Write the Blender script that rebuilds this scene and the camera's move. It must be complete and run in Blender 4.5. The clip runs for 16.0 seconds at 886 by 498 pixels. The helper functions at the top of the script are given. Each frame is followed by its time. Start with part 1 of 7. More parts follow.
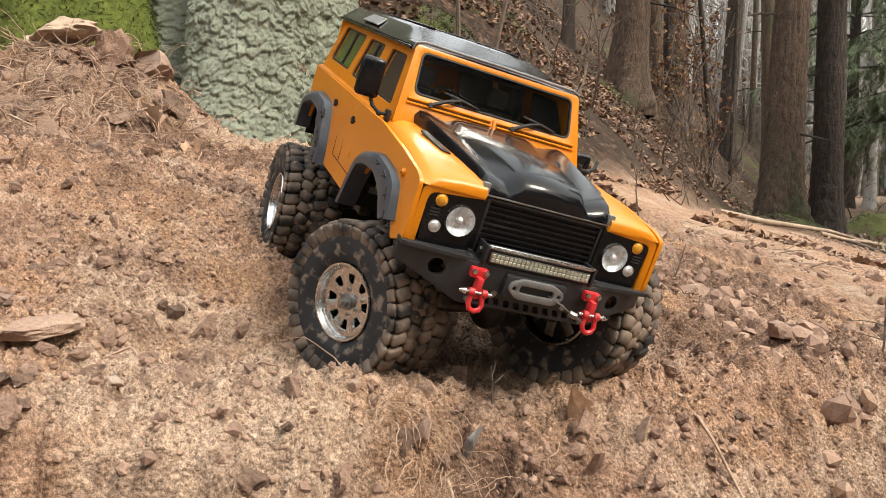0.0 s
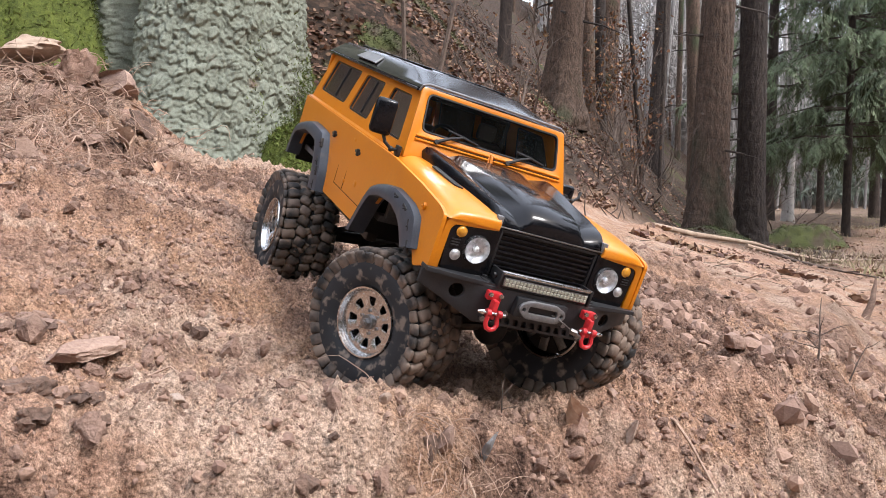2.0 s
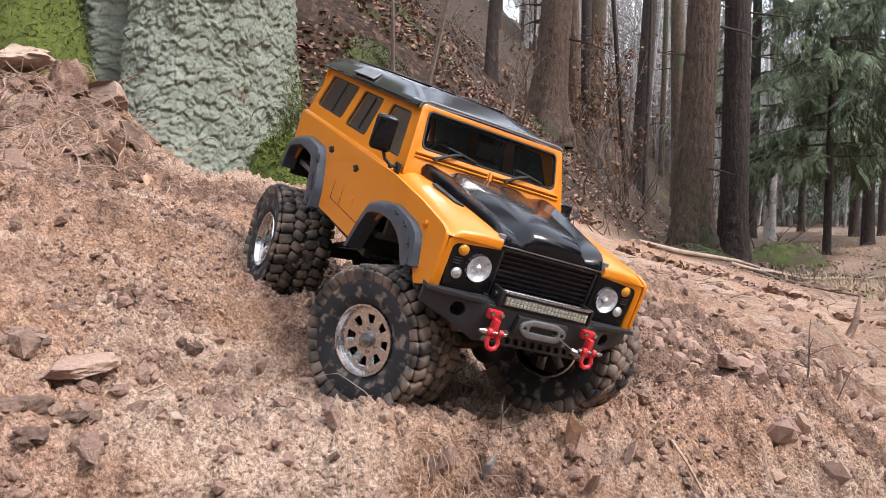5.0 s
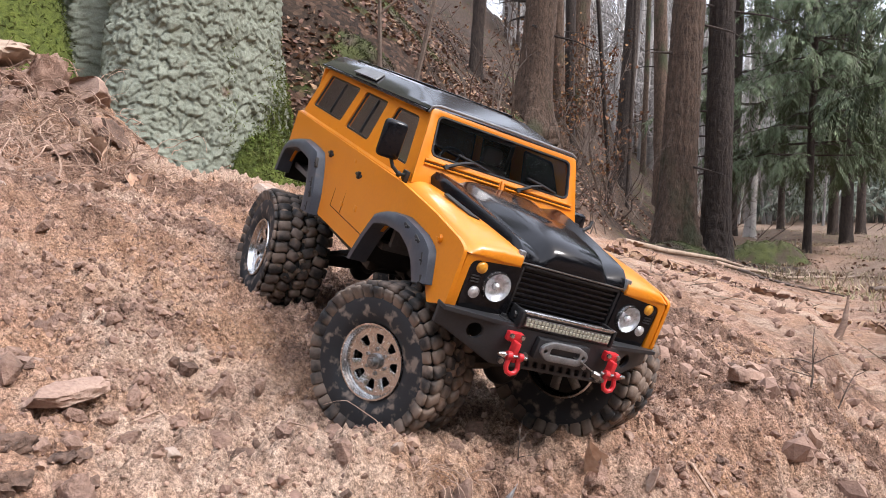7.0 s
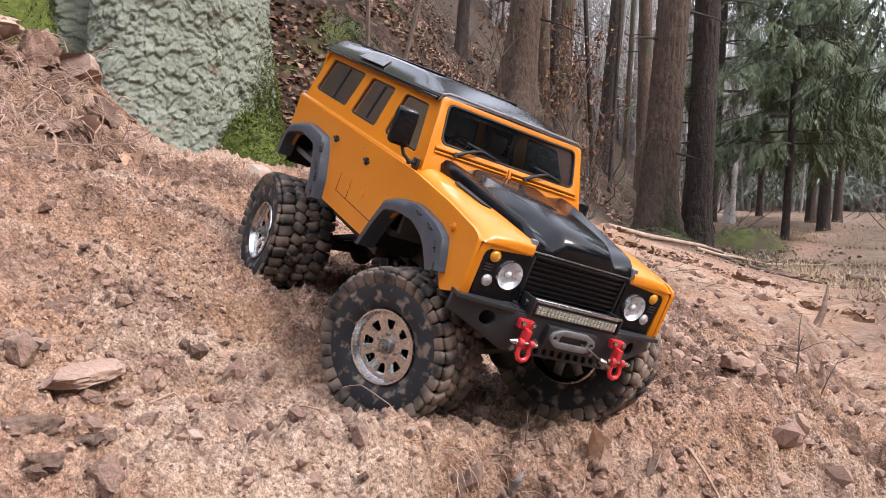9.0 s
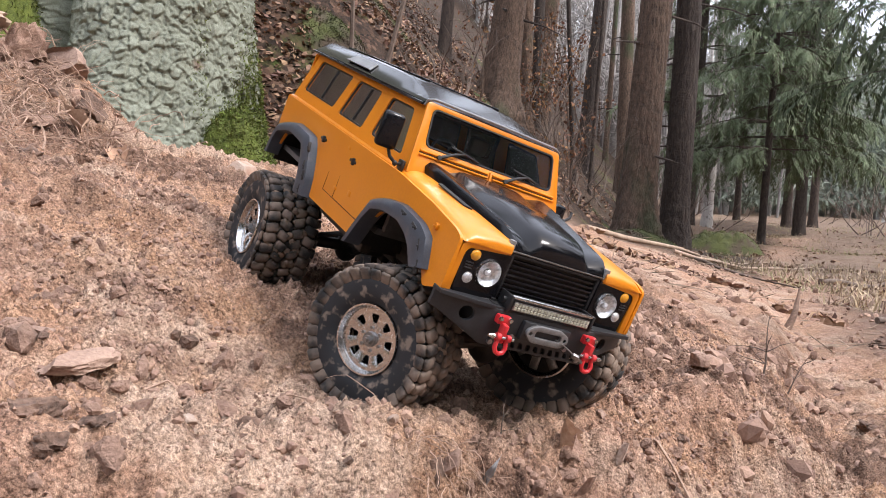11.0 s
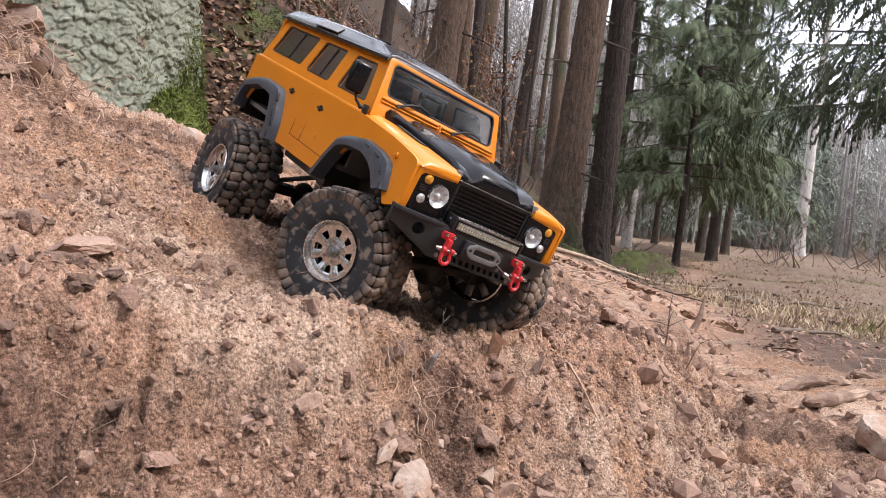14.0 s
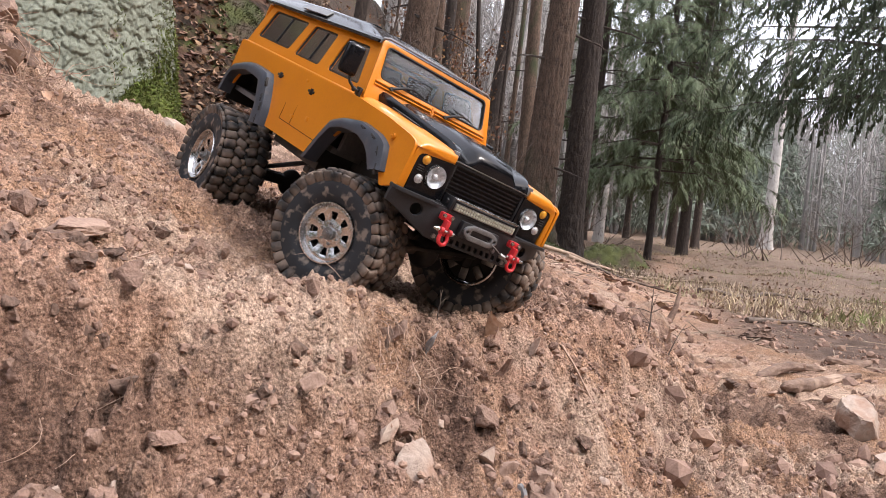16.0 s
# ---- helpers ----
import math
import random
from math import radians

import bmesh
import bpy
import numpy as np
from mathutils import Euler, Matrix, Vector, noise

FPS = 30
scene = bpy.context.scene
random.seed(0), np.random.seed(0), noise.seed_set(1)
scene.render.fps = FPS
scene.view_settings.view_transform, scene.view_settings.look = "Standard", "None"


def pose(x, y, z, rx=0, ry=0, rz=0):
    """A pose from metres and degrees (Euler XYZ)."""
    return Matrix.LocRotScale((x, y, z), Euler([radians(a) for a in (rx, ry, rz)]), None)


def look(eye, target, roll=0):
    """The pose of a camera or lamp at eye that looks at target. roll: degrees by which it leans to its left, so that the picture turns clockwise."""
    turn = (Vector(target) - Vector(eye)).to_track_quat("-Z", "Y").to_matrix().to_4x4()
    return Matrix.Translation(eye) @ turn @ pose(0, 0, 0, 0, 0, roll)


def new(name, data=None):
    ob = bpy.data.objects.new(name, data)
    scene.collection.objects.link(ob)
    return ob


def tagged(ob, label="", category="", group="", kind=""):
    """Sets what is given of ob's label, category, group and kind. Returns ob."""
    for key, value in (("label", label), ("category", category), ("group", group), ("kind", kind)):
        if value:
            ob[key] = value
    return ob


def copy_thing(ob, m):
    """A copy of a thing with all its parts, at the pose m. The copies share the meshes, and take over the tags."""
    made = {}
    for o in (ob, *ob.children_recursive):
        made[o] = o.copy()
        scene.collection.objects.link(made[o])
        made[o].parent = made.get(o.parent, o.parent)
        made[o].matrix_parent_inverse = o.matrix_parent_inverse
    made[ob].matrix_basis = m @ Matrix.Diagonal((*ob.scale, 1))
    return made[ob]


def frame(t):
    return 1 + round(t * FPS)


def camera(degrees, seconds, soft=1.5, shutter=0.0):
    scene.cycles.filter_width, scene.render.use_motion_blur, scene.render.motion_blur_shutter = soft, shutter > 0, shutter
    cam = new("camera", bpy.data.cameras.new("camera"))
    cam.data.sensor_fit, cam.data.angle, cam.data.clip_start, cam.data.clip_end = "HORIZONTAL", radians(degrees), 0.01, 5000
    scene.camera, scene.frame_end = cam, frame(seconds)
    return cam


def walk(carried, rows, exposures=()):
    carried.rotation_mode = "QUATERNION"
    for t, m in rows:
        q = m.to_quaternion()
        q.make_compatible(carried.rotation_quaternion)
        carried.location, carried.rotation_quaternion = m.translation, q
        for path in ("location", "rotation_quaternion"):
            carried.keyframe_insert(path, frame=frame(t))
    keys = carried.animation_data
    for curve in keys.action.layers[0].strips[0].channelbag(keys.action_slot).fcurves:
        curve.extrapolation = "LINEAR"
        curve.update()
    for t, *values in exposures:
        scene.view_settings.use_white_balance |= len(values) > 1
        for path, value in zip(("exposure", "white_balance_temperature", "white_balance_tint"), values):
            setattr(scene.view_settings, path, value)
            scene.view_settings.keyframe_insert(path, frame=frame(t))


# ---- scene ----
cam = camera(58.9, 16.0, soft=0.75)
PATH = [
    (0, (0.1911, -0.3005, 0.2202), (0.1139, 1.6945, 0.1020), 0.57),
    (0.5, (0.1661, -0.3227, 0.2282), (0.1830, 1.6736, 0.1075), 1.01),
    (1, (0.1389, -0.3577, 0.2188), (0.1869, 1.6381, 0.0990), 1.14),
    (1.5, (0.1346, -0.3595, 0.2337), (0.2139, 1.6366, 0.1378), 0.81),
    (2, (0.1283, -0.3648, 0.2345), (0.2200, 1.6311, 0.1467), 0.63),
    (2.5, (0.1267, -0.3765, 0.2286), (0.2243, 1.6196, 0.1490), 0.51),
    (3, (0.1154, -0.3665, 0.2439), (0.2227, 1.6295, 0.1756), 0.47),
    (3.5, (0.1172, -0.3606, 0.2343), (0.2284, 1.6353, 0.1696), 0.71),
    (4, (0.1178, -0.3661, 0.2318), (0.2318, 1.6297, 0.1705), 0.96),
    (4.5, (0.1193, -0.3706, 0.2312), (0.2384, 1.6250, 0.1758), 1.17),
    (5, (0.1152, -0.3607, 0.2372), (0.2468, 1.6343, 0.1862), 1.26),
    (7.5, (0.0838, -0.3157, 0.2511), (0.2722, 1.6741, 0.1807), 1.68),
    (8, (0.0729, -0.3158, 0.2518), (0.2741, 1.6723, 0.1688), 1.89),
    (8.5, (0.0678, -0.3200, 0.2539), (0.2882, 1.6656, 0.1604), 2.21),
    (9, (0.0683, -0.3244, 0.2550), (0.2972, 1.6597, 0.1491), 2.44),
    (11.5, (0.0565, -0.3694, 0.2564), (0.3593, 1.6049, 0.1527), 4.06),
    (12, (0.0374, -0.3933, 0.2299), (0.3662, 1.5776, 0.1429), 4.89),
    (12.5, (0.0345, -0.4377, 0.1989), (0.3963, 1.5278, 0.1219), 5.54),
    (13, (0.0280, -0.4582, 0.1891), (0.4233, 1.5012, 0.1210), 6.20),
    (13.5, (0.0271, -0.4712, 0.1844), (0.4578, 1.4808, 0.1217), 6.68),
    (14, (0.0246, -0.4675, 0.1830), (0.4890, 1.4769, 0.1213), 6.95),
    (14.5, (0.0176, -0.4684, 0.1687), (0.5027, 1.4708, 0.1066), 6.95),
    (15, (0.0108, -0.4790, 0.1556), (0.5121, 1.4561, 0.0935), 6.91),
    (15.5, (0.0096, -0.4768, 0.1574), (0.5276, 1.4539, 0.0955), 6.74),
    (16, (0.0040, -0.4619, 0.1660), (0.5369, 1.4648, 0.1037), 6.59),
]
walk(cam, [(t, look(eye, target, roll)) for t, eye, target, roll in PATH], [(0, 0.88, 7250, 6), (0.7, 0.88, 7150, 6), (1.4, 0.90, 6250, 13), (5, 0.90, 6250, 13), (9, 0.92, 6350, 16), (12, 0.95, 6400, 14), (14, 0.88, 6500, 16), (16, 0.86, 6550, 16)])

# ---- light: an overcast winter day in a forest valley, soft light from a bright sky ----
world = bpy.data.worlds.new("overcast_sky")
scene.world = world
world.use_nodes = True
wn, wl = world.node_tree.nodes, world.node_tree.links
sky = wn.new("ShaderNodeTexSky")
sky.sky_type = "NISHITA"
sky.sun_disc = False
sky.sun_elevation, sky.sun_rotation = radians(50), radians(118)
sky.air_density, sky.dust_density, sky.ozone_density = 1.5, 6.0, 1.0
cloud = wn.new("ShaderNodeMix")
cloud.data_type = "RGBA"
cloud.inputs["Factor"].default_value = 0.7
cloud.inputs["B"].default_value = (9.2, 9.8, 10.8, 1)
wl.new(sky.outputs["Color"], cloud.inputs["A"])
wl.new(cloud.outputs["Result"], wn["Background"].inputs["Color"])
wn["Background"].inputs["Strength"].default_value = 0.15
sun_lamp = bpy.data.lights.new("sun", "SUN")
sun_lamp.energy, sun_lamp.angle, sun_lamp.color = 1.9, radians(14), (1.0, 0.97, 0.93)
sun = new("sun", sun_lamp)
sun.matrix_world = pose(0, 0, 20, 40, 0, 62)


# ---- helpers for shapes ----
def make(name, bm, material, parent=None, label="", smooth=False):
    me = bpy.data.meshes.new(name)
    bm.to_mesh(me)
    bm.free()
    if smooth:
        me.polygons.foreach_set("use_smooth", [True] * len(me.polygons))
    if material:
        me.materials.append(material)
    ob = new(name, me)
    if parent:
        ob.parent = parent
    if label:
        ob["label"] = label
    return ob


def part(name, bm, material, parent, label="", smooth=False):
    return make(name, bm, material, parent, label, smooth)


def mesh_np(name, verts, faces, material, parent=None, smooth=True, label=""):
    """A mesh from numpy arrays: verts (n, 3), faces (m, 3 or 4)."""
    me = bpy.data.meshes.new(name)
    verts, faces = np.asarray(verts, np.float32), np.asarray(faces, np.int32)
    m, k = faces.shape
    me.vertices.add(len(verts))
    me.vertices.foreach_set("co", verts.ravel())
    me.loops.add(m * k)
    me.loops.foreach_set("vertex_index", faces.ravel())
    me.polygons.add(m)
    me.polygons.foreach_set("loop_start", np.arange(0, m * k, k, dtype=np.int32))
    me.polygons.foreach_set("use_smooth", np.full(m, smooth))
    me.update(calc_edges=True)
    me.materials.append(material)
    ob = new(name, me)
    if parent:
        ob.parent = parent
    if label:
        ob["label"] = label
    return ob


def grid_faces(nu, nv, wrap=False):
    i, j = np.meshgrid(np.arange(nu if wrap else nu - 1), np.arange(nv - 1), indexing="ij")
    a, b = i * nv + j, ((i + 1) % nu) * nv + j
    return np.stack([a, b, b + 1, a + 1], -1).reshape(-1, 4)


def hash01(ix, iy, iz, seed):
    h = (ix.astype(np.int64) * 374761393 + iy.astype(np.int64) * 668265263 + iz.astype(np.int64) * 2147483647 + seed * 1274126177) & 0xFFFFFFFF
    h = ((h ^ (h >> 13)) * 1274126177) & 0xFFFFFFFF
    h = ((h ^ (h >> 16)) * 2246822519) & 0xFFFFFFFF
    return (h ^ (h >> 15)) / 4294967295.0


def vnoise(x, y, seed=0):
    """Smooth value noise, 0 to 1."""
    ix, iy = np.floor(x), np.floor(y)
    fx, fy = x - ix, y - iy
    fx, fy = fx * fx * (3 - 2 * fx), fy * fy * (3 - 2 * fy)
    o = np.zeros_like(ix)
    a, b = hash01(ix, iy, o, seed), hash01(ix + 1, iy, o, seed)
    c, d = hash01(ix, iy + 1, o, seed), hash01(ix + 1, iy + 1, o, seed)
    return (a + (b - a) * fx) * (1 - fy) + (c + (d - c) * fx) * fy


def fbm(x, y, seed=0, octaves=4, gain=0.5):
    total, amp, norm = 0.0, 1.0, 0.0
    for k in range(octaves):
        total = total + amp * vnoise(x * 2.03**k + 17.3 * k, y * 2.03**k - 9.1 * k, seed + k)
        norm, amp = norm + amp, amp * gain
    return total / norm


def cells(x, y, seed=0, offsets=False):
    """Cellular noise: the nearest and the second distance, and the cell's random number."""
    ix, iy = np.floor(x), np.floor(y)
    f1, f2, who, below = np.full(x.shape, 9.0), np.full(x.shape, 9.0), np.zeros(x.shape), np.zeros(x.shape)
    o = np.zeros_like(ix)
    for dx in (-1, 0, 1):
        for dy in (-1, 0, 1):
            cx, cy = ix + dx, iy + dy
            px, py = cx + hash01(cx, cy, o, seed), cy + hash01(cx, cy, o, seed + 7)
            d = np.hypot(px - x, py - y)
            near = d < f1
            f2 = np.where(near, f1, np.minimum(f2, d))
            who = np.where(near, hash01(cx, cy, o, seed + 13), who)
            below = np.where(near, py - y, below)
            f1 = np.where(near, d, f1)
    return (f1, f2, who, below) if offsets else (f1, f2, who)


def step(a, b, x):
    t = np.clip((x - a) / (b - a), 0, 1)
    return t * t * (3 - 2 * t)


# ---- materials ----
def nodes_of(name):
    m = bpy.data.materials.new(name)
    m.use_nodes = True
    return m, m.node_tree.nodes, m.node_tree.links


def surface(name, dark, light, scale=30.0, rough=(0.6, 0.9), bump=0.3, grain=None, metal=0.0, third=None, third_scale=6.0, third_cut=(0.5, 0.65), coat=0.0, stretch=(1, 1, 1), height=0.004, vary=0.0, spec=0.5):
    """Noise at two scales between two colours, an optional third colour in patches, bump of the grain."""
    m, n, l = nodes_of(name)
    b = n["Principled BSDF"]
    co = n.new("ShaderNodeTexCoord")
    mp = n.new("ShaderNodeMapping")
    mp.inputs["Scale"].default_value = stretch
    l.new(co.outputs["Object"], mp.inputs["Vector"])
    big, fine = n.new("ShaderNodeTexNoise"), n.new("ShaderNodeTexNoise")
    big.inputs["Scale"].default_value, big.inputs["Detail"].default_value = scale, 5
    fine.inputs["Scale"].default_value, fine.inputs["Detail"].default_value = grain or scale * 7, 4
    fine.inputs["Roughness"].default_value = 0.65
    for t in (big, fine):
        l.new(mp.outputs["Vector"], t.inputs["Vector"])
    mix = n.new("ShaderNodeMath")
    mix.operation = "MULTIPLY_ADD"
    mix.inputs[1].default_value, mix.inputs[2].default_value = 0.5, 0.0
    l.new(fine.outputs["Fac"], mix.inputs[0])
    add = n.new("ShaderNodeMath")
    add.operation = "MULTIPLY_ADD"
    add.inputs[1].default_value = 0.5
    l.new(big.outputs["Fac"], add.inputs[0])
    l.new(mix.outputs[0], add.inputs[2])
    ramp = n.new("ShaderNodeValToRGB")
    ramp.color_ramp.elements[0].position, ramp.color_ramp.elements[1].position = 0.33, 0.67
    ramp.color_ramp.elements[0].color, ramp.color_ramp.elements[1].color = (*dark, 1), (*light, 1)
    l.new(add.outputs[0], ramp.inputs["Fac"])
    out = ramp.outputs["Color"]
    if third:
        patch = n.new("ShaderNodeTexNoise")
        patch.inputs["Scale"].default_value, patch.inputs["Detail"].default_value = third_scale, 6
        l.new(mp.outputs["Vector"], patch.inputs["Vector"])
        cut = n.new("ShaderNodeMapRange")
        cut.inputs["From Min"].default_value, cut.inputs["From Max"].default_value = third_cut
        l.new(patch.outputs["Fac"], cut.inputs["Value"])
        mx = n.new("ShaderNodeMix")
        mx.data_type = "RGBA"
        mx.inputs["B"].default_value = (*third, 1)
        l.new(cut.outputs["Result"], mx.inputs["Factor"])
        l.new(out, mx.inputs["A"])
        out = mx.outputs["Result"]
    if vary:
        info, hsv, mul = n.new("ShaderNodeObjectInfo"), n.new("ShaderNodeHueSaturation"), n.new("ShaderNodeMapRange")
        mul.inputs["To Min"].default_value, mul.inputs["To Max"].default_value = 1 - vary, 1 + vary
        l.new(info.outputs["Random"], mul.inputs["Value"])
        l.new(mul.outputs["Result"], hsv.inputs["Value"])
        l.new(out, hsv.inputs["Color"])
        out = hsv.outputs["Color"]
    l.new(out, b.inputs["Base Color"])
    rr = n.new("ShaderNodeMapRange")
    rr.inputs["To Min"].default_value, rr.inputs["To Max"].default_value = rough
    l.new(fine.outputs["Fac"], rr.inputs["Value"])
    l.new(rr.outputs["Result"], b.inputs["Roughness"])
    b.inputs["Metallic"].default_value = metal
    b.inputs["Coat Weight"].default_value = coat
    b.inputs["Specular IOR Level"].default_value = spec
    if bump:
        bp = n.new("ShaderNodeBump")
        bp.inputs["Strength"].default_value, bp.inputs["Distance"].default_value = bump, height
        l.new(add.outputs[0], bp.inputs["Height"])
        l.new(bp.outputs["Normal"], b.inputs["Normal"])
    return m


def island_vary(m, low=0.6, high=1.3, hue=0.0):
    """Each loose piece of a joined mesh gets its own brightness."""
    n, l = m.node_tree.nodes, m.node_tree.links
    b = n["Principled BSDF"]
    src = b.inputs["Base Color"].links[0].from_socket
    geo, mr, hsv = n.new("ShaderNodeNewGeometry"), n.new("ShaderNodeMapRange"), n.new("ShaderNodeHueSaturation")
    mr.inputs["To Min"].default_value, mr.inputs["To Max"].default_value = low, high
    l.new(geo.outputs["Random Per Island"], mr.inputs["Value"])
    l.new(mr.outputs["Result"], hsv.inputs["Value"])
    if hue:
        hr = n.new("ShaderNodeMapRange")
        hr.inputs["To Min"].default_value, hr.inputs["To Max"].default_value = 0.5 - hue, 0.5 + hue
        l.new(geo.outputs["Random Per Island"], hr.inputs["Value"])
        l.new(hr.outputs["Result"], hsv.inputs["Hue"])
    l.new(src, hsv.inputs["Color"])
    l.new(hsv.outputs["Color"], b.inputs["Base Color"])
    return m


def glass(name, tint, rough=0.03, ior=1.45):
    m, n, l = nodes_of(name)
    b = n["Principled BSDF"]
    b.inputs["Base Color"].default_value = (*tint, 1)
    b.inputs["Roughness"].default_value = rough
    b.inputs["Transmission Weight"].default_value = 1.0
    b.inputs["IOR"].default_value = ior
    return m


def thin_pane(name, tint, ior=1.3):
    """A thin smoked pane: light passes straight through, the face gleams by Fresnel."""
    m, n, l = nodes_of(name)
    clear, gloss, mx, fr = n.new("ShaderNodeBsdfTransparent"), n.new("ShaderNodeBsdfGlossy"), n.new("ShaderNodeMixShader"), n.new("ShaderNodeFresnel")
    clear.inputs["Color"].default_value = (*tint, 1)
    gloss.inputs["Roughness"].default_value = 0.11
    fr.inputs["IOR"].default_value = ior
    l.new(fr.outputs[0], mx.inputs[0])
    l.new(clear.outputs[0], mx.inputs[1])
    l.new(gloss.outputs[0], mx.inputs[2])
    l.new(mx.outputs[0], n["Material Output"].inputs["Surface"])
    return m


PAINT = surface("orange_paint", (0.60, 0.185, 0.003), (0.69, 0.23, 0.005), 14, (0.28, 0.45), 0.04, grain=300, coat=0.15, third=(0.52, 0.22, 0.05), third_scale=9, third_cut=(0.66, 0.85), height=0.0004)
BLACK_GLOSS = surface("black_gloss_plastic", (0.004, 0.004, 0.005), (0.008, 0.008, 0.010), 30, (0.10, 0.22), 0.05, grain=400, coat=0.0, third=(0.04, 0.035, 0.03), third_scale=22, third_cut=(0.66, 0.95), spec=0.28, height=0.0003)
BLACK = surface("black_plastic", (0.007, 0.007, 0.008), (0.018, 0.018, 0.019), 60, (0.4, 0.65), 0.15, grain=600, third=(0.075, 0.06, 0.048), third_scale=35, third_cut=(0.62, 0.85), height=0.0003)
BUMPER = surface("black_powder_coat", (0.011, 0.012, 0.014), (0.03, 0.031, 0.034), 40, (0.35, 0.6), 0.2, grain=700, third=(0.11, 0.105, 0.1), third_scale=28, third_cut=(0.6, 0.8), height=0.0004)
FLARE = surface("grey_black_flare_plastic", (0.036, 0.042, 0.054), (0.070, 0.078, 0.094), 40, (0.32, 0.5), 0.25, grain=900, third=(0.16, 0.13, 0.1), third_scale=30, third_cut=(0.62, 0.85), height=0.0003)
RUBBER = surface("muddy_tyre_rubber", (0.014, 0.013, 0.013), (0.034, 0.031, 0.029), 60, (0.7, 0.95), 0.5, grain=420, third=(0.185, 0.135, 0.102), third_scale=48, third_cut=(0.40, 0.58), height=0.002)
SIDEWALL = surface("dusty_sidewall_rubber", (0.009, 0.010, 0.012), (0.022, 0.023, 0.026), 50, (0.55, 0.85), 0.35, grain=380, third=(0.20, 0.155, 0.122), third_scale=120, third_cut=(0.54, 0.66), height=0.001)
CHROME = surface("brushed_silver", (0.45, 0.44, 0.43), (0.72, 0.71, 0.7), 60, (0.16, 0.34), 0.05, grain=500, metal=1.0, third=(0.3, 0.25, 0.2), third_scale=60, third_cut=(0.72, 0.95), height=0.0002)
STEEL = surface("dull_steel", (0.2, 0.2, 0.2), (0.42, 0.41, 0.4), 80, (0.3, 0.5), 0.1, metal=1.0, height=0.0002)
GREY_METAL = surface("grey_cast_metal", (0.16, 0.16, 0.165), (0.3, 0.3, 0.3), 80, (0.4, 0.6), 0.2, metal=0.6, height=0.0003)
RED = surface("red_shackle_paint", (0.42, 0.012, 0.018), (0.62, 0.03, 0.035), 60, (0.25, 0.45), 0.1, coat=0.2, third=(0.3, 0.1, 0.08), third_scale=60, third_cut=(0.6, 0.85), height=0.0003)
AMBER = surface("amber_lens", (0.55, 0.22, 0.01), (0.75, 0.36, 0.03), 120, (0.12, 0.25), 0.2, coat=0.6, height=0.0003)
LENS = glass("clear_lens", (0.97, 0.98, 0.99), 0.01, 1.12)
PANE = thin_pane("smoked_glass", (0.94, 0.94, 0.95), 1.42)
SIDE_PANE = thin_pane("dark_smoked_glass", (0.5, 0.5, 0.53), 1.4)
INTERIOR = surface("dark_interior", (0.085, 0.08, 0.08), (0.17, 0.155, 0.15), 40, (0.6, 0.85), 0.2, height=0.0005)
LED = surface("led_phosphor", (0.30, 0.30, 0.23), (0.5, 0.49, 0.4), 200, (0.3, 0.5), 0.2, height=0.0002)
DARK = surface("underbody_black", (0.006, 0.006, 0.006), (0.016, 0.015, 0.014), 50, (0.5, 0.8), 0.2, third=(0.1, 0.07, 0.05), third_scale=30, third_cut=(0.58, 0.8), height=0.0005)
SEAM = surface("panel_gap", (0.03, 0.012, 0.002), (0.06, 0.022, 0.003), 60, (0.7, 0.9), 0.0)

# ---- the ground ----
EDGE_X = [-40.0, -2.0, -0.15, 0.03, 0.14, 0.33, 0.55, 1.0, 2.2, 4.2, 8.0, 60.0]
EDGE_Y = [-1.5, -0.2, 0.05, 0.13, 0.215, 0.315, 0.55, 1.15, 3.3, 7.0, 13.0, 85.0]
WHEELS = []  # the four places where the truck's tyres press into the soil, filled in below
TRUCK = Matrix(((0.3308, 0.8931, 0.3048, 0.1348), (-0.9004, 0.3954, -0.1816, 0.5024), (-0.2828, -0.2144, 0.9349, 0.2116), (0, 0, 0, 1)))
# wheel centres on the truck, front and rear by side: the front axle hangs low on one side
HUBS = {(1, -1): (0.194, -0.089, -0.034), (1, 1): (0.187, 0.088, -0.004), (-1, -1): (-0.145, -0.090, -0.062), (-1, 1): (-0.145, 0.090, -0.047)}
TYRE, WHEEL_SIZE = 0.0635, 1.13


def over_edge(x, y):
    """Metres past the rim of the bank, on its low side; minus on top."""
    best = np.full(np.shape(x), 1e9)
    for x0, y0, x1, y1 in zip(EDGE_X, EDGE_Y, EDGE_X[1:], EDGE_Y[1:]):
        dx, dy = x1 - x0, y1 - y0
        k = np.clip(((x - x0) * dx + (y - y0) * dy) / (dx * dx + dy * dy), 0, 1)
        best = np.minimum(best, np.hypot(x - x0 - k * dx, y - y0 - k * dy))
    return np.where(y < np.interp(x, EDGE_X, EDGE_Y), best, -best)


def hill_side(x, y):
    """Metres up into the wooded hillside, from its foot."""
    foot = 0.15 + 0.47 * (y - 1.6)
    return np.clip(foot - x, 0, None) * step(2.9, 5.2, y) + np.clip(-x - 1.5, 0, None) * step(-0.5, 1.0, y) * 0.7


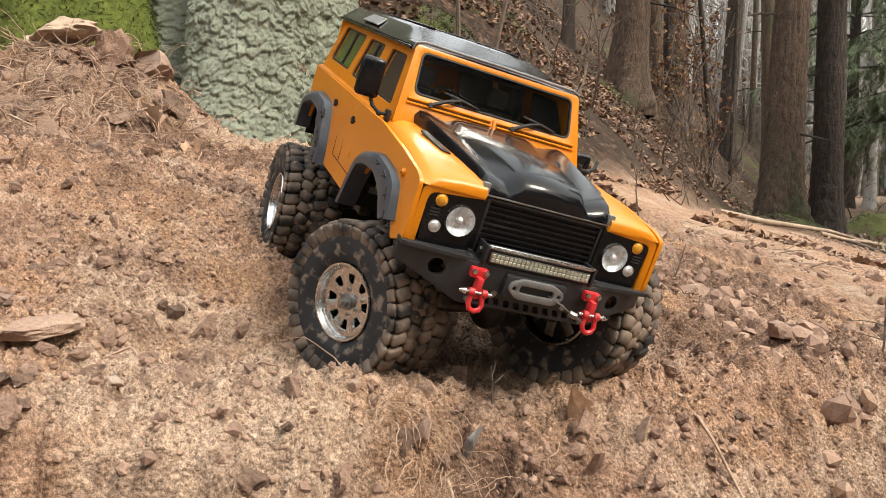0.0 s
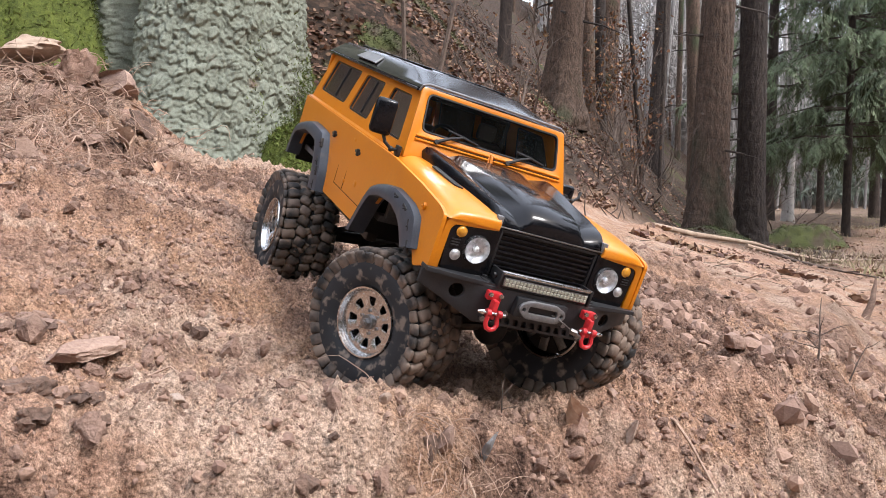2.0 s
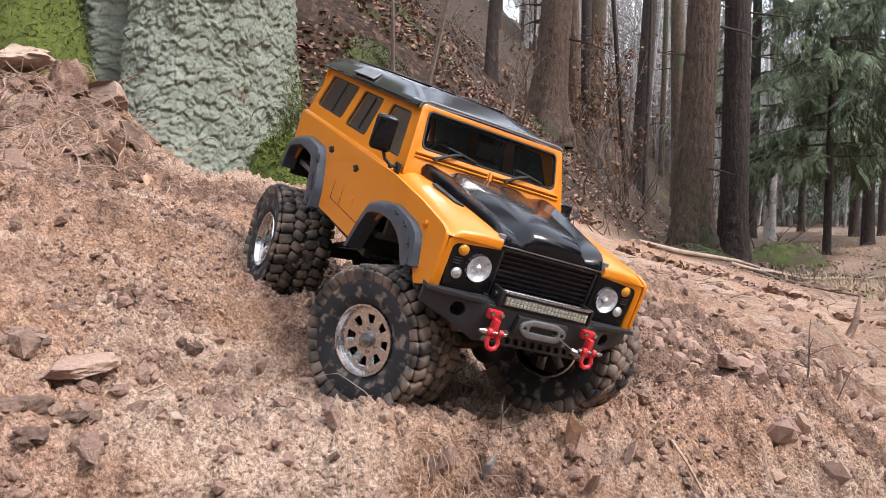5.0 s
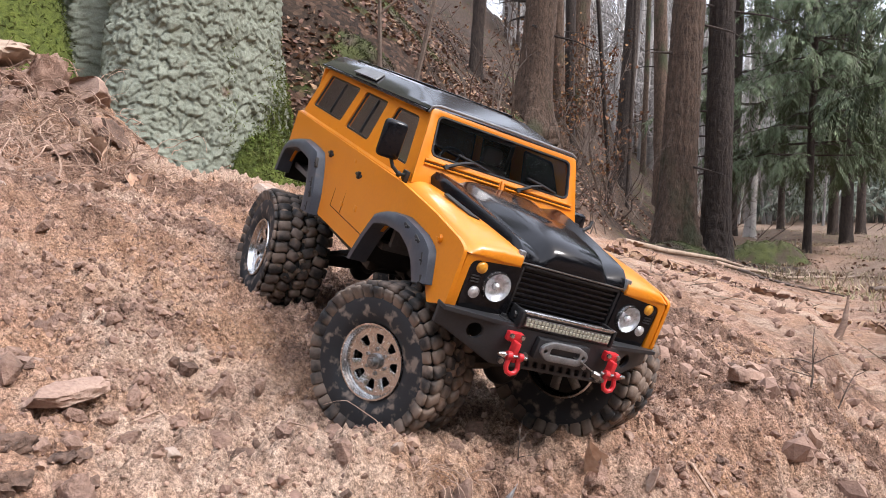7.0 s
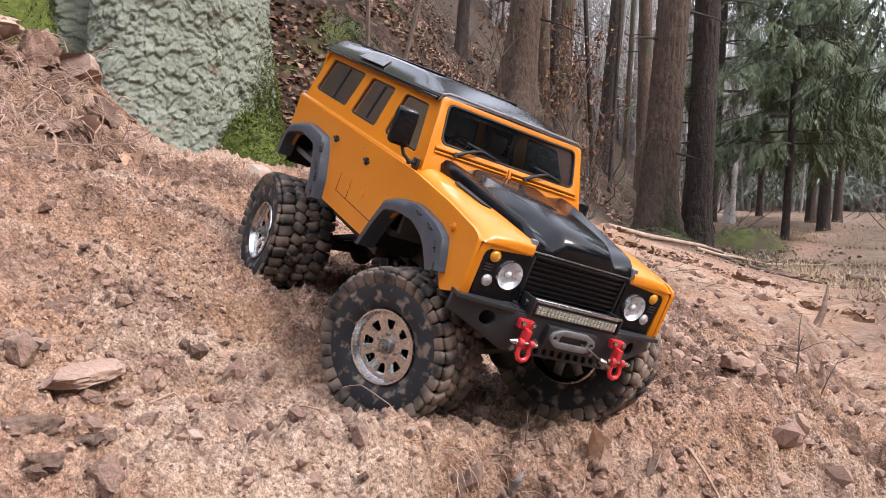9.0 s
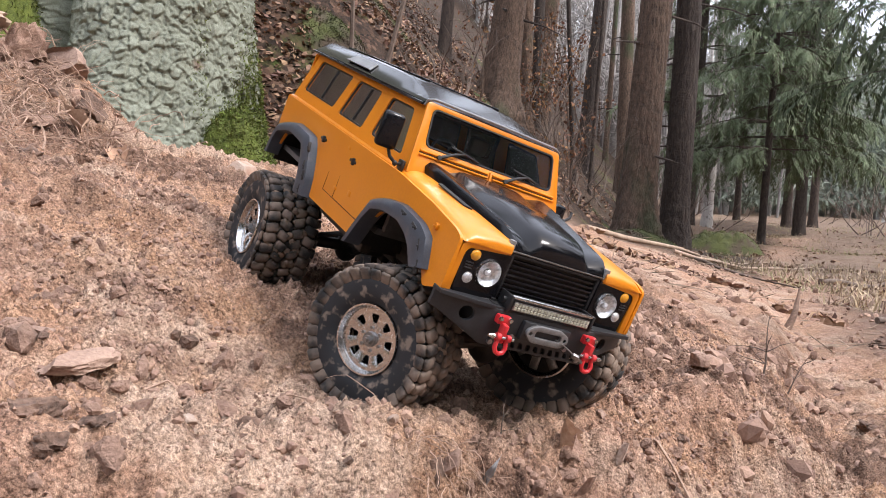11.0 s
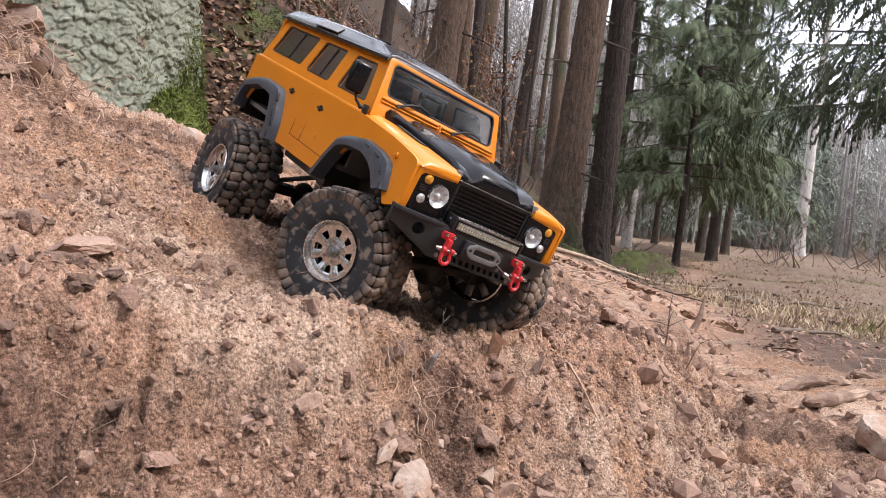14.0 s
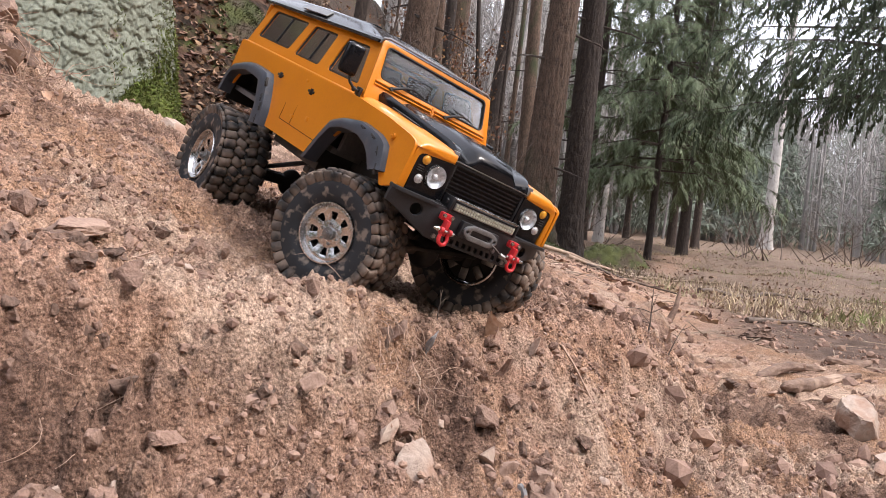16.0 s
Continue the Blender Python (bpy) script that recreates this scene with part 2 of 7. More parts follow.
def base_height(x, y):
    along = np.clip(y - 1.0, 0, None)
    xs = np.maximum(x - 0.55 * along, -0.6 + 0.25 * step(1.25, 1.9, y))
    left = 1 - step(0.2, 1.0, x)
    lie = np.interp(y, [-9, 0.65, 1.45, 2.2, 3.0], [-2.07, 0.053, 0.080, 0.130, 0.150])
    lie = np.where(y > 0.65, 0.053 + (lie - 0.053) * left, lie)
    top = 0.179 - 0.245 * (np.minimum(xs, 1.6) + 0.2) + lie
    top = top - 0.03 * np.clip(y - 1.8, 0, 12)
    top = np.where(y < -0.3, 0.179 - 0.245 * (xs + 0.2) - 0.1562, top)
    s = over_edge(x, y) + 0.05 * (fbm(x * 6, y * 6, 5, 3) - 0.5)
    far = np.hypot(x, y)
    low = -0.13 + 0.012 * (fbm(x * 2, y * 2, 8, 3) - 0.5) + 0.03 * np.clip(far - 12, 0, None) + 0.05 * np.clip(far - 55, 0, 60)
    ledge = (0.034 * step(0.0, 0.05, s) - 0.012 * step(0.06, 0.16, s) - 0.012 * np.exp(-((s + 0.02) / 0.04) ** 2)) * (1 - step(0.10, 0.24, x))
    face = top - 0.75 * np.clip(s, 0, None) - ledge + 0.014 * np.exp(-((s + 0.03) / 0.03) ** 2)
    k = 0.02
    hi = np.maximum(face, low) + k * np.exp(-np.abs(face - low) / k) * 0.5
    mound = 0.175 * np.exp(-(((x + 0.72) / 0.30) ** 2 + ((y - 1.42) / 0.24) ** 2) ** 2) + 0.03 * np.exp(-((x + 0.45) / 0.09) ** 2 - ((y - 1.16) / 0.13) ** 2)
    mound = mound + 0.03 * np.exp(-((x + 0.42) / 0.12) ** 2 - ((y - 0.45) / 0.10) ** 2)
    rise = 0.85 * hill_side(x, y)
    crest = 2.6 + 0.08 * np.hypot(x, y) + 0.6 * np.clip(0.40 * y - x, 0, 9)
    rise = np.where(rise > crest, crest + 0.10 * (rise - crest), rise)
    return hi + mound + rise


def height(x, y):
    x, y = np.asarray(x, float), np.asarray(y, float)
    h = base_height(x, y)
    for wx, wy, wz in WHEELS:
        d = wz - base_height(np.array(wx), np.array(wy))
        h = h + d * np.exp(-((x - wx) ** 2 + (y - wy) ** 2) / (2 * 0.055**2))
    return h


def relief(x, y):
    """Clods, crumbs and hollows of the dug soil, finer than the lie of the land."""
    far = np.hypot(x - 0.1, y - 0.4)
    s = over_edge(x, y)
    raw = step(-0.012, 0.012, s) * (1 - step(0.25, 0.5, s)) + 0.8 * np.exp(-(((x + 0.68) / 0.3) ** 2 + ((y - 1.32) / 0.33) ** 2))
    raw = np.clip(raw, 0, 1) * (1 - 0.55 * step(0.02, 0.22, x))
    big = (fbm(x * 9, y * 9, 21, 3) - 0.5) * (0.030 + 0.018 * raw)
    f1, f2, who = cells(x * 26 + 2 * fbm(x * 30, y * 30, 3, 2), y * 26, 31)
    clod = np.clip(0.62 - f1, 0, 0.34) * (0.4 + who) * (0.030 + 0.014 * raw) * step(0.42, 0.62, fbm(x * 5, y * 5, 41, 2) + 0.12 * raw)
    g1, g2, wh2 = cells(x * 70, y * 70 + 1.5 * fbm(x * 60, y * 60, 4, 2), 51)
    crumb = np.clip(0.6 - g1, 0, 0.36) * wh2 * (0.024 + 0.016 * raw)
    k1, k2, wh3 = cells(x * 150, y * 150, 57)
    grit = np.clip(0.6 - k1, 0, None) * wh3 * (0.013 + 0.012 * raw)
    pits = -0.020 * step(0.58, 0.72, fbm(x * 14, y * 14, 61, 3)) * (0.4 + raw)
    fine = (fbm(x * 45, y * 45, 71, 3) - 0.5) * (0.014 + 0.012 * raw)
    tumble = np.abs(fbm(x * 55, y * 55, 73, 3) - 0.5) * -0.036 * (0.6 + raw) + np.abs(fbm(x * 18, y * 18, 75, 3) - 0.5) * -0.055 * (0.6 + 0.5 * raw)
    near = 1 - step(1.7, 3.2, far)
    mid = (fbm(x * 3.1, y * 3.1, 81, 4) - 0.5) * 0.07 * step(0.8, 2.5, far) + (fbm(x * 0.6, y * 0.6, 91, 4) - 0.5) * 0.5 * step(4, 14, far)
    calm = 1.0
    for wx, wy, wz in WHEELS:
        calm = calm * (1 - 0.8 * np.exp(-((x - wx) ** 2 + (y - wy) ** 2) / (2 * 0.03**2)))
    return (big + clod + crumb + grit + pits + fine + tumble + 0.009) * near * calm + mid


def ground_z(x, y):
    x, y = np.asarray(x, float), np.asarray(y, float)
    return height(x, y) + relief(x, y)


for place in HUBS.values():
    hub = TRUCK @ Vector(place)
    WHEELS.append((hub.x, hub.y, hub.z - TYRE + 0.003))


def ground_material():
    m, n, l = nodes_of("dug_forest_soil")
    b = n["Principled BSDF"]
    co = n.new("ShaderNodeTexCoord")

    def noise_tex(scale, detail=5, rough=0.6):
        t = n.new("ShaderNodeTexNoise")
        t.inputs["Scale"].default_value, t.inputs["Detail"].default_value, t.inputs["Roughness"].default_value = scale, detail, rough
        l.new(co.outputs["Object"], t.inputs["Vector"])
        return t.outputs["Fac"]

    def ramp(src, stops):
        r = n.new("ShaderNodeValToRGB")
        while len(r.color_ramp.elements) < len(stops):
            r.color_ramp.elements.new(0.5)
        for e, (p, c) in zip(r.color_ramp.elements, stops):
            e.position, e.color = p, (*c, 1)
        l.new(src, r.inputs["Fac"])
        return r.outputs["Color"]

    def mix(fac, a, c, kind="MIX"):
        x = n.new("ShaderNodeMix")
        x.data_type, x.blend_type = "RGBA", kind
        l.new(fac, x.inputs["Factor"]) if not isinstance(fac, float) else setattr(x.inputs["Factor"], "default_value", fac)
        for k, v in (("A", a), ("B", c)):
            l.new(v, x.inputs[k]) if not isinstance(v, tuple) else setattr(x.inputs[k], "default_value", (*v, 1))
        return x.outputs["Result"]

    def cut(src, lo, hi):
        r = n.new("ShaderNodeMapRange")
        r.inputs["From Min"].default_value, r.inputs["From Max"].default_value = lo, hi
        l.new(src, r.inputs["Value"])
        return r.outputs["Result"]

    def attr(name):
        a = n.new("ShaderNodeAttribute")
        a.attribute_name = name
        return a.outputs["Fac"]

    def cell_tex(scale, out="Distance"):
        t = n.new("ShaderNodeTexVoronoi")
        t.inputs["Scale"].default_value = scale
        l.new(co.outputs["Object"], t.inputs["Vector"])
        return t.outputs[out]

    grain = noise_tex(330, 4, 0.75)
    crumbs = noise_tex(60, 6, 0.75)
    soil = ramp(crumbs, [(0.32, (0.190, 0.106, 0.073)), (0.5, (0.395, 0.246, 0.176)), (0.68, (0.572, 0.394, 0.296))])
    pale = ramp(crumbs, [(0.3, (0.370, 0.255, 0.185)), (0.7, (0.592, 0.448, 0.351))])
    damp = ramp(crumbs, [(0.3, (0.111, 0.065, 0.047)), (0.7, (0.311, 0.196, 0.144))])
    sandy = ramp(crumbs, [(0.3, (0.245, 0.134, 0.082)), (0.7, (0.52, 0.335, 0.218))])
    col = mix(cut(noise_tex(4.3, 5, 0.6), 0.42, 0.60), soil, sandy)
    col = mix(cut(noise_tex(5.5, 6, 0.65), 0.49, 0.60), col, pale)
    col = mix(cut(noise_tex(3.1, 8, 0.75), 0.57, 0.66), col, damp)
    col = mix(cut(noise_tex(11, 7, 0.72), 0.58, 0.68), col, damp)
    col = mix(attr("damp"), col, ramp(crumbs, [(0.3, (0.060, 0.035, 0.026)), (0.5, (0.165, 0.100, 0.072)), (0.7, (0.30, 0.19, 0.14))]))
    col = mix(0.8, col, ramp(grain, [(0.36, (0.30, 0.26, 0.24)), (0.5, (0.84, 0.82, 0.80)), (0.64, (1.22, 1.2, 1.17))]), "MULTIPLY")
    fleck = noise_tex(1100, 3, 0.7)
    col = mix(0.75, col, ramp(fleck, [(0.36, (0.62, 0.60, 0.58)), (0.5, (1.12, 1.11, 1.10)), (0.62, (1.5, 1.48, 1.45))]), "MULTIPLY")
    col = mix(0.3, col, ramp(cell_tex(210, "Color"), [(0.15, (0.55, 0.52, 0.5)), (0.6, (1.0, 1.0, 1.0)), (0.9, (1.3, 1.3, 1.28))]), "MULTIPLY")
    vor = n.new("ShaderNodeTexVoronoi")
    vor.inputs["Scale"].default_value = 34
    l.new(co.outputs["Object"], vor.inputs["Vector"])
    leaf = ramp(vor.outputs["Color"], [(0.1, (0.011, 0.007, 0.005)), (0.45, (0.034, 0.020, 0.012)), (0.75, (0.080, 0.043, 0.026)), (0.95, (0.192, 0.120, 0.084))])
    leaf = mix(cut(noise_tex(1.4, 6, 0.7), 0.42, 0.6), leaf, ramp(noise_tex(40), [(0.3, (0.018, 0.013, 0.009)), (0.7, (0.075, 0.048, 0.03))]))
    leaf = mix(cut(noise_tex(0.9, 6, 0.75), 0.57, 0.66), leaf, ramp(noise_tex(70), [(0.3, (0.02, 0.035, 0.006)), (0.7, (0.085, 0.115, 0.02))]))
    col = mix(attr("litter"), col, leaf)
    grass = ramp(noise_tex(3.5, 9, 0.8), [(0.34, (0.067, 0.056, 0.026)), (0.46, (0.155, 0.104, 0.073)), (0.54, (0.215, 0.148, 0.111)), (0.66, (0.118, 0.122, 0.052))])
    col = mix(attr("grass"), col, grass)
    mud = ramp(noise_tex(14, 8, 0.7), [(0.3, (0.055, 0.034, 0.025)), (0.6, (0.14, 0.09, 0.066)), (0.8, (0.26, 0.175, 0.13))])
    col = mix(attr("mud"), col, mud)
    l.new(col, b.inputs["Base Color"])
    b.inputs["Roughness"].default_value = 0.92
    b.inputs["Specular IOR Level"].default_value = 0.25
    add = n.new("ShaderNodeMath")
    add.operation = "ADD"
    granule = n.new("ShaderNodeMath")
    granule.operation = "MULTIPLY_ADD"
    granule.inputs[1].default_value = -0.35
    l.new(cell_tex(260), granule.inputs[0])
    l.new(crumbs, granule.inputs[2])
    l.new(granule.outputs[0], add.inputs[0])
    soft_grain = n.new("ShaderNodeMath")
    soft_grain.operation = "MULTIPLY"
    soft_grain.inputs[1].default_value = 0.3
    l.new(grain, soft_grain.inputs[0])
    l.new(soft_grain.outputs[0], add.inputs[1])
    bp = n.new("ShaderNodeBump")
    bp.inputs["Strength"].default_value, bp.inputs["Distance"].default_value = 0.95, 0.009
    l.new(add.outputs[0], bp.inputs["Height"])
    l.new(bp.outputs["Normal"], b.inputs["Normal"])
    return m


GROUND = ground_material()


def build_ground():
    def lines(lo, hi, fine, out_lo, out_hi, ratio):
        mid = np.arange(lo, hi, fine)
        up, down, d = [mid[-1]], [mid[0]], fine
        while up[-1] < out_hi:
            d *= ratio
            up.append(up[-1] + d)
        d = fine
        while down[-1] > out_lo:
            d *= ratio
            down.append(down[-1] - d)
        return np.concatenate([down[:0:-1], mid, up[1:]])

    xs = lines(-0.80, 0.90, 0.0033, -220, 260, 1.09)
    ys = lines(-0.10, 1.50, 0.0033, -60, 280, 1.09)
    nx, ny = len(xs), len(ys)
    x, y = np.meshgrid(xs, ys, indexing="ij")
    z = ground_z(x, y)
    ob = mesh_np("ground", np.stack([x, y, z], -1).reshape(-1, 3), grid_faces(nx, ny), GROUND)
    tagged(ob, "reddish brown dug soil with clods, sloping to a forest track", "ground", kind="structure")
    hs = hill_side(x, y)
    far = np.hypot(x, y)
    s = over_edge(x, y)
    wob = fbm(x * 1.7, y * 1.7, 14, 5) - 0.5
    litter = step(0.02, 0.35, hs + 0.5 * wob + 0.12 * step(1.7, 2.3, y) * (x < 0.6)) * step(1.5, 2.2, y + wob)
    floor = step(0.05, 0.6, s)
    litter = np.maximum(litter, step(4.0, 6.5, far + 2 * wob) * (s < 0.1))
    mud = floor * step(2.0, 2.9, far + 1.5 * wob) * (1 - step(4.0, 6.0, far + 3 * wob))
    damp = 0.4 * step(0.0, 0.015, s) * (1 - step(0.06, 0.14, s)) * (1 - step(0.15, 0.5, x)) * step(0.36, 0.56, fbm(x * 11, y * 11, 19, 4) + 0.06)
    damp = damp + 0.85 * step(0.50, 0.62, fbm(x * 5, y * 5, 23, 5) + 0.10 * np.exp(-((x - 0.75) / 0.4) ** 2 - ((y - 1.05) / 0.5) ** 2) + 0.09 * np.exp(-((x + 0.18) / 0.16) ** 2 - ((y - 0.72) / 0.2) ** 2)) * (1 - step(1.5, 2.6, far))
    damp = damp + 0.8 * np.exp(-((x + 0.62) / 0.20) ** 2 - ((y - 1.08) / 0.20) ** 2) * step(0.45, 0.6, fbm(x * 12, y * 12, 29, 4))
    grass = np.clip(floor * step(4.2, 6.8, far + 3 * wob) + step(14, 30, far) * (hs < 1), 0, 1)
    for name, w in (("litter", litter), ("mud", mud), ("grass", grass), ("damp", damp)):
        ob.data.attributes.new(name, "FLOAT", "POINT").data.foreach_set("value", np.clip(w, 0, 1).ravel().astype(np.float32))
    return ob


ground = build_ground()


# ---- shape helpers ----
def b_box(bm, x0, x1, y0, y1, z0, z1, bevel=0.0, m=None, segments=2):
    r = bmesh.ops.create_cube(bm, size=1, matrix=Matrix.Translation(((x0 + x1) / 2, (y0 + y1) / 2, (z0 + z1) / 2)) @ Matrix.Diagonal((abs(x1 - x0), abs(y1 - y0), abs(z1 - z0), 1)))
    vs = r["verts"]
    if bevel:
        es = list({e for v in vs for e in v.link_edges})
        vs = bmesh.ops.bevel(bm, geom=es, offset=bevel, segments=segments, affect="EDGES", profile=0.5)["verts"]
        vs = list({v for f in {f for v in vs for f in v.link_faces} for v in f.verts})
    if m is not None:
        bmesh.ops.transform(bm, matrix=m, verts=vs)
    return vs


def b_cyl(bm, p0, p1, r0, r1=None, seg=12, caps=True):
    p0, p1 = Vector(p0), Vector(p1)
    d = p1 - p0
    m = Matrix.Translation((p0 + p1) / 2) @ d.to_track_quat("Z", "Y").to_matrix().to_4x4()
    return bmesh.ops.create_cone(bm, cap_ends=caps, segments=seg, radius1=r0, radius2=r0 if r1 is None else r1, depth=d.length, matrix=m)["verts"]


def b_ball(bm, c, r, u=10, v=6, scale=(1, 1, 1)):
    return bmesh.ops.create_uvsphere(bm, u_segments=u, v_segments=v, radius=r, matrix=Matrix.Translation(c) @ Matrix.Diagonal((*scale, 1)))["verts"]


def b_tube(bm, pts, radius, seg=8, closed=False):
    """A round bar along points; radius a number or one per point."""
    pts = [Vector(p) for p in pts]
    n = len(pts)
    rad = radius if isinstance(radius, (list, tuple)) else [radius] * n
    rings, side = [], None
    for i, p in enumerate(pts):
        a, b = pts[(i - 1) % n if closed else max(i - 1, 0)], pts[(i + 1) % n if closed else min(i + 1, n - 1)]
        d = (b - a).normalized()
        if side is None:
            side = d.orthogonal().normalized()
        side = (side - d * side.dot(d)).normalized()
        up = d.cross(side)
        rings.append([bm.verts.new(p + (side * math.cos(2 * math.pi * k / seg) + up * math.sin(2 * math.pi * k / seg)) * rad[i]) for k in range(seg)])
    for i in range(n if closed else n - 1):
        a, b = rings[i], rings[(i + 1) % n]
        for k in range(seg):
            bm.faces.new((a[k], a[(k + 1) % seg], b[(k + 1) % seg], b[k]))
    if not closed:
        bm.faces.new(rings[0][::-1])
        bm.faces.new(rings[-1])


def rounded(pts, r, n=4):
    """A closed outline with its corners rounded by r (a number or one per corner)."""
    out, k = [], len(pts)
    for i, p in enumerate(pts):
        rr = r[i] if isinstance(r, (list, tuple)) else r
        p, a, b = Vector(p), Vector(pts[i - 1]), Vector(pts[(i + 1) % k])
        if rr <= 0:
            out.append(tuple(p))
            continue
        u, v = (a - p), (b - p)
        u, v = u.normalized() * min(rr, u.length * 0.49), v.normalized() * min(rr, v.length * 0.49)
        for j in range(n + 1):
            t = j / n
            q = (p + u) * (1 - t) ** 2 + 2 * p * t * (1 - t) + (p + v) * t * t
            out.append(tuple(q))
    return out


def b_plate(bm, outer, holes, place, thick, bevel=0.0):
    """A plate with holes, cut from outlines in u, v; place(u, v, w) lays it into space."""
    tmp = bmesh.new()
    for loop in [outer, *holes]:
        vs = [tmp.verts.new((u, v, 0)) for u, v in loop]
        for i in range(len(vs)):
            tmp.edges.new((vs[i - 1], vs[i]))
    bmesh.ops.triangle_fill(tmp, use_beauty=True, use_dissolve=False, edges=tmp.edges[:])
    ext = bmesh.ops.extrude_face_region(tmp, geom=tmp.faces[:])
    bmesh.ops.translate(tmp, vec=(0, 0, thick), verts=[g for g in ext["geom"] if isinstance(g, bmesh.types.BMVert)])
    if bevel:
        rim = [e for e in tmp.edges if len(e.link_faces) == 2 and e.calc_face_angle(0) > 1.2 and abs(e.verts[0].co.z - e.verts[1].co.z) < 1e-6]
        bmesh.ops.bevel(tmp, geom=rim, offset=bevel, segments=2, affect="EDGES", profile=0.5)
    for v in tmp.verts:
        v.co = place(*v.co)
    bmesh.ops.recalc_face_normals(tmp, faces=tmp.faces[:])
    me = bpy.data.meshes.new("tmp")
    tmp.to_mesh(me)
    tmp.free()
    bm.from_mesh(me)
    bpy.data.meshes.remove(me)


def b_loft(bm, sections, close=False, caps=False):
    """A skin over rows of points."""
    rows = [[bm.verts.new(p) for p in s] for s in sections]
    k = len(rows[0])
    for a, b in zip(rows, rows[1:]):
        for i in range(k if close else k - 1):
            bm.faces.new((a[i], a[(i + 1) % k], b[(i + 1) % k], b[i]))
    if caps:
        bm.faces.new(rows[0][::-1])
        bm.faces.new(rows[-1])
    bmesh.ops.recalc_face_normals(bm, faces=bm.faces[:])


def soften(ob, angle=40):
    """Smooth shading but for edges sharper than the angle."""
    me = ob.data
    me.polygons.foreach_set("use_smooth", [True] * len(me.polygons))
    me.set_sharp_from_angle(angle=radians(angle))
    return ob


